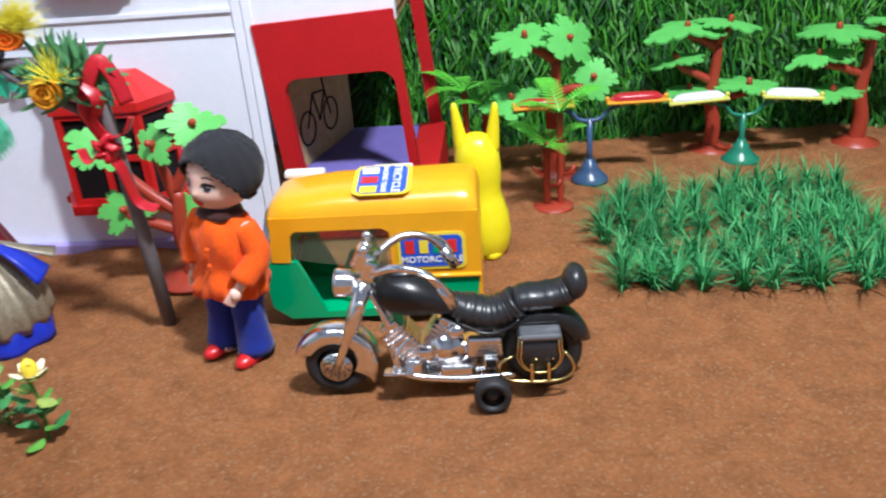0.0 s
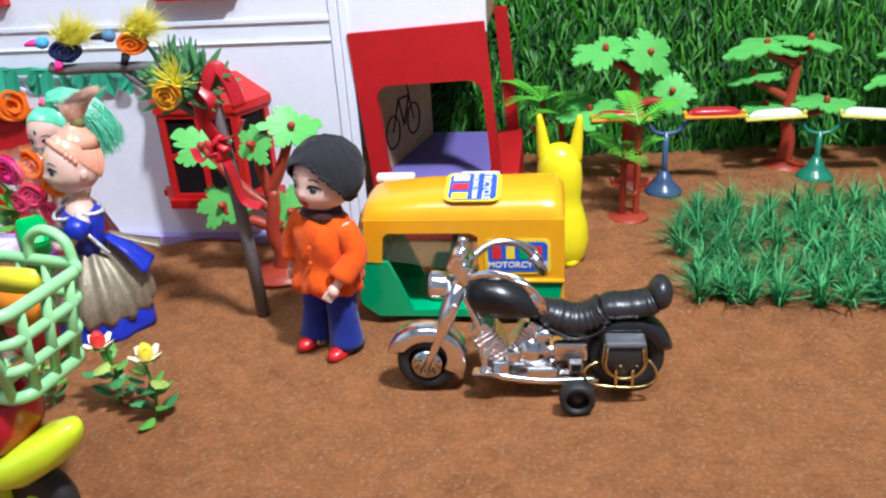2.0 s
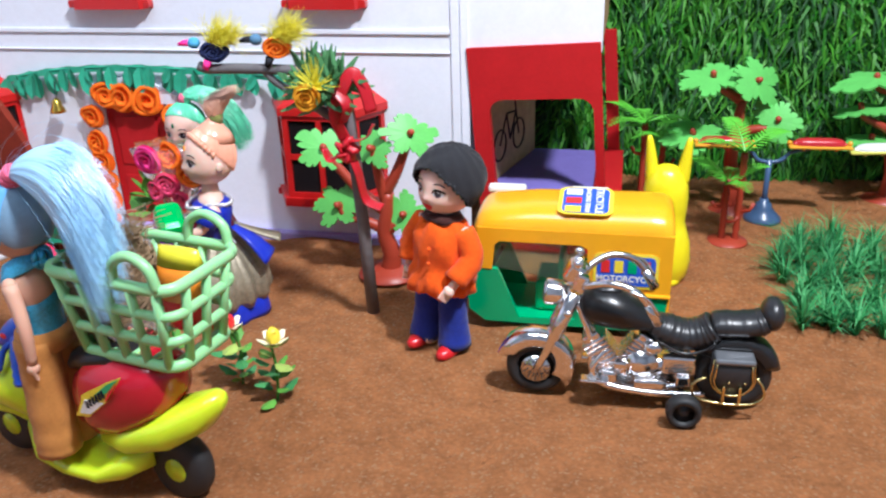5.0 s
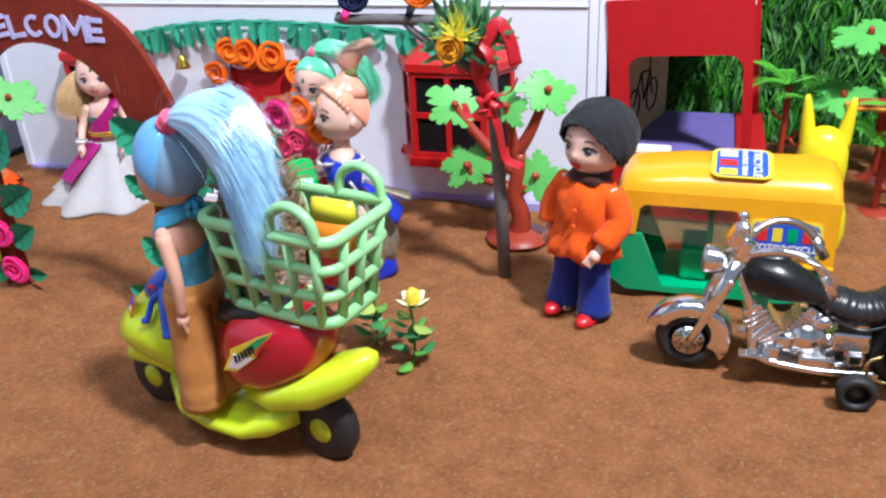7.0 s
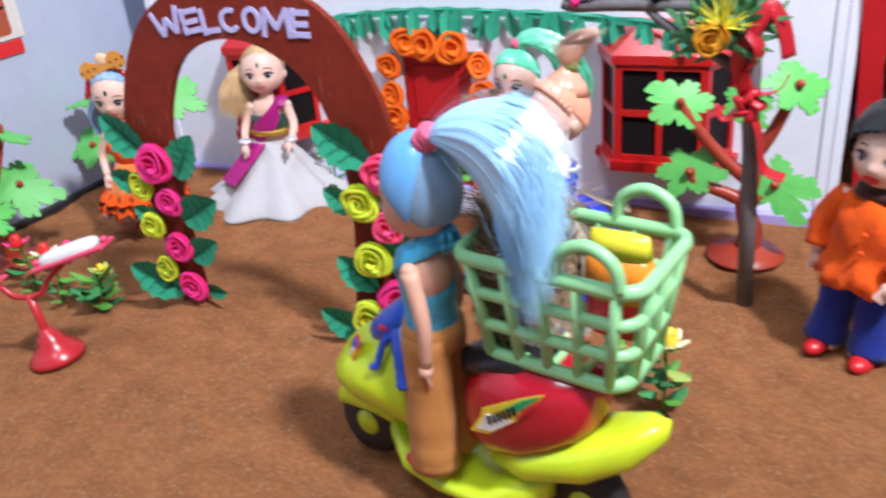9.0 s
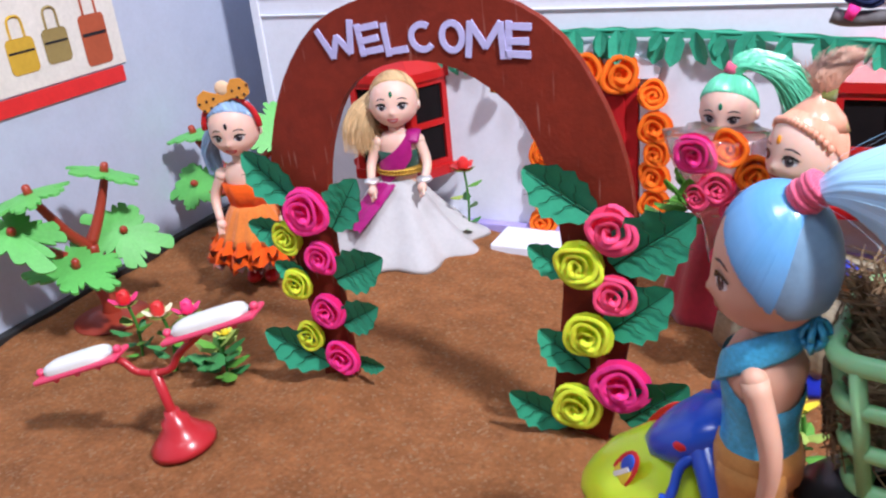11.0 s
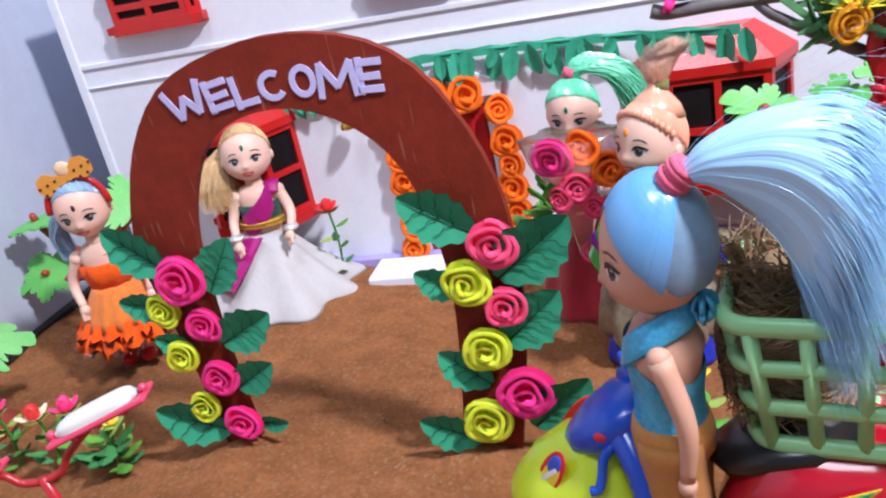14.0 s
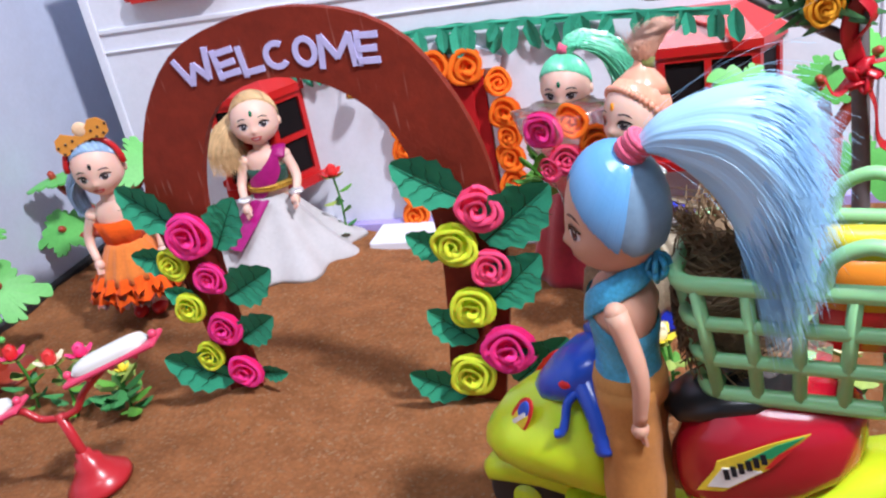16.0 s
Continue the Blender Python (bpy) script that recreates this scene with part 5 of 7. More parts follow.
def hair_mat(name, color, rough=0.32, spread=0.18, spec=0.6):
    """Glossy nylon hair whose strands differ a little."""
    m = mat(name, color, rough, grain=300, vary=spread, spec=spec, coat=0.1)
    nt = m.node_tree
    geo, own, mul = nt.nodes.new("ShaderNodeNewGeometry"), nt.nodes.new("ShaderNodeMapRange"), nt.nodes.new("ShaderNodeVectorMath")
    own.inputs[3].default_value, own.inputs[4].default_value = 1 - spread, 1 + spread
    mul.operation = "SCALE"
    b = nt.nodes["Principled BSDF"]
    nt.links.new(geo.outputs["Random Per Island"], own.inputs[0])
    nt.links.new(b.inputs["Base Color"].links[0].from_socket, mul.inputs[0])
    nt.links.new(own.outputs[0], mul.inputs["Scale"])
    nt.links.new(mul.outputs[0], b.inputs["Base Color"])
    return m


BLONDE = hair_mat("blonde_hair", (0.66, 0.45, 0.23))
SILVER_BLUE = hair_mat("silver_blue_hair", (0.30, 0.46, 0.66))
SEA_GREEN = hair_mat("sea_green_hair", (0.12, 0.55, 0.34))
PEACH = hair_mat("peach_hair", (0.88, 0.40, 0.27), 0.25, 0.10)
SKY = hair_mat("sky_blue_hair", (0.14, 0.40, 0.74), 0.22, 0.02, 1.0)
# Same hair as SKY, lightened: the tail's sheen is put into its colour.
LIT_TAIL_HAIR = hair_mat("sky_blue_hair_lit", (0.40, 0.72, 1.0), 0.30, 0.02, 1.0)
SPARSE = mat("sparse_blue_hair", (0.19, 0.32, 0.46), 0.42, grain=300, vary=0.15, bump=0.1, bump_scale=900)
COTTON = mat("white_cotton", (0.50, 0.49, 0.50), 0.85, grain=400, vary=0.06, bump=0.8, bump_scale=130, spec=0.2, sheen=0.2)
MAGENTA = mat("magenta_satin", (0.36, 0.008, 0.17), 0.4, grain=300, vary=0.2, bump=0.2)
DARK_GREEN = cloth("dark_green_cloth", (0.012, 0.07, 0.05))
GOLD = mat("gold_braid", (0.55, 0.34, 0.06), 0.35, 0.8, grain=900, vary=0.5, bump=0.8, bump_scale=1500)
SILVER = mat("silver_braid", (0.72, 0.72, 0.74), 0.3, 0.7, grain=900, vary=0.4, bump=0.8, bump_scale=1500)
ORANGE_CLOTH = mat("orange_cloth", (0.78, 0.10, 0.010), 0.9, grain=500, vary=0.16, bump=1.0, bump_scale=120, spec=0.08, sheen=0.1)
RUST_NET = cloth("rust_net", (0.72, 0.20, 0.035))
CRIMSON = mat("crimson_satin", (0.40, 0.008, 0.03), 0.45, grain=300, vary=0.2, bump=0.25, sheen=0.4)
ROYAL = mat("royal_blue_satin", (0.012, 0.03, 0.42), 0.35, grain=300, vary=0.2, bump=0.2)
BROCADE = mat("gold_grey_brocade", (0.30, 0.255, 0.18), 0.42, 0.35, grain=500, vary=0.35, bump=0.5, bump_scale=900)
BLUE_TWILL = mat("blue_twill", (0.012, 0.03, 0.28), 0.8, grain=500, vary=0.2, bump=0.9, bump_scale=170, spec=0.2, sheen=0.2)
BLACK_FELT = cloth("black_felt", (0.022, 0.022, 0.026), sheen=0.1)
TURQUOISE = mat("turquoise_foil", (0.06, 0.38, 0.62), 0.32, 0.25, grain=700, vary=0.4, bump=0.4)
TAN_CLOTH = cloth("tan_gold_cloth", (0.48, 0.20, 0.05), sheen=0.1, rough=0.6)
SHOE_RED = plastic("red_shoe", (0.55, 0.015, 0.02))
JEWEL = mat("green_jewel", (0.01, 0.22, 0.12), 0.1, 0.3)
TIE_PINK = cloth("pink_tie", (0.75, 0.12, 0.22))
rn = random.Random(21)
FACE = [LIP, EYE]


def bindi(S, m):
    ball(S, on_head(0, 0.042, 1.01), (0.010, 0.007, 0.019), m, 8, 6)


# bride-like doll: blonde, magenta sash, white skirt
S = Shape()
body(S, [[(-0.122, 0, 0.69), (-0.168, -0.05, 0.56), (-0.150, -0.17, 0.46)], [(0.122, 0, 0.69), (0.168, -0.05, 0.56), (0.150, -0.17, 0.47)]])
cap(S, 3, 1.045, 0.10)
waves(S, 3, rn, 300, 0.12, 1.049, (-0.5, 0.75, 0.25))
strands(S, [(-0.10, 0.09, 1.0), (-0.20, 0.08, 0.92), (-0.225, 0.04, 0.80), (-0.205, 0.02, 0.69)], 1500, 0.055, 0.105, 0.0021, 3, rn, 0.25)
lathe(S, [(0.50, 0.045), (0.49, 0.07), (0.40, 0.14), (0.29, 0.25), (0.18, 0.39), (0.112, 0.465)], 4, 130, at(-0.04, 0, 0), 9, 0.105, 0.95)
lathe(S, [(0.112, 0.50), (0.122, 0.60), (0.132, 0.645)], 6, 20, None, 0, 0, 0.76)
lathe(S, [(0.116, 0.505), (0.136, 0.512), (0.138, 0.527), (0.136, 0.542), (0.116, 0.549)], 7, 24, None, 0, 0, 0.80)
for z in (0.516, 0.538):
    for k in range(44):
        a = 6.283 * (k + 5 * z) / 44
        ball(S, (0.139 * math.cos(a), 0.111 * math.sin(a), z), 0.0075, 7, 6, 4)
wrap(S, 5, [(-150, 0.50), (-120, 0.54), (-90, 0.59), (-62, 0.655), (-48, 0.70)], 0.080, 0.136)
tube(S, curve([(0.085, -0.075, 0.70), (0.095, 0.0, 0.75), (0.06, 0.09, 0.66), (0.0, 0.11, 0.52)], 6), 0.05, 5, 10, None, 0.4)
cloth_l = curve([(-0.14, -0.06, 0.47), (-0.26, -0.12, 0.35), (-0.35, -0.17, 0.25)], 5)
cloth_r = curve([(-0.01, -0.14, 0.47), (-0.12, -0.25, 0.35), (-0.22, -0.32, 0.25)], 5)
S.add([a.lerp(b, q / 6) + Vector((0, -0.012 - 0.012 * math.sin(q * 2.1), 0)) for a, b in zip(cloth_l, cloth_r) for q in range(7)], [(i * 7 + q, i * 7 + q + 1, i * 7 + q + 8, i * 7 + q + 7) for i in range(len(cloth_l) - 1) for q in range(6)], 5, True)
for sx in (-1, 1):
    ball(S, (sx * 0.157, -0.135, 0.495), (0.048, 0.048, 0.022), 8, 12, 8)
bindi(S, 9)
set_head(S, 9, 4, 0.03)
doll(S, [SKIN, *FACE, BLONDE, COTTON, MAGENTA, DARK_GREEN, GOLD, SILVER, JEWEL], "blonde doll in white skirt and magenta sash behind the arch", at(-4.47, 4.97, -0.045, 19))

# orange dress doll with a spotted bow
S = Shape()
body(S, [[(-0.13, 0, 0.68), (-0.20, 0.0, 0.54), (-0.17, -0.08, 0.42)], [(0.13, 0, 0.68), (0.20, 0.0, 0.54), (0.20, -0.06, 0.42)]])
cap(S, 3, 1.045, 0.10)
waves(S, 3, rn, 260, 0.12, 1.049, (-0.55, 0.7, 0.2))
strands(S, [(-0.12, 0.06, 0.96), (-0.19, 0.06, 0.84), (-0.17, 0.04, 0.70)], 220, 0.05, 0.05, 0.005, 3, rn)
lathe(S, [(0.225, 0.30), (0.20, 0.35), (0.16, 0.42), (0.125, 0.48), (0.108, 0.50)], 5, 60, None, 16, 0.06)
lathe(S, [(0.285, 0.17), (0.275, 0.20), (0.255, 0.255), (0.22, 0.29)], 4, 96, None, 13, 0.12, 1.0, 0.04)
lathe(S, [(0.272, 0.235), (0.258, 0.26), (0.235, 0.30), (0.212, 0.33)], 4, 96, None, 17, 0.10, 1.0, 0.035)
lathe(S, [(0.112, 0.49), (0.125, 0.56), (0.137, 0.64)], 4, 36, None, 9, 0.06, 0.78)
ring = [(0.158 * math.cos(a), 0.0, 0.965 + 0.18 * math.sin(a)) for a in (k * math.pi / 14 for k in range(15))]
tube(S, [(x, -0.03, z) for x, _, z in ring], 0.018, 6, 6)
for sx in (-1, 1):
    slab(S, [(0.0, -0.018), (sx * 0.04, -0.025), (sx * 0.085, -0.065), (sx * 0.135, -0.06), (sx * 0.160, -0.015), (sx * 0.145, 0.035), (sx * 0.10, 0.06), (sx * 0.05, 0.035), (0, 0.018)][::sx], 0.008, 7, at(0.0, -0.06, 1.145, 0, 0, -sx * 12 - 18))
    for k in range(6):
        ball(S, (sx * (0.035 + 0.021 * k), -0.068, 1.145 + sx * 0.32 * (0.035 + 0.021 * k) + (0.02 if k % 2 else -0.025)), (0.008, 0.003, 0.008), 2, 6, 4)
ball(S, (0.0, -0.05, 1.195), (0.045, 0.02, 0.045), 8, 12, 8)
bindi(S, 2)
for sx in (-1, 1):
    ball(S, (sx * 0.055, -0.02, 0.03), (0.05, 0.09, 0.045), 6, 10, 8)
doll(S, [SKIN, *FACE, SILVER_BLUE, ORANGE_CLOTH, RUST_NET, SHOE_RED, paper("bow_orange", (0.72, 0.30, 0.05)), paper("bow_cream", (0.80, 0.55, 0.35))], "doll in frilled orange dress with spotted bow and red shoes", at(-5.05, 4.27, 0.02, 22, 3, 0, 0.95))

# green-haired doll in crimson, holding a bouquet
S = Shape()
body(S, [[(-0.13, 0, 0.68), (-0.19, -0.06, 0.55), (-0.10, -0.19, 0.50)], [(0.13, 0, 0.68), (0.19, -0.06, 0.55), (0.08, -0.19, 0.52)]])
cap(S, 3, 1.045, 0.05)
waves(S, 3, rn, 260, 0.07, 1.049, (0.05, 0.1, 1))
strands(S, [(0.02, 0.03, 1.14), (0.08, 0.05, 1.20), (0.24, 0.10, 1.12), (0.33, 0.12, 0.95), (0.34, 0.12, 0.82)], 420, 0.03, 0.10, 0.005, 3, rn)
tube(S, [(0.0, 0.02, 1.13), (0.02, 0.03, 1.175)], 0.04, 4, 12)
lathe(S, [(0.34, -0.22), (0.33, -0.16), (0.25, 0.15), (0.17, 0.38), (0.11, 0.48), (0.118, 0.58), (0.138, 0.66), (0.11, 0.70)], 5, 60, None, 9, 0.06, 0.9)
bindi(S, 6)
doll(S, [SKIN, *FACE, SEA_GREEN, TIE_PINK, CRIMSON, JEWEL], "green-haired doll in a long crimson dress holding a bouquet", at(-2.555, 4.62, 0.185, -8, 3, 0, 0.86))

bouquet = thing("bouquet", "cellophane-wrapped bouquet of pink and orange paper roses", "bouquet", at(-2.58, 4.36, 0.60, 5, 0, 0, 1.12))
CELLO = mat("cellophane", (0.95, 0.85, 0.85), 0.08, trans=0.92, vary=0.03, bump=0.6, bump_scale=120)
for x, z, r, kd in ((-0.06, 0.27, 0.10, "pink"), (0.06, 0.29, 0.085, "orange"), (0.15, 0.19, 0.09, "orange"), (0.02, 0.14, 0.085, "coral"), (-0.05, 0.10, 0.07, "coral"), (0.08, 0.05, 0.06, "coral")):
    part("rose", ROSE[kd], [], bouquet, "", at(x, -0.10 + 0.05 * abs(x), z, R.uniform(-20, 20), R.uniform(-15, 10)) @ Matrix.Scale(r, 4))
for k in range(14):
    part("leaf", SPRIG, [], bouquet, "", at(R.uniform(-0.16, 0.0), -0.06, R.uniform(-0.05, 0.12), R.uniform(0, 360), R.uniform(30, 80)) @ Matrix.Scale(0.13, 4))
part("wrap", lathe(Shape(), [(0.03, -0.26), (0.05, -0.12), (0.11, 0.02), (0.17, 0.16), (0.20, 0.27)], 0, 28, at(0.02, -0.0, 0.05), 7, 0.14, 0.75), CELLO, bouquet, "crinkled clear wrap")
bouquet.children[-1].visible_shadow = False
solid("paper_rose", ROSE["coral"], [], "dark red paper rose pinned on the crimson dress", "paper flower", at(-2.52, 4.36, 0.40, 8, -10) @ Matrix.Scale(0.075, 4))

# peach-haired doll with the gift
M5 = at(-2.235, 4.16, 0.0, -60)
S = Shape()
body(S, [[(-0.13, 0, 0.67), (-0.17, -0.10, 0.58), (-0.09, -0.21, 0.56)], [(0.13, 0, 0.67), (0.17, -0.10, 0.58), (0.09, -0.21, 0.56)]])
cap(S, 3, 1.045, 0.12)
for k in range(19):
    a = -1.57 + (k - 9) * 0.16
    b = edge_angle(a, 0.12)
    ball(S, HC + Vector((math.sin(b) * math.cos(a) * HR.x, math.sin(b) * math.sin(a) * HR.y, math.cos(b) * HR.z)) * 1.0 + Vector((0.05 * math.cos(a) * 0.15, -0.006, 0)), (0.014, 0.013, 0.017), 3, 8, 6)
waves(S, 3, rn, 260, 0.14, 1.049, (0, 0.18, 1))
lathe(S, [(0.125, 1.055), (0.10, 1.105), (0.065, 1.14), (0.038, 1.165), (0.03, 1.19)], 3, 20, at(0, 0.02, 0))
tube(S, [(0, 0.03, 1.155), (0.0, 0.035, 1.205)], [0.046, 0.042], 8, 14)
strands(S, [(0.0, 0.035, 1.18), (0.0, 0.035, 1.235), (-0.005, 0.045, 1.285), (-0.01, 0.075, 1.315)], 1100, 0.025, 0.090, 0.0018, 10, rn, 0.35)
lathe(S, [(0.245, 0.09), (0.27, 0.14), (0.255, 0.26), (0.19, 0.38), (0.12, 0.46), (0.11, 0.48)], 4, 72, None, 13, 0.09)
lathe(S, [(0.265, 0.0), (0.262, 0.03), (0.245, 0.10), (0.22, 0.14)], 5, 60, None, 7, 0.05)
lathe(S, [(0.115, 0.45), (0.118, 0.55), (0.142, 0.64), (0.13, 0.69), (0.075, 0.725)], 5, 24, None, 0, 0, 0.8)
for sx in (-1, 1):
    tube(S, [(sx * 0.135, 0.0, 0.69), (sx * 0.165, -0.06, 0.61)], [0.06, 0.062], 5, 12)
    ball(S, (sx * 0.12, -0.165, 0.565), (0.04, 0.04, 0.028), 7, 12, 8)
tube(S, curve([(0.06, 0.10, 0.55), (0.12, 0.19, 0.48), (0.14, 0.28, 0.36)], 6), [0.03 + 0.005 * k for k in range(13)], 5, 8, None, 0.25)
tube(S, curve([(0.02, 0.11, 0.55), (0.02, 0.24, 0.48), (0.03, 0.36, 0.43)], 6), [0.03 + 0.004 * k for k in range(13)], 4, 8, None, 0.25)
for k in range(46):
    a = k / 46 * 6.283
    ball(S, (0.125 * math.cos(a) + rn.uniform(-0.008, 0.008), 0.125 * math.sin(a) - 0.01, 0.715 - 0.03 * math.sin(a) - 0.06 * max(0, -math.sin(a))), 0.013, 7, 6, 5)
for k in range(22):
    t = k / 21
    ball(S, (0.14, -0.05 + 0.14 * t, 0.70 - 0.22 * t), 0.012, 7, 6, 5)
bindi(S, 9)
set_head(S, 9, 15)
doll(S, [SKIN, *FACE, PEACH, BROCADE, ROYAL, GOLD, SILVER, cloth("olive_tie", (0.20, 0.22, 0.06)), paper("orange_dot", (0.85, 0.30, 0.02)), hair_mat("pale_peach_hair", (0.88, 0.56, 0.42), 0.35, 0.12)], "peach-haired doll in royal blue blouse and gold-grey brocade skirt", M5)

gift = thing("gift_box", "bright green wrapped gift with a purple band", "gift", at(-2.375, 3.92, 0.60, -52, 0, 32))
part("box", box(Shape(), (-0.10, -0.075, -0.15), (0.10, 0.075, 0.15), 0, 0.04), mat("green_foil_wrap", (0.0, 0.46, 0.09), 0.25, 0.2, grain=100, vary=0.2, bump=0.2, bump_scale=200), gift)
part("band", box(Shape(), (-0.104, -0.079, -0.035), (0.104, 0.079, 0.035), 0, 0.02), paper("purple_band", (0.20, 0.02, 0.28)), gift)

# boy doll
def boy_edge(a):
    """A hairline that is high on the brow and low at the sides and the back."""
    return radians(104 + 22 * math.cos(a) ** 2 + 24 * max(0.0, math.sin(a)) + 36 * min(0.0, math.sin(a)))


S = Shape()
body(S, [[(-0.14, 0, 0.69), (-0.19, 0.0, 0.57), (-0.18, -0.04, 0.44)], [(0.14, 0, 0.69), (0.19, -0.03, 0.57), (0.15, -0.13, 0.45)]], 0.4)
painted(S, oval(0, -0.1095, 0.034, 0.0185, 22, 7.0, 1.0), 1, 4)
for k in (1.0, 0.965):
    vs, n, rings = [], 56, 12
    for i in range(rings + 1):
        for j in range(n):
            a = 2 * math.pi * j / n
            b = max(0.001, boy_edge(a) * i / rings)
            kk = k * (1 + 0.022 * math.sin(5 * a + i * 0.8) + 0.014 * math.sin(13 * a - i))
            vs.append(Vector((0, 0.018, 0.985)) + Vector((math.sin(b) * math.cos(a) * 0.178, math.sin(b) * math.sin(a) * 0.184, math.cos(b) * 0.172)) * kk)
    S.add(vs, [(i * n + j, (i + 1) * n + j, (i + 1) * n + (j + 1) % n, i * n + (j + 1) % n) for i in range(rings) for j in range(n)], 3, True)
for k in range(120):
    a = rn.uniform(0, 6.283)
    b = boy_edge(a) * rn.uniform(0.95, 1.02)
    ball(S, Vector((0, 0.018, 0.985)) + Vector((math.sin(b) * math.cos(a) * 0.174, math.sin(b) * math.sin(a) * 0.180, math.cos(b) * 0.168)), rn.uniform(0.006, 0.012), 3, 7, 5)
prof = [(0.165, 0.365), (0.185, 0.38), (0.182, 0.42), (0.170, 0.455), (0.150, 0.49), (0.146, 0.53), (0.156, 0.57), (0.154, 0.62), (0.150, 0.67), (0.118, 0.735), (0.07, 0.765)]
vs, n = [], 72
for i, (q, z) in enumerate(prof):
    for k in range(n):
        a = 2 * math.pi * k / n
        w = q * (1 + 0.045 * math.sin(6 * a + 1.1 * i) + 0.035 * math.sin(11 * a - 0.7 * i + 1) + (0.05 * math.sin(17 * a) if i < 3 else 0))
        vs.append((w * math.cos(a), w * 0.86 * math.sin(a), z + (0.012 * math.sin(7 * a) if i < 2 else 0.008 * math.sin(5 * a + i))))
S.add(vs, [(i * n + k, i * n + (k + 1) % n, (i + 1) * n + (k + 1) % n, (i + 1) * n + k) for i in range(len(prof) - 1) for k in range(n)], 4, True)
lathe(S, [(0.085, 0.74), (0.105, 0.77), (0.09, 0.80)], 7, 24, None, 5, 0.08)
for sx, hand in ((-1, (-0.18, -0.03, 0.48)), (1, (0.155, -0.11, 0.48))):
    tube(S, curve([(sx * 0.115, 0, 0.71), (sx * 0.185, -0.01, 0.58), hand], 5), [0.06, 0.062, 0.062, 0.06, 0.062, 0.058, 0.062, 0.058, 0.06, 0.06, 0.064], 4, 12)
    tube(S, curve([(sx * 0.07, 0.0, 0.40), (sx * 0.078, 0.0, 0.22), (sx * 0.095, 0.0, 0.045)], 5), [0.08, 0.078, 0.08, 0.076, 0.078, 0.074, 0.078, 0.078, 0.082, 0.086, 0.09], 5, 16)
    ball(S, (sx * 0.095, -0.05, 0.03), (0.05, 0.10, 0.04), 6, 12, 8)
for z in (0.46, 0.55, 0.63):
    ball(S, (0.02, -0.145, z), 0.011, 4, 6, 5)
set_head(S, 8, -8, 0.035)
doll(S, [SKIN, RED_LIP, EYE, BLACK_FELT, ORANGE_CLOTH, BLUE_TWILL, SHOE_RED, cloth("dark_collar", (0.05, 0.012, 0.01))], "boy doll with black felt hair, orange coat and blue trousers", at(-0.865, 3.94, 0.0, -24, 0, 3.6) @ Matrix.Scale(1.03, 4))

# rider doll on the scooter (a slimmer, long-legged doll)
MR = at(-2.195, 2.60, 0.365, -97) @ Matrix.Scale(0.88, 4)
FACING = 17
S = Shape()
body(S, [[(-0.115, 0, 0.69), (-0.150, 0.03, 0.50), (-0.148, -0.03, 0.29)], [(0.115, 0, 0.69), (0.150, 0.060, 0.50), (0.148, 0.050, 0.32)]], 0, ears=False, joint=0.0345, deep=0.92)
set_head(S, 0, FACING)
inv = MR.inverted()
KNOT = Vector((-2.148, 2.566, 1.378))
TALL = lambda z: 0.775 + (z - 0.80) * 1.20 if z > 0.80 else z
knot = inv @ KNOT
knot.z = 0.80 + (knot.z - 0.775) / 1.20
knot -= HC


def side_part(a):
    """A hairline that is high on the brow, runs down to a point before the ear, and is level behind."""
    f = abs((math.degrees(a) - FACING + 270) % 360 - 180)
    return radians(52 + 58 * min(1.0, f / 78) ** 1.15 if f < 78 else 110 + 12 * min(1.0, (f - 78) / 22))


def hair_cap(front):
    """The combed front lobe in blue, or the sparsely rooted back of the head."""
    n, rings, vs = 128, 40, []
    for i in range(rings + 1):
        for j in range(n):
            a = 2 * math.pi * j / n
            b = max(0.001, side_part(a) * i / rings)
            kk = (1.045 + 0.002 * math.sin(40 * a) if front else 1.022) - (0.022 if i == rings else 0)
            if front:
                y, z = math.sin(b) * math.sin(a) * HR.y, math.cos(b) * HR.z
                lean = min(1.0, max(0.0, (z + 0.06) / (knot.z + 0.06)))
                past = min(1.0, max(0.0, (y - 0.008 - (knot.y - 0.008) * lean) / 0.030))
                kk -= 0.045 * past * past * (3 - 2 * past)
            vs.append(HC + Vector((math.sin(b) * math.cos(a) * HR.x * kk, math.sin(b) * math.sin(a) * HR.y * kk + 0.004, math.cos(b) * HR.z * kk)))
    fs = [(i * n + j, (i + 1) * n + j, (i + 1) * n + (j + 1) % n, i * n + (j + 1) % n) for i in range(rings) for j in range(n)]
    vs = [HC + Vector((q.x - HC.x, (q.y - HC.y) * (1.09 if q.y > HC.y else 1.0), q.z - HC.z)) for q in vs]
    S.add(vs, fs, 3 if front else 8, True)


hair_cap(True)
hair_cap(False)
pole = Vector((knot.x / HR.x, knot.y / HR.y, knot.z / HR.z)).normalized()
for i in range(520):
    a = radians(FACING - 90) + math.pi * 0.46 * (2 * (i + rn.random()) / 520 - 1)
    b = side_part(a) + rn.uniform(-0.05, 0.02)
    end = Vector((math.sin(b) * math.cos(a), math.sin(b) * math.sin(a), math.cos(b)))
    kk = 1.043 + rn.uniform(-0.002, 0.005)
    line = []
    for t in range(17):
        u = pole.lerp(end, 0.04 + 0.96 * t / 16).normalized()
        line.append(HC + Vector((u.x * HR.x * kk, u.y * HR.y * kk + 0.004, u.z * HR.z * kk)))
    tube(S, line, [0.0022] * 16 + [0.001], 3, 4, None, 0.5, False)
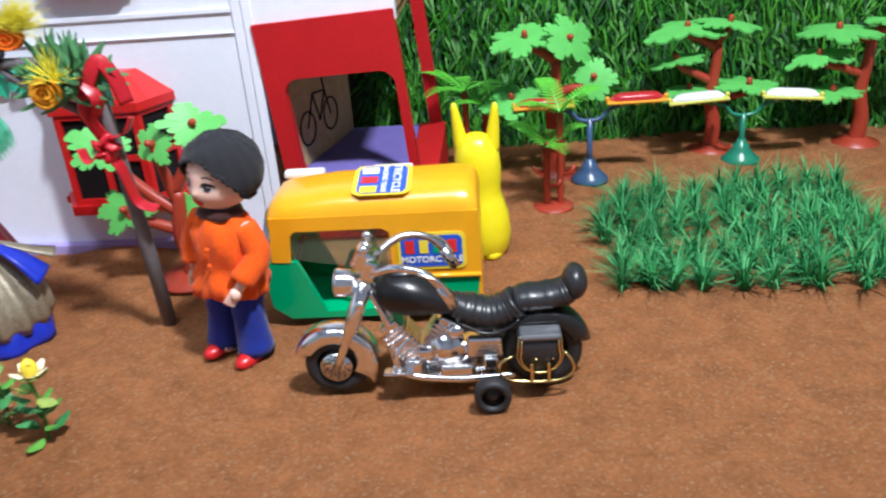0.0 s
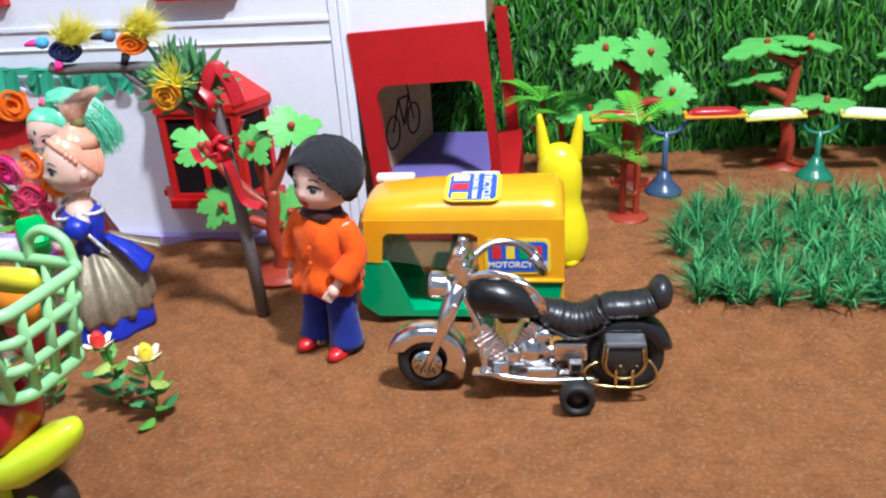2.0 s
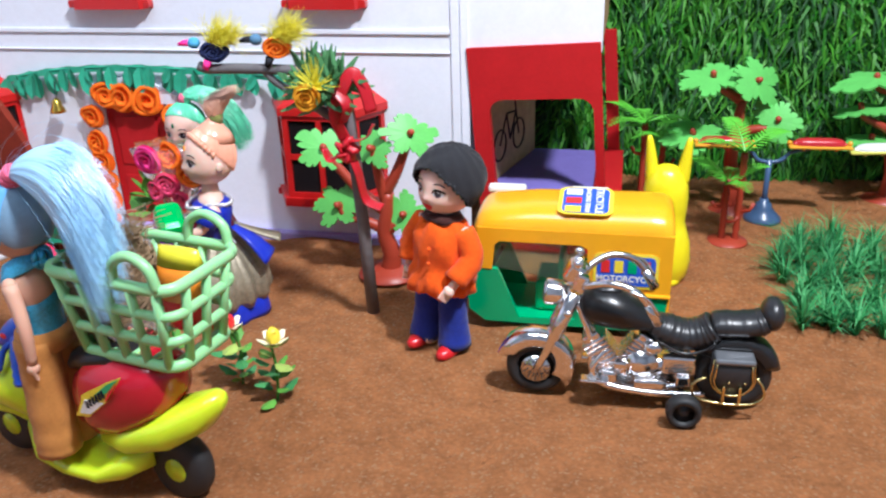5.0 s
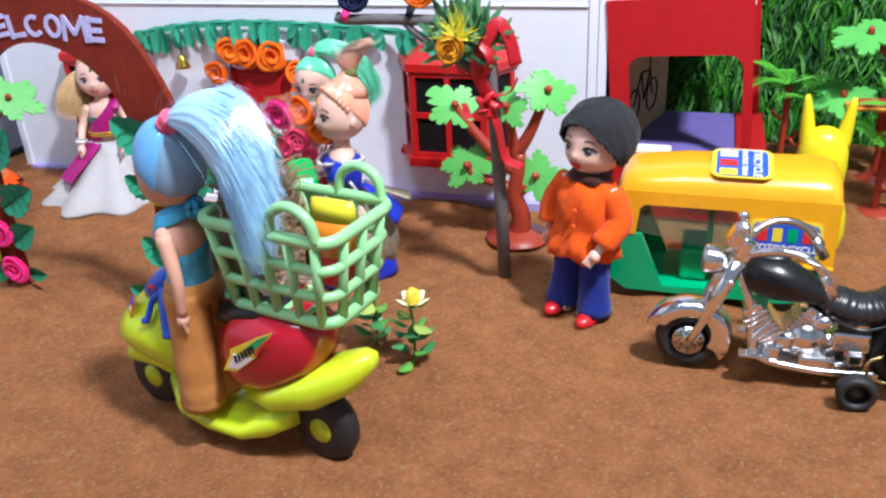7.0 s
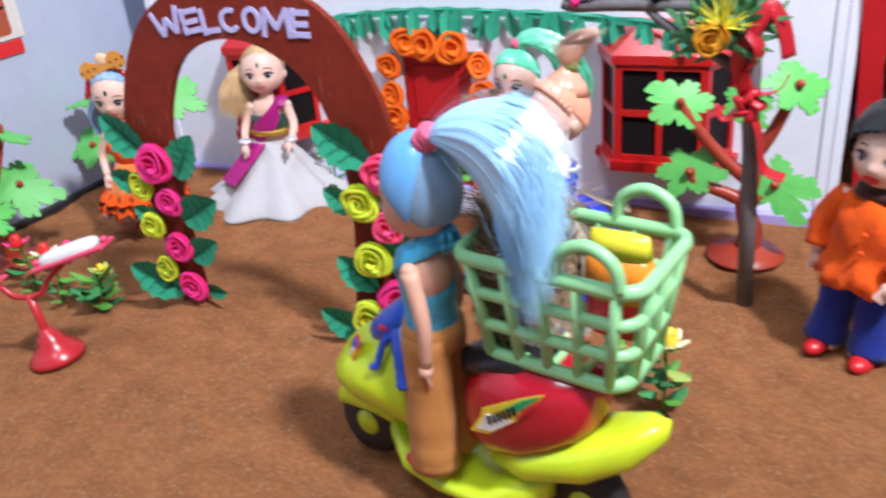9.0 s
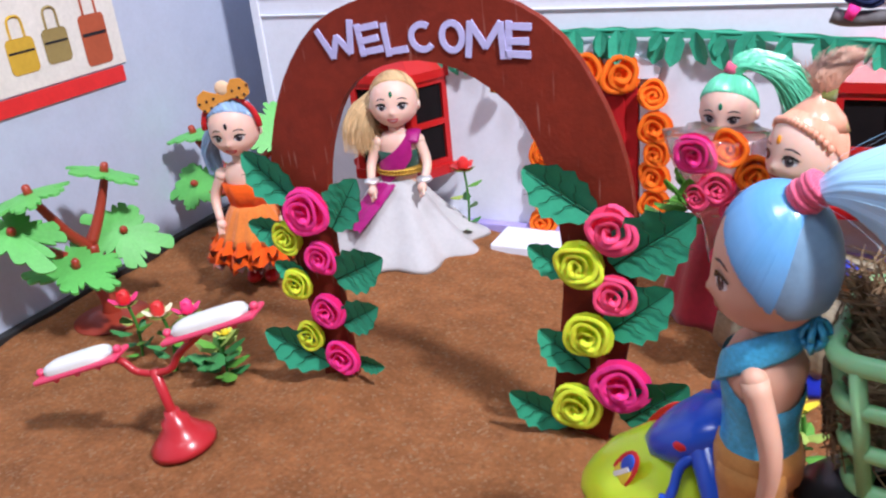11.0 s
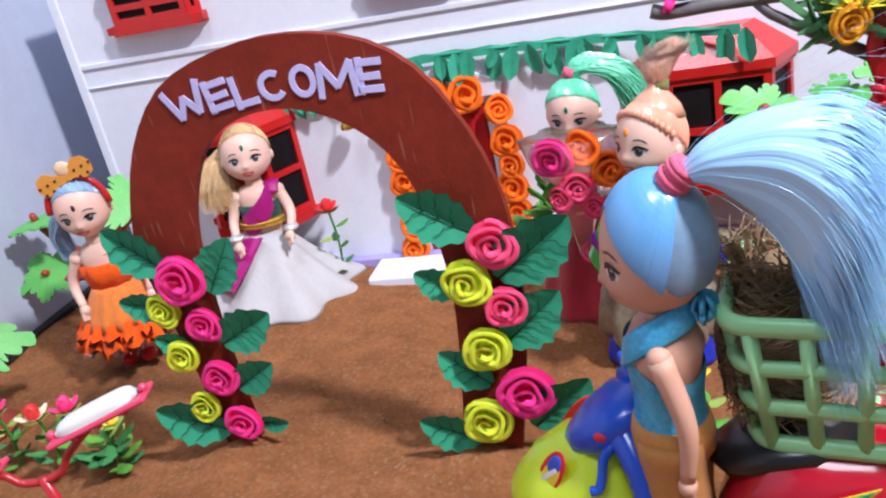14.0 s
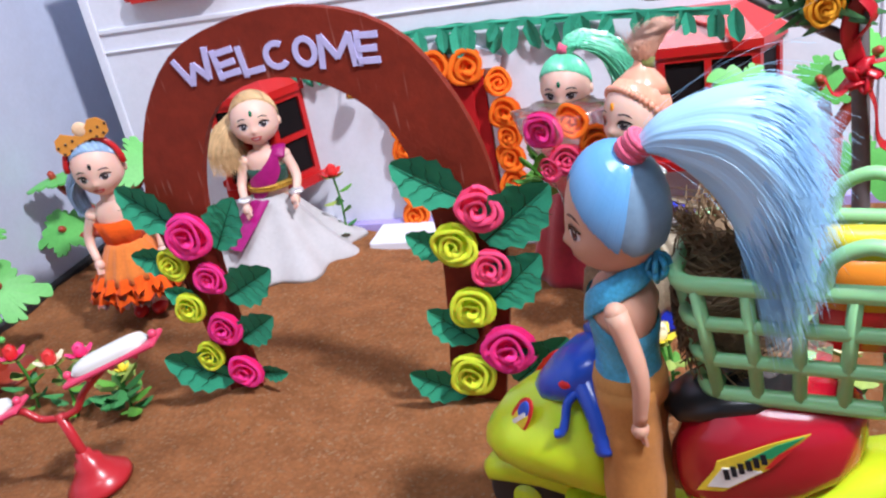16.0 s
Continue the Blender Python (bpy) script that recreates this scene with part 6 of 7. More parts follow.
# this doll's head is longer than the others'
S.v = [(x, y, TALL(z)) for x, y, z in S.v]

TAIL = [[Vector(p) for p in row] for row in (
    ((-2.128, 2.560, 1.415), (-2.070, 2.548, 1.475), (-1.965, 2.527, 1.528), (-1.830, 2.500, 1.552), (-1.735, 2.480, 1.500)),
    ((-2.122, 2.558, 1.402), (-2.050, 2.543, 1.430), (-1.921, 2.518, 1.415), (-1.817, 2.499, 1.300), (-1.745, 2.484, 1.115)),
    ((-2.126, 2.559, 1.385), (-2.048, 2.543, 1.358), (-1.957, 2.525, 1.260), (-1.887, 2.512, 1.095), (-1.840, 2.503, 0.905)))]


def tail_line(u, v, seg=5):
    """A line of the tail: u from its upper edge (0) to its lower one (1), v across its thickness."""
    w = ((1 - u) * (1 - 2 * u), 4 * u * (1 - u), u * (2 * u - 1))
    pts = [sum((TAIL[r][i] * w[r] for r in range(3)), Vector()) + Vector((0, v * (0.028, 0.070, 0.100, 0.105, 0.090)[i], 0)) for i in range(5)]
    return curve(pts, seg)


# dense inner locks, then loose hair over them
for side in (-1, 1):
    rows = []
    for u in range(241):
        t = u / 240
        wob = 0.03 * math.sin(u * 0.105) * math.sin(u * 0.041) + 0.002 * math.sin(u * 0.61 + side) + rn.gauss(0, 0.0006)
        rows.append(tail_line(0.02 + 0.96 * t, side * (math.sqrt(max(0.0, 1 - (2 * t - 1) ** 2)) * 0.92 + wob), 6))
    n, ends = 26, []
    for row in rows:
        tip, line = rn.uniform(0.0, 0.15), []
        for i in range(n):
            far = (len(row) - 1.001) * (0.70 * i / (n - 1) + tip * max(0.0, (i - n + 4) / 3))
            k, f = int(far), far % 1
            line.append(row[k].lerp(row[k + 1], f))
        ends.append(line)
    S.add([inv @ p for line in ends for p in line], [(a * n + i, a * n + i + 1, (a + 1) * n + i + 1, (a + 1) * n + i) for a in range(240) for i in range(n - 1)], 9, True)
for k in range(3600):
    u = rn.uniform(0.01, 0.99)
    v = rn.choice((-1, 1)) * rn.uniform(0.3, 0.96) * math.sqrt(max(0.0, 1 - (2 * u - 1) ** 2))
    line = tail_line(u + rn.gauss(0, 0.006), v)
    cut = rn.uniform(0.80, 1.0) if k % 3 else 1.0
    line = line[:max(6, int(len(line) * cut))]
    start = 0 if k % 240 == 0 else rn.randint(13, 16)
    drop, sway = rn.gauss(-0.004, 0.018), rn.gauss(0, 0.012)
    line = [p + Vector((sway, sway * 0.5, drop)) * (i / 20) ** 2.2 for i, p in enumerate(line)]
    line.append(line[-1] + (line[-1] - line[-2]).normalized() * rn.uniform(0.01, 0.07) + Vector((0, 0, rn.gauss(-0.004, 0.008))))
    line = line[min(start, len(line) - 4):]
    tube(S, [inv @ p for p in line], [0.0008 * (1 - 0.7 * i / (len(line) - 1)) for i in range(len(line))], 9, 3, None, 1.0, False)
for k in range(22):
    line = tail_line(rn.uniform(-0.22, 1.0), rn.uniform(-1.6, 1.6))
    tube(S, [inv @ p for p in line], 0.0004, 9, 3, None, 1.0, False)
for k in range(5):
    c = KNOT + Vector((0.0085 * k, -0.002 * k, 0.0085 * k))
    ring = [c + (Vector((0.7, 0, -0.7)) * math.cos(q * 0.524) + Vector((0.16, 0.98, 0.1)) * math.sin(q * 0.524)) * (0.034 + 0.003 * math.sin(k * 2.3)) for q in range(13)]
    tube(S, [inv @ p for p in ring], 0.0085, 4, 8)
tube(S, [inv @ (KNOT - Vector((0.006, 0, 0.010))), inv @ (KNOT + Vector((0.040, -0.01, 0.040)))], [0.034, 0.032], 4, 14)
# halter top: its upper edge dips beside the arm and at the back, and one strap runs up to the nape
n, rows, vs = 40, 9, []
for i in range(rows):
    t = i / (rows - 1)
    for j in range(n):
        a = 2 * math.pi * j / n
        top = 0.635 - 0.05 * math.cos(a - 0.5) + 0.035 * max(0.0, -math.sin(a))
        z = 0.405 + (top - 0.405) * t
        r = 0.106 + 0.010 * max(0.0, 1 - t * 4) + 0.020 * max(0.0, (z - 0.52) / 0.16) + 0.0015 * math.sin(9 * a + 5 * t) - (0.008 if i == rows - 1 else 0)
        vs.append((r * math.cos(a), r * 0.93 * math.sin(a), z))
S.add(vs, [(i * n + j, i * n + (j + 1) % n, (i + 1) * n + (j + 1) % n, (i + 1) * n + j) for i in range(rows - 1) for j in range(n)], 5, True)
vs, line = [], curve([(-0.01, -0.112, 0.625), (0.055, -0.098, 0.675), (0.092, -0.050, 0.725), (0.090, 0.010, 0.760), (0.062, 0.064, 0.785), (0.010, 0.090, 0.800)], 5)
for i, p in enumerate(line):
    way = (line[min(i + 1, len(line) - 1)] - line[max(i - 1, 0)]).normalized()
    out = Vector((p.x, p.y, 0.03)).normalized()
    up = way.cross(out).normalized()
    for j in range(10):
        a = 2 * math.pi * j / 10
        vs.append(p + up * math.cos(a) * 0.040 + out * math.sin(a) * 0.008)
S.add(vs, [(i * 10 + j, i * 10 + (j + 1) % 10, (i + 1) * 10 + (j + 1) % 10, (i + 1) * 10 + j) for i in range(len(line) - 1) for j in range(10)], 5, True)
for k in range(3):
    ring = [Vector((0.012 + 0.045 * math.cos(q * 0.524) * math.cos(k - 1), 0.112 + 0.030 * math.cos(q * 0.524) * math.sin(k - 1), 0.795 + 0.038 * math.sin(q * 0.524))) for q in range(13)]
    tube(S, ring, 0.017, 5, 8, None, 0.5)
lathe(S, [(0.132, 0.34), (0.134, 0.40), (0.122, 0.44)], 6, 24, None, 6, 0.02, 0.90)
for sx in (-1, 1):
    tube(S, curve([(sx * 0.055, 0.0, 0.40), (sx * 0.062, 0.0, 0.20), (sx * 0.07, 0.0, -0.05), (sx * 0.075, 0.0, -0.20)], 5), [0.095 + 0.003 * math.sin(i * 1.7) + 0.008 * (i / 15) for i in range(16)], 6, 16)
    ball(S, (sx * 0.072, -0.05, -0.222), (0.05, 0.10, 0.032), 7, 12, 8)
doll(S, [TAN_SKIN, *FACE, SKY, TIE_PINK, TURQUOISE, TAN_CLOTH, SHOE_RED, SPARSE, LIT_TAIL_HAIR], "sky-blue-haired doll with ponytail standing on the toy scooter", MR)


# ---- toy motorcycle ----
BRASS = mat("pale_brass", (0.70, 0.58, 0.26), 0.25, 1.0, vary=0.05)

def ring_wheel(parent, x, y, z, r, w, name, disc=0.0):
    wheel = part(name, lathe(Shape(), [(r * 0.62, -w / 2), (r * 0.86, -w / 2), (r * 0.97, -w * 0.36), (r, 0), (r * 0.97, w * 0.36), (r * 0.86, w / 2), (r * 0.62, w / 2), (r * 0.60, 0), (r * 0.62, -w / 2)], 0, 36), RUBBER, parent, "black tyre", at(x, y, z, 0, 90))
    S = Shape()
    lathe(S, [(0.0, -w * 0.30), (r * 0.22, -w * 0.34), (r * 0.26, -w * 0.20), (r * 0.56, -w * 0.26), (r * 0.605, 0), (r * 0.56, w * 0.26), (r * 0.26, w * 0.20), (r * 0.22, w * 0.34), (0, w * 0.30)], 0, 24)
    part("rim", S, BLACK, wheel)
    if disc:
        for e in (-1, 1):
            d = part("brake_disc", lathe(Shape(), [(disc, 0), (disc, 0.010), (disc * 0.3, 0.012), (disc * 0.25, 0.022), (0, 0.024)], 0, 28), CHROME, wheel, "perforated chrome disc", at(0, 0, e * w * 0.52, 0, 0 if e > 0 else 180))
            S = Shape()
            for k in range(20):
                q = disc * (0.82 if k % 2 else 0.58)
                lathe(S, [(disc * 0.055, 0.010), (disc * 0.055, 0.0135), (0, 0.0136)], 0, 8, at(q * math.cos(k * 0.314), q * math.sin(k * 0.314), 0))
            part("perforation", S, BLACK, d)
    return wheel


moto = thing("toy_motorcycle", "chrome and black toy cruiser motorcycle with saddlebags", "toy motorcycle", at(0.165, 3.62, 0.0, 1.5) @ Matrix.Scale(0.96, 4))
ring_wheel(moto, -0.485, 0.0, 0.155, 0.155, 0.105, "front_wheel", 0.075)
ring_wheel(moto, 0.475, 0.0, 0.185, 0.185, 0.12, "rear_wheel")


def mudguard(cx, cz, r, a0, a1, half, deep, m, name):
    """A flared mudguard: a bent sheet with side skirts; deep(t) is how far they hang."""
    rows, vs, n = 27, [], 11
    for i in range(rows):
        t = i / (rows - 1)
        a = radians(a0 + (a1 - a0) * t)
        end = min(1.0, 6 * t + 0.35, 6 * (1 - t) + 0.35)
        for lay in (0.0, -0.008):
            for j in range(n):
                e = -1 + 2 * j / (n - 1)
                y = half * end * math.copysign(min(1.0, abs(e) * 1.7), e)
                fall = 0.020 * min(1.0, abs(e) * 1.7) ** 3 + deep(t) * max(0.0, (abs(e) - 0.59) / 0.41)
                q = r - fall + lay
                vs.append((cx + q * math.cos(a), y * (1 + lay * 3), cz + q * math.sin(a)))
    m2 = 2 * n
    fs = [(i * m2 + j, i * m2 + j + 1, (i + 1) * m2 + j + 1, (i + 1) * m2 + j) for i in range(rows - 1) for j in range(n - 1)]
    fs += [(i * m2 + n + j + 1, i * m2 + n + j, (i + 1) * m2 + n + j, (i + 1) * m2 + n + j + 1) for i in range(rows - 1) for j in range(n - 1)]
    fs += [(i * m2 + j, (i + 1) * m2 + j, (i + 1) * m2 + n + j, i * m2 + n + j) for i in range(rows - 1) for j in (0, n - 1)]
    part(name, Shape().add(vs, fs, 0, True), m, moto)


mudguard(-0.485, 0.155, 0.205, 168, -38, 0.068, lambda t: 0.050 + 0.055 * max(0.0, t - 0.55) / 0.45, CHROME, "front_fender")
mudguard(0.475, 0.185, 0.225, 150, 8, 0.075, lambda t: 0.05, BLACK, "rear_fender")
for sy in (-1, 1):
    part("fork", tube(Shape(), [(-0.485, sy * 0.082, 0.155), (-0.44, sy * 0.082, 0.255), (-0.405, sy * 0.078, 0.34), (-0.395, sy * 0.076, 0.36), (-0.30, sy * 0.07, 0.60)], [0.020, 0.022, 0.024, 0.036, 0.034], 0, 12), CHROME, moto, "chrome fork leg")
    hoop = curve([(-0.275, sy * 0.06, 0.62), (-0.235, sy * 0.115, 0.665), (-0.14, sy * 0.165, 0.705), (-0.03, sy * 0.185, 0.685), (0.04, sy * 0.19, 0.615), (0.085, sy * 0.19, 0.535)], 6)
    bar = part("handlebar", tube(Shape(), hoop, 0.018, 0, 10), CHROME, moto)
    part("grip", tube(Shape(), [(0.035, sy * 0.19, 0.62), (0.09, sy * 0.19, 0.525)], [0.023, 0.026], 0, 10), CHROME, bar)
    part("lever", tube(Shape(), curve([(-0.05, sy * 0.205, 0.69), (0.03, sy * 0.215, 0.66), (0.085, sy * 0.215, 0.58)], 4), 0.008, 0, 6), CHROME, bar)
    part("mirror", ball(Shape(), (-0.29, sy * 0.075, 0.755), (0.026, 0.02, 0.024), 0, 10, 8), CHROME, bar)
    part("fork_clamp", box(Shape(), (-0.03, -0.03, -0.045), (0.03, 0.03, 0.045), 0, 0.01, at(-0.275, sy * 0.065, 0.655, 0, 0, 24)), CHROME, moto)
part("gauge_housing", box(Shape(), (-0.045, -0.055, -0.05), (0.045, 0.055, 0.045), 0, 0.015, at(-0.305, 0, 0.685, 0, 0, 30)), CHROME, moto)
part("gauge_post", tube(Shape(), [(-0.30, 0, 0.70), (-0.285, 0, 0.76)], [0.03, 0.022], 0, 10), CHROME, moto)
lamp = part("headlight", lathe(Shape(), [(0.0, -0.10), (0.05, -0.09), (0.072, -0.03), (0.078, 0.04), (0.074, 0.055), (0.0, 0.056)], 0, 20), CHROME, moto, "", at(-0.40, 0, 0.565, 0, 0, -84) @ Matrix.Scale(0.86, 4))
part("lens", lathe(Shape(), [(0.066, 0.057), (0.05, 0.066), (0.0, 0.070)], 0, 18), mat("smoky_lens", (0.16, 0.17, 0.19), 0.15), lamp)
for sy in (-1, 1):
    part("indicator", ball(Shape(), (-0.33, sy * 0.10, 0.50), (0.024, 0.02, 0.02), 0, 10, 8), CHROME, moto)
S = Shape()
loft_rings = [(-0.275, 0.51, 0.03, 0.03), (-0.255, 0.51, 0.075, 0.07), (-0.20, 0.508, 0.105, 0.096), (-0.13, 0.502, 0.118, 0.104), (-0.06, 0.488, 0.112, 0.094), (0.0, 0.468, 0.092, 0.074), (0.07, 0.438, 0.068, 0.052), (0.12, 0.418, 0.03, 0.03)]
vs = [(x, w * math.cos(j * 0.2618), z + h * math.sin(j * 0.2618)) for x, z, w, h in loft_rings for j in range(24)]
S.add(vs, [(i * 24 + j, i * 24 + (j + 1) % 24, (i + 1) * 24 + (j + 1) % 24, (i + 1) * 24 + j) for i in range(len(loft_rings) - 1) for j in range(24)] + [tuple(range(24))[::-1], tuple(range(len(vs) - 24, len(vs)))], 0, True)
part("fuel_tank", S, BLACK, moto, "glossy black fuel tank")
part("tank_console", ball(Shape(), (-0.15, 0, 0.595), (0.075, 0.045, 0.028), 0, 18, 10), BLACK, moto)
SADDLE = mat("black_saddle", (0.020, 0.020, 0.022), 0.34, bump=0.1, bump_scale=500)
seat = curve([(0.07, 0, 0.445), (0.13, 0, 0.405), (0.23, 0, 0.375), (0.32, 0, 0.395), (0.37, 0, 0.430)], 8)
part("seat", tube(Shape(), seat, [0.058 + 0.038 * min(1, k / 9) + 0.0045 * math.sin(k * 2.1) for k in range(len(seat))], 0, 18, None, 0.78), SADDLE, moto, "ribbed black saddle")
seat = curve([(0.36, 0, 0.435), (0.40, 0, 0.445), (0.48, 0, 0.448), (0.56, 0, 0.462), (0.60, 0, 0.48)], 6)
part("pillion_seat", tube(Shape(), seat, [0.075 + 0.012 * min(1, k / 4) + (0.006 if k % 6 == 2 else 0) for k in range(len(seat))], 0, 18, None, 0.70), SADDLE, moto)
part("backrest", ball(Shape(), (0.625, 0, 0.515), (0.058, 0.095, 0.082), 0, 20, 14), SADDLE, moto)
part("seat_edge", tube(Shape(), curve([(0.10, -0.093, 0.375), (0.22, -0.105, 0.325), (0.32, -0.10, 0.345), (0.37, -0.095, 0.385)], 5), 0.008, 0, 6), BLACK, moto)
S = Shape()
box(S, (-0.18, -0.075, 0.11), (0.25, 0.075, 0.25), 0, 0.03)
lathe(S, [(0.085, -0.09), (0.085, 0.09)], 0, 20, at(0.035, 0, 0.22, 0, 90))
part("engine", S, CHROME, moto, "chrome engine block")
for lo, hi in (((0.13, -0.105, 0.20), (0.29, -0.06, 0.30)), ((0.20, -0.115, 0.14), (0.27, -0.09, 0.20)), ((-0.16, -0.105, 0.12), (-0.08, -0.06, 0.19)), ((0.0, -0.11, 0.10), (0.16, -0.075, 0.16)), ((-0.10, -0.10, 0.20), (-0.03, -0.06, 0.25))):
    part("engine_casing", box(Shape(), lo, hi, 0, 0.014), CHROME, moto)
part("air_cleaner", ball(Shape(), (0.085, -0.085, 0.335), (0.045, 0.03, 0.035), 0, 14, 10), CHROME, moto)
FIN = box(Shape(), (-0.055, -0.06, 0.0), (0.055, 0.06, 0.013), 0, 0.004).mesh("fin", [CHROME])
for sx, lean in ((-0.095, -36), (-0.055, 32)):
    S = Shape()
    box(S, (-0.042, -0.05, 0.0), (0.042, 0.05, 0.20), 0, 0.01)
    cyl = part("cylinder", S, CHROME, moto, "finned chrome cylinder", at(sx, -0.012, 0.185, 0, 0, lean) @ Matrix.Scale(1.12, 4))
    for k in range(8):
        part("fin", FIN, [], cyl, "", at(0, 0, 0.022 * k))
for sy in (-1, 1):
    for k, (x, z, r) in enumerate(((-0.04, 0.19, 0.07), (0.11, 0.21, 0.062), (0.21, 0.25, 0.045))):
        part("engine_cover", lathe(Shape(), [(r, 0), (r * 0.95, 0.02), (r * 0.5, 0.03), (0, 0.032)], 0, 18), CHROME, moto, "", at(x, sy * 0.082, z, 0, 90 * sy))
    part("exhaust_pipe", tube(Shape(), curve([(-0.13, sy * 0.06, 0.30), (-0.20, sy * 0.085, 0.20), (-0.15, sy * 0.095, 0.12), (0.05, sy * 0.10, 0.09), (0.20, sy * 0.10, 0.09), (0.34, sy * 0.10, 0.10)], 5), [0.018] * 26, 0, 10), CHROME, moto)
    part("frame_tube", tube(Shape(), curve([(-0.30, sy * 0.03, 0.55), (-0.22, sy * 0.055, 0.35), (-0.19, sy * 0.06, 0.13), (0.0, sy * 0.06, 0.09), (0.25, sy * 0.06, 0.12)], 5), 0.017, 0, 8), CHROME, moto)
    part("foot_board", box(Shape(), (-0.26, sy * 0.11 - 0.03, 0.14), (-0.12, sy * 0.11 + 0.03, 0.155), 0, 0.006), CHROME, moto)
    S = Shape()
    out = [(0.36, 0.335), (0.355, 0.26)] + [(0.455 + 0.105 * math.cos(radians(a)), 0.24 + 0.105 * math.sin(radians(a))) for a in range(180, 361, 15)] + [(0.555, 0.26), (0.55, 0.335)]
    n = len(out)
    S.add([(x, sy * 0.085, z) for x, z in out] + [(x, sy * 0.150, z) for x, z in out] + [(0.455 + (x - 0.455) * 0.88, sy * 0.172, 0.23 + (z - 0.23) * 0.9) for x, z in out], [(j, (j + 1) % n, (j + 1) % n + n, j + n) for j in range(n)] + [(j + n, (j + 1) % n + n, (j + 1) % n + 2 * n, j + 2 * n) for j in range(n)] + [tuple(range(2 * n, 3 * n))], 0, True)
    bag = part("saddlebag", S, SADDLE, moto, "black saddlebag with gold piping")
    for k in (0.97, 0.84):
        part("piping", tube(Shape(), curve([(0.455 + (x - 0.455) * k, sy * (0.158 if k > 0.9 else 0.176), 0.245 + (z - 0.245) * k) for x, z in out], 2), 0.005, 0, 6), BRASS, bag)
    for x in (0.415, 0.49):
        part("strap", box(Shape(), (x - 0.007, sy * 0.180 - 0.007, 0.115), (x + 0.007, sy * 0.180 + 0.007, 0.205), 0, 0.003), BRASS, bag)
        part("stud", ball(Shape(), (x + 0.02, sy * 0.178, 0.225), 0.006, 0, 8, 6), BRASS, bag)
    rack = [(0.335, sy * 0.15, 0.23), (0.28, sy * 0.165, 0.205), (0.272, sy * 0.168, 0.155), (0.32, sy * 0.17, 0.115), (0.44, sy * 0.17, 0.100), (0.55, sy * 0.17, 0.110), (0.60, sy * 0.168, 0.15), (0.595, sy * 0.16, 0.20), (0.565, sy * 0.15, 0.24)]
    part("guard_rail", tube(Shape(), curve(rack, 5), 0.007, 0, 7), BRASS, moto)
    part("bag_clasp", box(Shape(), (0.365, sy * 0.13 - 0.052, 0.318), (0.55, sy * 0.13 + 0.052, 0.346), 0, 0.012), mat("grey_satin", (0.22, 0.23, 0.25), 0.3, 0.6) if sy < 0 else CHROME, bag)
    ring_wheel(moto, 0.235, sy * 0.235, 0.085, 0.085, 0.075, "side_wheel")
part("side_axle", tube(Shape(), [(0.235, -0.23, 0.085), (0.235, 0.23, 0.085)], 0.015, 0, 8), BLACK, moto)
part("engine_trim", box(Shape(), (-0.20, -0.05, 0.32), (-0.15, 0.05, 0.42), 0, 0.01), TAXI_GREEN, moto)


# ---- toy three-wheeler ----
rick = thing("toy_auto_rickshaw", "toy three-wheeler with orange-yellow canopy and green body", "toy vehicle", at(-0.18, 4.40, 0.0, 0))
S = Shape()
seg, vs, fs = 26, [], []
hoops = [(-0.535, 0.190, 0.030), (-0.525, 0.208, 0.058), (-0.495, 0.222, 0.088), (-0.44, 0.23, 0.106), (-0.2, 0.232, 0.130), (0.40, 0.235, 0.140), (0.47, 0.233, 0.135), (0.508, 0.225, 0.118), (0.525, 0.21, 0.092), (0.53, 0.19, 0.06)]
for x, w, h in hoops:
    vs.append((x, -w, 0.56))
    for j in range(seg + 1):
        a = math.pi * (1 - j / seg)
        c, q = math.cos(a), math.sin(a)
        vs.append((x, w * math.copysign(abs(c) ** 0.68, c), 0.59 + h * 1.12 * q ** 0.85))
    vs.append((x, w, 0.56))
n = seg + 3
fs = [(i * n + j, i * n + j + 1, (i + 1) * n + j + 1, (i + 1) * n + j) for i in range(len(hoops) - 1) for j in range(n - 1)]
fs += [tuple(range(n))[::-1], tuple(range(len(vs) - n, len(vs)))]
S.add(vs, fs, 0, True)
canopy = part("canopy", S, TAXI_YELLOW, rick, "glossy orange-yellow canopy")
for sy in (-1, 1):
    S = Shape()
    slab(S, [(-0.51, 0.62), (-0.525, 0.38), (-0.43, 0.375), (-0.415, 0.52), (-0.39, 0.545), (0.045, 0.545), (0.085, 0.525), (0.085, 0.285), (0.11, 0.265), (0.52, 0.265), (0.527, 0.30), (0.527, 0.62)], 0.022, 0, at(0, sy * 0.224, 0))
    part("side_panel", S, TAXI_YELLOW, rick)
    part("rim_strip", tube(Shape(), [(0.05, sy * 0.236, 0.272), (0.53, sy * 0.236, 0.272)], 0.012, 0, 8), TAXI_YELLOW, rick)
    S = Shape()
    slab(S, [(-0.56, 0.12), (-0.47, 0.05), (0.30, 0.05), (0.50, 0.08), (0.52, 0.265), (0.05, 0.265), (0.035, 0.095), (-0.28, 0.085), (-0.40, 0.375), (-0.58, 0.38)], 0.03, 0, at(0, sy * 0.215, 0))
    part("lower_side", S, TAXI_GREEN, rick)
    part("rear_wheel", lathe(Shape(), [(0.03, -0.04), (0.08, -0.04), (0.09, 0), (0.08, 0.04), (0.03, 0.04)], 0, 20), RUBBER, rick, "", at(0.33, sy * 0.18, 0.085, 0, 90))
part("rear_panel", box(Shape(), (0.505, -0.216, 0.08), (0.53, 0.216, 0.545), 0, 0.008), TAXI_YELLOW, rick)
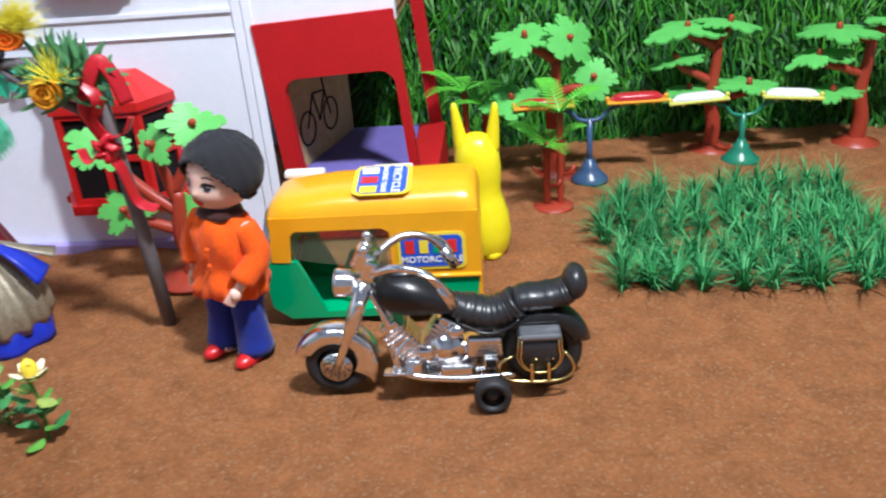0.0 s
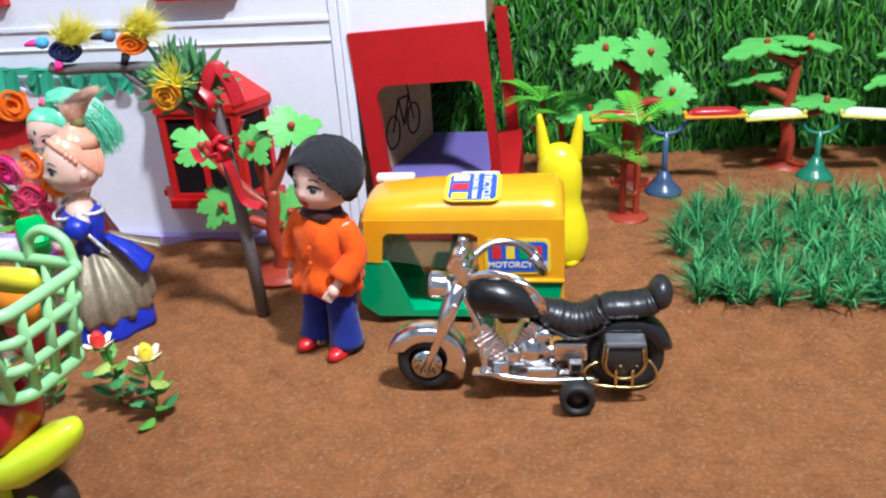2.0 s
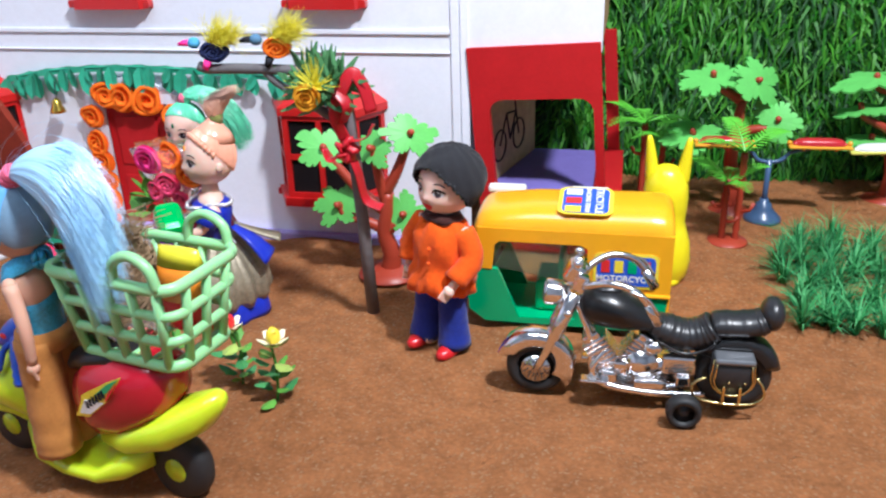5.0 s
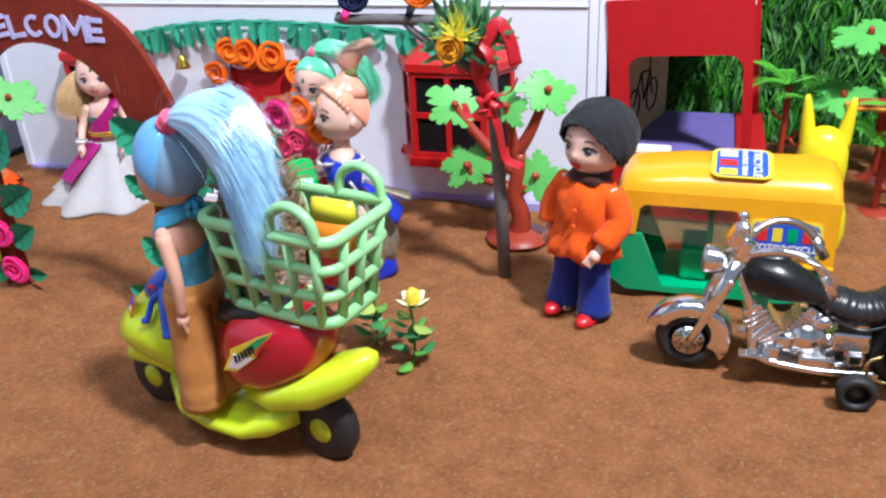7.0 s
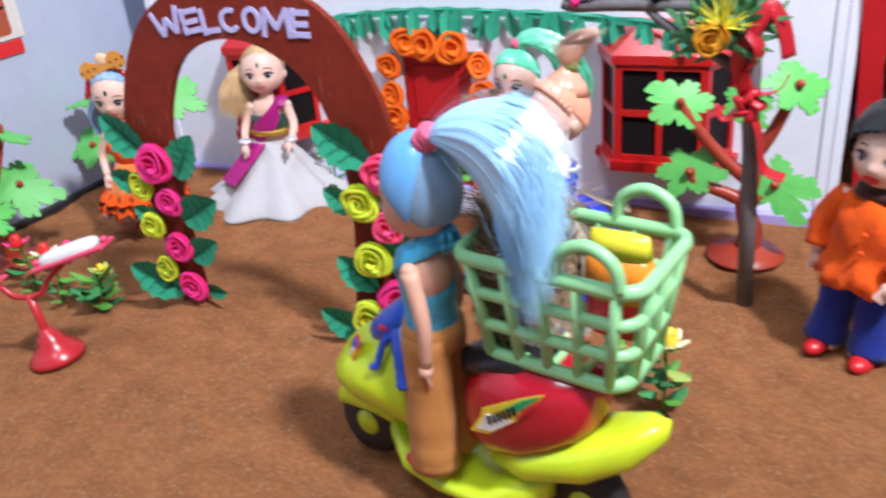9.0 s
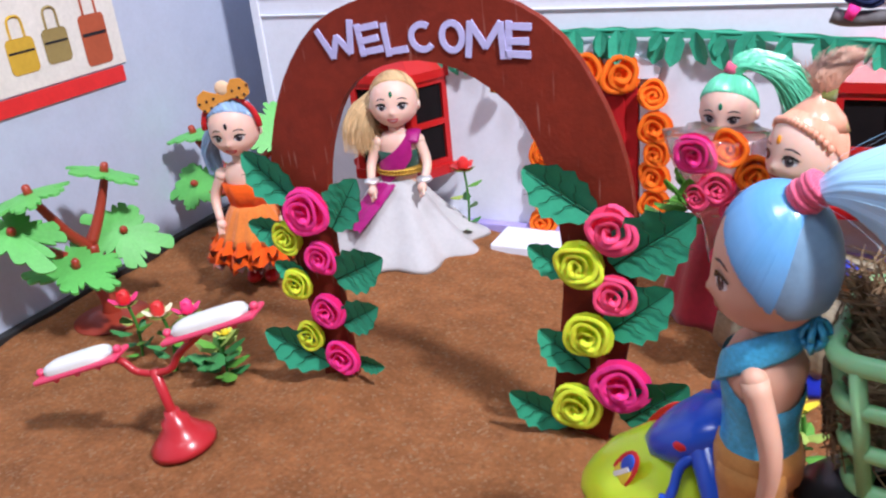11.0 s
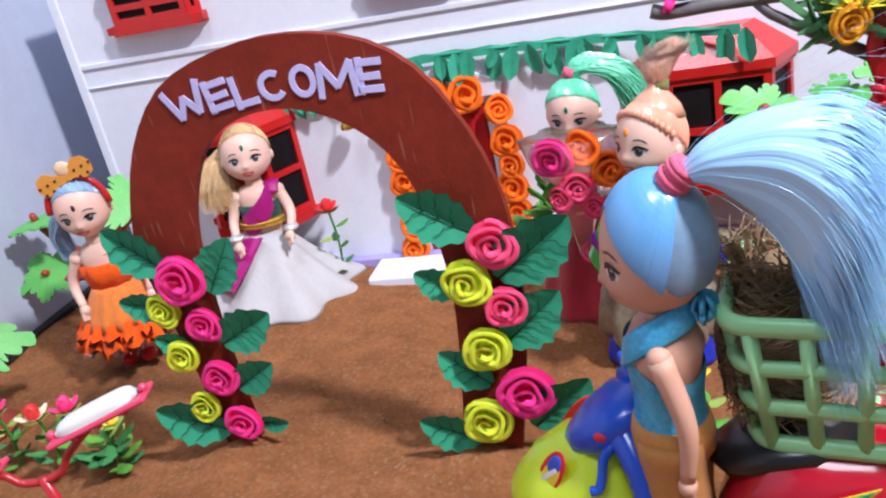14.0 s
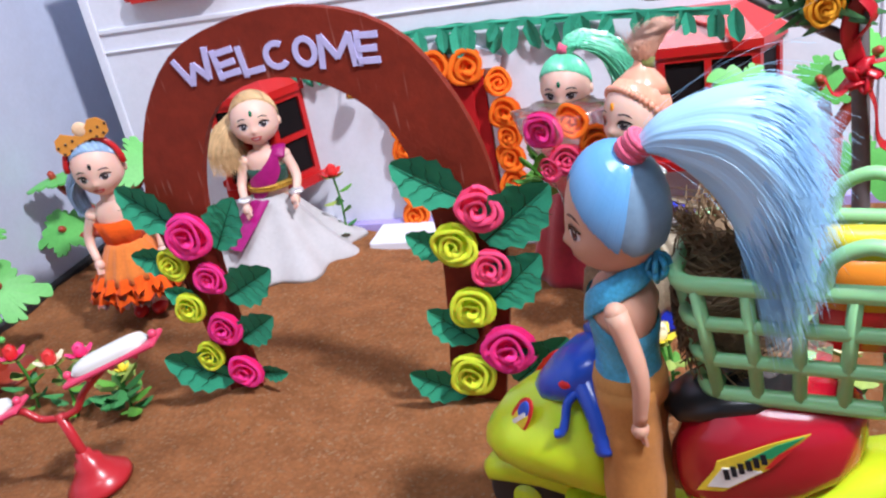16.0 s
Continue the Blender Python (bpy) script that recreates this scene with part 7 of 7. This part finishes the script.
part("floor_pan", box(Shape(), (-0.50, -0.20, 0.06), (0.50, 0.20, 0.085), 0, 0.006), TAXI_GREEN, rick)
part("bench", box(Shape(), (0.10, -0.19, 0.09), (0.48, 0.19, 0.25), 0, 0.02), TAXI_GREEN, rick)
part("driver_seat", box(Shape(), (-0.20, -0.14, 0.09), (-0.06, 0.14, 0.27), 0, 0.02), TAXI_GREEN, rick)
part("seat_back", box(Shape(), (-0.075, -0.14, 0.27), (-0.045, 0.14, 0.42), 0, 0.012), TAXI_GREEN, rick)
part("front_panel", box(Shape(), (-0.56, -0.14, 0.09), (-0.53, 0.20, 0.37), 0, 0.012), TAXI_GREEN, rick)
part("steering_bar", tube(Shape(), [(-0.50, 0, 0.2), (-0.40, 0, 0.42), (-0.40, -0.12, 0.44)], 0.014, 0, 7), BLACK, rick)
part("windscreen", slab(Shape(), [(-0.53, 0.64), (-0.60, 0.38), (-0.588, 0.38), (-0.518, 0.64)], 0.38), CLEAR_GREEN, rick, "smoky green windscreen slanting forward")
for sy in (-1, 1):
    part("window_pane", slab(Shape(), [(-0.42, 0.38), (0.06, 0.30), (0.06, 0.55), (-0.42, 0.55)], 0.006, 0, at(0, sy * 0.205, 0)), CLEAR_GREEN, rick, "smoky green side pane")
part("front_wheel", lathe(Shape(), [(0.03, -0.035), (0.08, -0.035), (0.088, 0), (0.08, 0.035), (0.03, 0.035)], 0, 20), RUBBER, rick, "", at(-0.47, 0, 0.085, 0, 90))


def sticker(parent, w, h, M, fore, words):
    """A printed sticker: white edge, coloured field, blocks and readable words."""
    s = part("sticker", slab(Shape(), rounded(-w / 2, w / 2, -h / 2, h / 2, min(w, h) * 0.18), 0.004), STICKER_YELLOW, parent, "yellow and blue printed sticker", M)
    part("sticker_field", slab(Shape(), rounded(-w * 0.45, w * 0.45, -h * 0.42, h * 0.42, min(w, h) * 0.14), 0.004, 0, at(0, -0.003, 0)), fore, s)
    for word, size, x, z, m in words:
        lettering(word, size, 0.002, m, s, at(x, -0.0065, z), 0.0012, "sticker_word")
    return s


flat = Matrix.Translation((0.06, -0.085, 0.742)) @ Matrix.Rotation(radians(12), 4, "X") @ Matrix.Scale(1.12, 4) @ Matrix(((0, 0, 1, 0), (-1, 0, 0, 0), (0, -1, 0, 0), (0, 0, 0, 1)))
top = sticker(rick, 0.24, 0.26, flat, STICKER_BLUE, [("TRICYCLE", 0.037, 0.0, 0.048, STICKER_WHITE), ("RACING TEAM", 0.023, 0.0, 0.0, STICKER_WHITE)])
for k in range(3):
    part("sticker_block", box(Shape(), (-0.095 + 0.075 * k, -0.0075, -0.095), (-0.045 + 0.075 * k, -0.0055, -0.02), 0, 0), (STICKER_WHITE, STICKER_RED, STICKER_YELLOW)[k], top)
side = sticker(rick, 0.34, 0.20, at(0.29, -0.2405, 0.415), STICKER_BLUE, [("MOTORCYCLE", 0.034, 0.0, -0.06, STICKER_WHITE)])
for k, m in enumerate((STICKER_RED, STICKER_YELLOW, TAXI_GREEN, STICKER_RED)):
    part("sticker_block", box(Shape(), (-0.13 + 0.07 * k, -0.0075, -0.01), (-0.085 + 0.07 * k, -0.0055, 0.06), 0, 0), m, side)
for x in (-0.42, 0.06):
    part("roof_rail", box(Shape(), (x - 0.10, 0.21, 0.655), (x + 0.12, 0.28, 0.70), 0, 0.015), WHITE_PLASTIC, rick, "white plastic roof fitting")


# ---- toy scooter with basket ----
LIME = plastic("lime_plastic", (0.60, 0.78, 0.02), rough=0.28, coat=0.25, sub=0.25)
SC_RED = plastic("deep_red_plastic", (0.40, 0.006, 0.02), rough=0.2, coat=0.4)
SC_BLUE = plastic("blue_plastic", (0.01, 0.07, 0.50), coat=0.2)
scoot = thing("toy_scooter", "lime green toy scooter with red rear body and blue handlebar", "toy scooter", at(-2.07, 2.65, 0.0, -11) @ Matrix.Diagonal((1, 1, 1.1, 1)))


def loft(S, rings, m=0, seg=24, power=2.6):
    """A skin over rounded cross-sections (x, y0, z0, half width, half height) along x."""
    vs = []
    for x, y, z, w, h in rings:
        for j in range(seg):
            a = 2 * math.pi * j / seg
            c, s = math.cos(a), math.sin(a)
            vs.append((x, y + w * math.copysign(abs(c) ** (2 / power), c), z + h * math.copysign(abs(s) ** (2 / power), s)))
    fs = [(i * seg + j, i * seg + (j + 1) % seg, (i + 1) * seg + (j + 1) % seg, (i + 1) * seg + j) for i in range(len(rings) - 1) for j in range(seg)]
    fs += [tuple(range(seg))[::-1], tuple(range(len(vs) - seg, len(vs)))]
    return S.add(vs, fs, m, True)


S = Shape()
loft(S, [(-0.625, 0, 0.35, 0.02, 0.015), (-0.60, 0, 0.36, 0.075, 0.05), (-0.54, 0, 0.38, 0.14, 0.105), (-0.45, 0, 0.40, 0.18, 0.152), (-0.35, 0, 0.41, 0.195, 0.178), (-0.26, 0, 0.40, 0.19, 0.185), (-0.20, 0, 0.365, 0.165, 0.17), (-0.16, 0, 0.34, 0.11, 0.13)], 0, 32, 1.75)
part("front_apron", S, LIME, scoot, "lime green front apron")
S = Shape()
loft(S, [(-0.66, 0, 0.20, 0.02, 0.02), (-0.63, 0, 0.215, 0.06, 0.04), (-0.55, 0, 0.24, 0.075, 0.055), (-0.45, 0, 0.25, 0.08, 0.06), (-0.36, 0, 0.22, 0.07, 0.05), (-0.33, 0, 0.2, 0.03, 0.03)])
part("front_fender", S, LIME, scoot)
S = Shape()
loft(S, [(-0.36, 0, 0.16, 0.08, 0.06), (-0.26, 0, 0.105, 0.15, 0.05), (-0.1, 0, 0.08, 0.165, 0.042), (0.08, 0, 0.085, 0.165, 0.045), (0.2, 0, 0.14, 0.155, 0.07), (0.32, 0, 0.20, 0.12, 0.06)])
part("foot_board", S, LIME, scoot)
S = Shape()
loft(S, [(-0.02, 0, 0.36, 0.05, 0.06), (0.03, 0, 0.40, 0.13, 0.14), (0.12, 0, 0.43, 0.165, 0.19), (0.24, 0, 0.445, 0.165, 0.175), (0.34, 0, 0.475, 0.155, 0.145), (0.42, 0, 0.50, 0.13, 0.115), (0.465, 0, 0.515, 0.09, 0.08), (0.485, 0, 0.52, 0.03, 0.03)])
part("rear_body", S, SC_RED, scoot, "glossy deep red rear body")
S = Shape()
loft(S, [(0.10, 0, 0.24, 0.10, 0.04), (0.25, 0, 0.27, 0.15, 0.07), (0.45, 0, 0.34, 0.14, 0.085), (0.60, 0, 0.42, 0.10, 0.07), (0.68, 0, 0.48, 0.03, 0.03)])
part("tail_skirt", S, LIME, scoot)
S = Shape()
loft(S, [(-0.03, 0, 0.545, 0.05, 0.02), (0.02, 0, 0.555, 0.11, 0.035), (0.12, 0, 0.585, 0.125, 0.045), (0.22, 0, 0.60, 0.11, 0.035), (0.32, 0, 0.605, 0.05, 0.02)])
part("seat", S, BLACK, scoot, "black scooter seat")
S = Shape()
loft(S, [(-0.42, 0, 0.545, 0.04, 0.022), (-0.38, 0, 0.57, 0.095, 0.045), (-0.31, 0, 0.605, 0.13, 0.066), (-0.23, 0, 0.635, 0.125, 0.066), (-0.18, 0, 0.645, 0.08, 0.045), (-0.16, 0, 0.645, 0.04, 0.025)])
head = part("handlebar_cover", S, SC_BLUE, scoot, "blue handlebar cover")
for sy in (-1, 1):
    roll = Matrix.Translation((-0.25, 0, 0.635)) @ Matrix.Rotation(radians(20), 4, "X")
    grip = part("grip", tube(Shape(), curve([(0, sy * 0.07, 0.01), (0.05, sy * 0.15, -0.005), (0.075, sy * 0.20, -0.045), (0.085, sy * 0.235, -0.09)], 4), [0.048, 0.045, 0.042, 0.039, 0.037, 0.036, 0.033, 0.036, 0.031, 0.035, 0.030, 0.034, 0.027], 0, 12, roll), SC_BLUE, head)
    part("brake_lever", tube(Shape(), curve([(0.0, sy * 0.11, 0.01), (-0.03, sy * 0.15, 0.0), (-0.035, sy * 0.19, -0.03), (-0.045, sy * 0.21, -0.055), (-0.065, sy * 0.215, -0.06)], 4), 0.013, 0, 8, roll), SC_BLUE, head)
    part("stud", ball(Shape(), (-0.29, sy * 0.100, 0.665), (0.022, 0.012, 0.014), 0, 10, 8, None, Matrix.Translation((0, sy * 0.02, -0.04))), STICKER_RED, head)
    badge = part("badge", ball(Shape(), (0, 0, 0), (0.105, 0.006, 0.050), 0, 20, 8), STICKER_RED, scoot, "oval printed badge", at(-0.44, sy * 0.128, 0.505, sy * 14, sy * 30, -52) @ Matrix.Scale(0.8, 4))
    part("badge_field", ball(Shape(), (-0.016, sy * 0.004, -0.006), (0.078, 0.006, 0.036), 0, 18, 8), STICKER_YELLOW, badge)
    part("badge_field", ball(Shape(), (0.034, sy * 0.005, 0.004), (0.050, 0.006, 0.028), 0, 16, 8), STICKER_BLUE, badge)
    part("badge_field", box(Shape(), (-0.05, sy * 0.010 - 0.001, -0.012), (0.045, sy * 0.010 + 0.001, 0.004), 0, 0, pose(0, 0, 0, 0, 14, 0)), STICKER_WHITE, badge)
    y = sy * 0.167
    lab = part("side_sticker", slab(Shape(), [(-0.19, -0.10), (-0.10, -0.105), (0.06, -0.03), (0.21, 0.085), (0.10, 0.06), (-0.10, 0.0), (-0.115, -0.03)], 0.004), STICKER_YELLOW, scoot, "slanted printed sticker", at(0.205, y, 0.495, 0, 0, -11) @ Matrix.Diagonal((0.80, 1, 0.86, 1)))
    part("sticker_field", slab(Shape(), [(-0.15, -0.085), (-0.08, -0.09), (0.04, -0.035), (-0.085, -0.02)], 0.004, 0, at(0, sy * 0.003, 0)), STICKER_WHITE, lab)
    part("sticker_field", slab(Shape(), [(0.0, 0.005), (0.08, 0.01), (0.19, 0.078), (0.10, 0.052)], 0.004, 0, at(0, sy * 0.003, 0)), TAXI_GREEN, lab)
    part("sticker_field", slab(Shape(), [(0.05, -0.025), (0.07, -0.022), (0.17, 0.055), (0.10, 0.02)], 0.004, 0, at(0, sy * 0.0035, 0)), STICKER_RED, lab)
    for k in range(6):
        part("sticker_bar", box(Shape(), (-0.085 + 0.026 * k, sy * 0.0055 - 0.001, -0.06 + 0.010 * k), (-0.067 + 0.026 * k, sy * 0.0055 + 0.001, -0.025 + 0.010 * k), 0, 0), INK, lab)
for x in (-0.50, 0.42):
    w = part("front_wheel" if x < 0 else "rear_wheel", lathe(Shape(), [(0.05, -0.05), (0.12, -0.05), (0.14, -0.025), (0.145, 0), (0.14, 0.025), (0.12, 0.05), (0.05, 0.05)], 0, 26), RUBBER, scoot, "", at(x, 0, 0.14, 0, 90))
    part("hub", lathe(Shape(), [(0.0, -0.056), (0.05, -0.054), (0.055, 0), (0.05, 0.054), (0, 0.056)], 0, 18), LIME, w)

MINT = plastic("mint_plastic", (0.29, 0.62, 0.29), rough=0.35, sub=0.15)
basket = thing("basket", "mint green plastic lattice basket on the scooter seat", "basket", at(-1.735, 2.67, 0.690, -11))


def basket_ring(t, z):
    w, d = 0.245 + 0.055 * t, 0.165 + 0.045 * t
    return [(x, y, z) for x, y in rounded(-w, w, -d, d, 0.07, 6)]


LV = [0.0, 0.117, 0.233, 0.35]
for k, z in enumerate(LV):
    loop = basket_ring(k / 3, z)
    part("rim" if k == 3 else "ring", tube(Shape(), loop + loop[:2], 0.021 if k in (0, 3) else 0.018, 0, 8, None, 1.2), MINT, basket)
lo, hi = basket_ring(0, 0), basket_ring(1, 0.35)
for sy in (-1, 1):
    for k in range(5):
        x = -0.20 + 0.10 * k
        part("rib", tube(Shape(), [(x, sy * 0.165, 0), (x * 1.2, sy * 0.21, 0.35)], 0.0185, 0, 7), MINT, basket)
    for k in range(3):
        y = -0.10 + 0.10 * k
        part("rib", tube(Shape(), [(sy * 0.245, y, 0), (sy * 0.30, y * 1.2, 0.35)], 0.0185, 0, 7), MINT, basket)
    part("handle", tube(Shape(), curve([(0.05 , sy * 0.21, 0.35), (0.07, sy * 0.215, 0.435), (0.15, sy * 0.215, 0.475), (0.23, sy * 0.215, 0.435), (0.25, sy * 0.21, 0.35)], 5), 0.02, 0, 8), MINT, basket)
for k in range(5):
    x = -0.20 + 0.10 * k
    part("floor_bar", box(Shape(), (x - 0.012, -0.16, -0.008), (x + 0.012, 0.16, 0.006), 0, 0.003), MINT, basket)

COIR = mat("coir_fibre", (0.24, 0.155, 0.085), 0.85, grain=500, vary=0.4)
S = Shape()
ball(S, (0, 0, 0.20), (0.17, 0.13, 0.23), 0, 22, 16)
for k in range(1100):
    a, b, l = R.uniform(0, 6.283), R.gauss(0, 0.7), R.uniform(0.10, 0.30)
    z = R.uniform(0.02, 0.40)
    q = math.sqrt(max(0.05, 1 - ((z - 0.20) / 0.235) ** 2))
    pts = []
    for i in range(5):
        t = i / 4 - 0.5
        aa = a + t * l * 6
        zz = z + t * b * 0.15
        rr = q * (1.02 + 0.04 * math.sin(9 * t + a * 3)) + t * t * 0.06
        pts.append((math.cos(aa) * 0.17 * rr, math.sin(aa) * 0.135 * rr, zz))
    tube(S, curve(pts, 3), 0.0024, 0, 3)
for k in range(200):
    a, l = R.uniform(0, 6.283), R.uniform(0.05, 0.16)
    tube(S, [(0.10 * math.cos(a), 0.08 * math.sin(a), 0.38), (0.13 * math.cos(a) + R.gauss(0, 0.02), 0.10 * math.sin(a), 0.38 + l * 0.6), (0.17 * math.cos(a) + R.gauss(0, 0.05), 0.12 * math.sin(a), 0.38 + l * 0.8)], [0.003, 0.0024, 0.001], 0, 3)
solid("coir_ball", S, COIR, "brown coir fibre ball lying in the mint basket", "fibre ball", at(-1.90, 2.70, 0.700, 20))
S = Shape()
loft(S, [(-0.09, 0, 0.0, 0.09, 0.012), (-0.07, 0, 0.0, 0.10, 0.04), (0.05, 0, 0.0, 0.105, 0.055), (0.20, 0, 0.0, 0.10, 0.045), (0.27, 0, 0.0, 0.09, 0.01)], 0, 20)
pouch = thing("snack_pouch", "red, orange and yellow plastic pouch standing in the basket", "pouch", at(-1.595, 2.70, 0.810, 80, 0, 0) @ pose(0, 0, 0, 0, -90, 0))
part("pouch_body", S, mat("pouch_red", (0.62, 0.02, 0.03), 0.25, grain=60, vary=0.2, bump=0.3, bump_scale=150), pouch)
S = Shape()
loft(S, [(0.06, 0, 0.0, 0.108, 0.058), (0.14, 0, 0.0, 0.107, 0.054), (0.20, 0, 0.0, 0.103, 0.048)], 0, 20)
part("pouch_band", S, mat("pouch_orange", (0.80, 0.24, 0.02), 0.25, grain=60, vary=0.2), pouch)
S = Shape()
loft(S, [(0.203, 0, 0.0, 0.103, 0.048), (0.275, 0, 0.0, 0.093, 0.012)], 0, 20)
part("pouch_top", S, mat("pouch_yellow", (0.80, 0.70, 0.04), 0.25, grain=60, vary=0.2), pouch)
S = Shape()
rn2 = random.Random(4)
vs, n = [], 9
for j in range(n):
    for i in range(n):
        vs.append((-0.14 + 0.28 * i / (n - 1), -0.11 + 0.22 * j / (n - 1), 0.10 * rn2.random() + 0.02))
S.add(vs, [(j * n + i, j * n + i + 1, (j + 1) * n + i + 1, (j + 1) * n + i) for j in range(n - 1) for i in range(n - 1)], 0, False)
bagfilm = solid("clear_bag", S, CELLO, "crumpled clear plastic bag in the bottom of the basket", "plastic bag", at(-1.81, 2.66, 0.703, -11))
bagfilm.visible_shadow = False
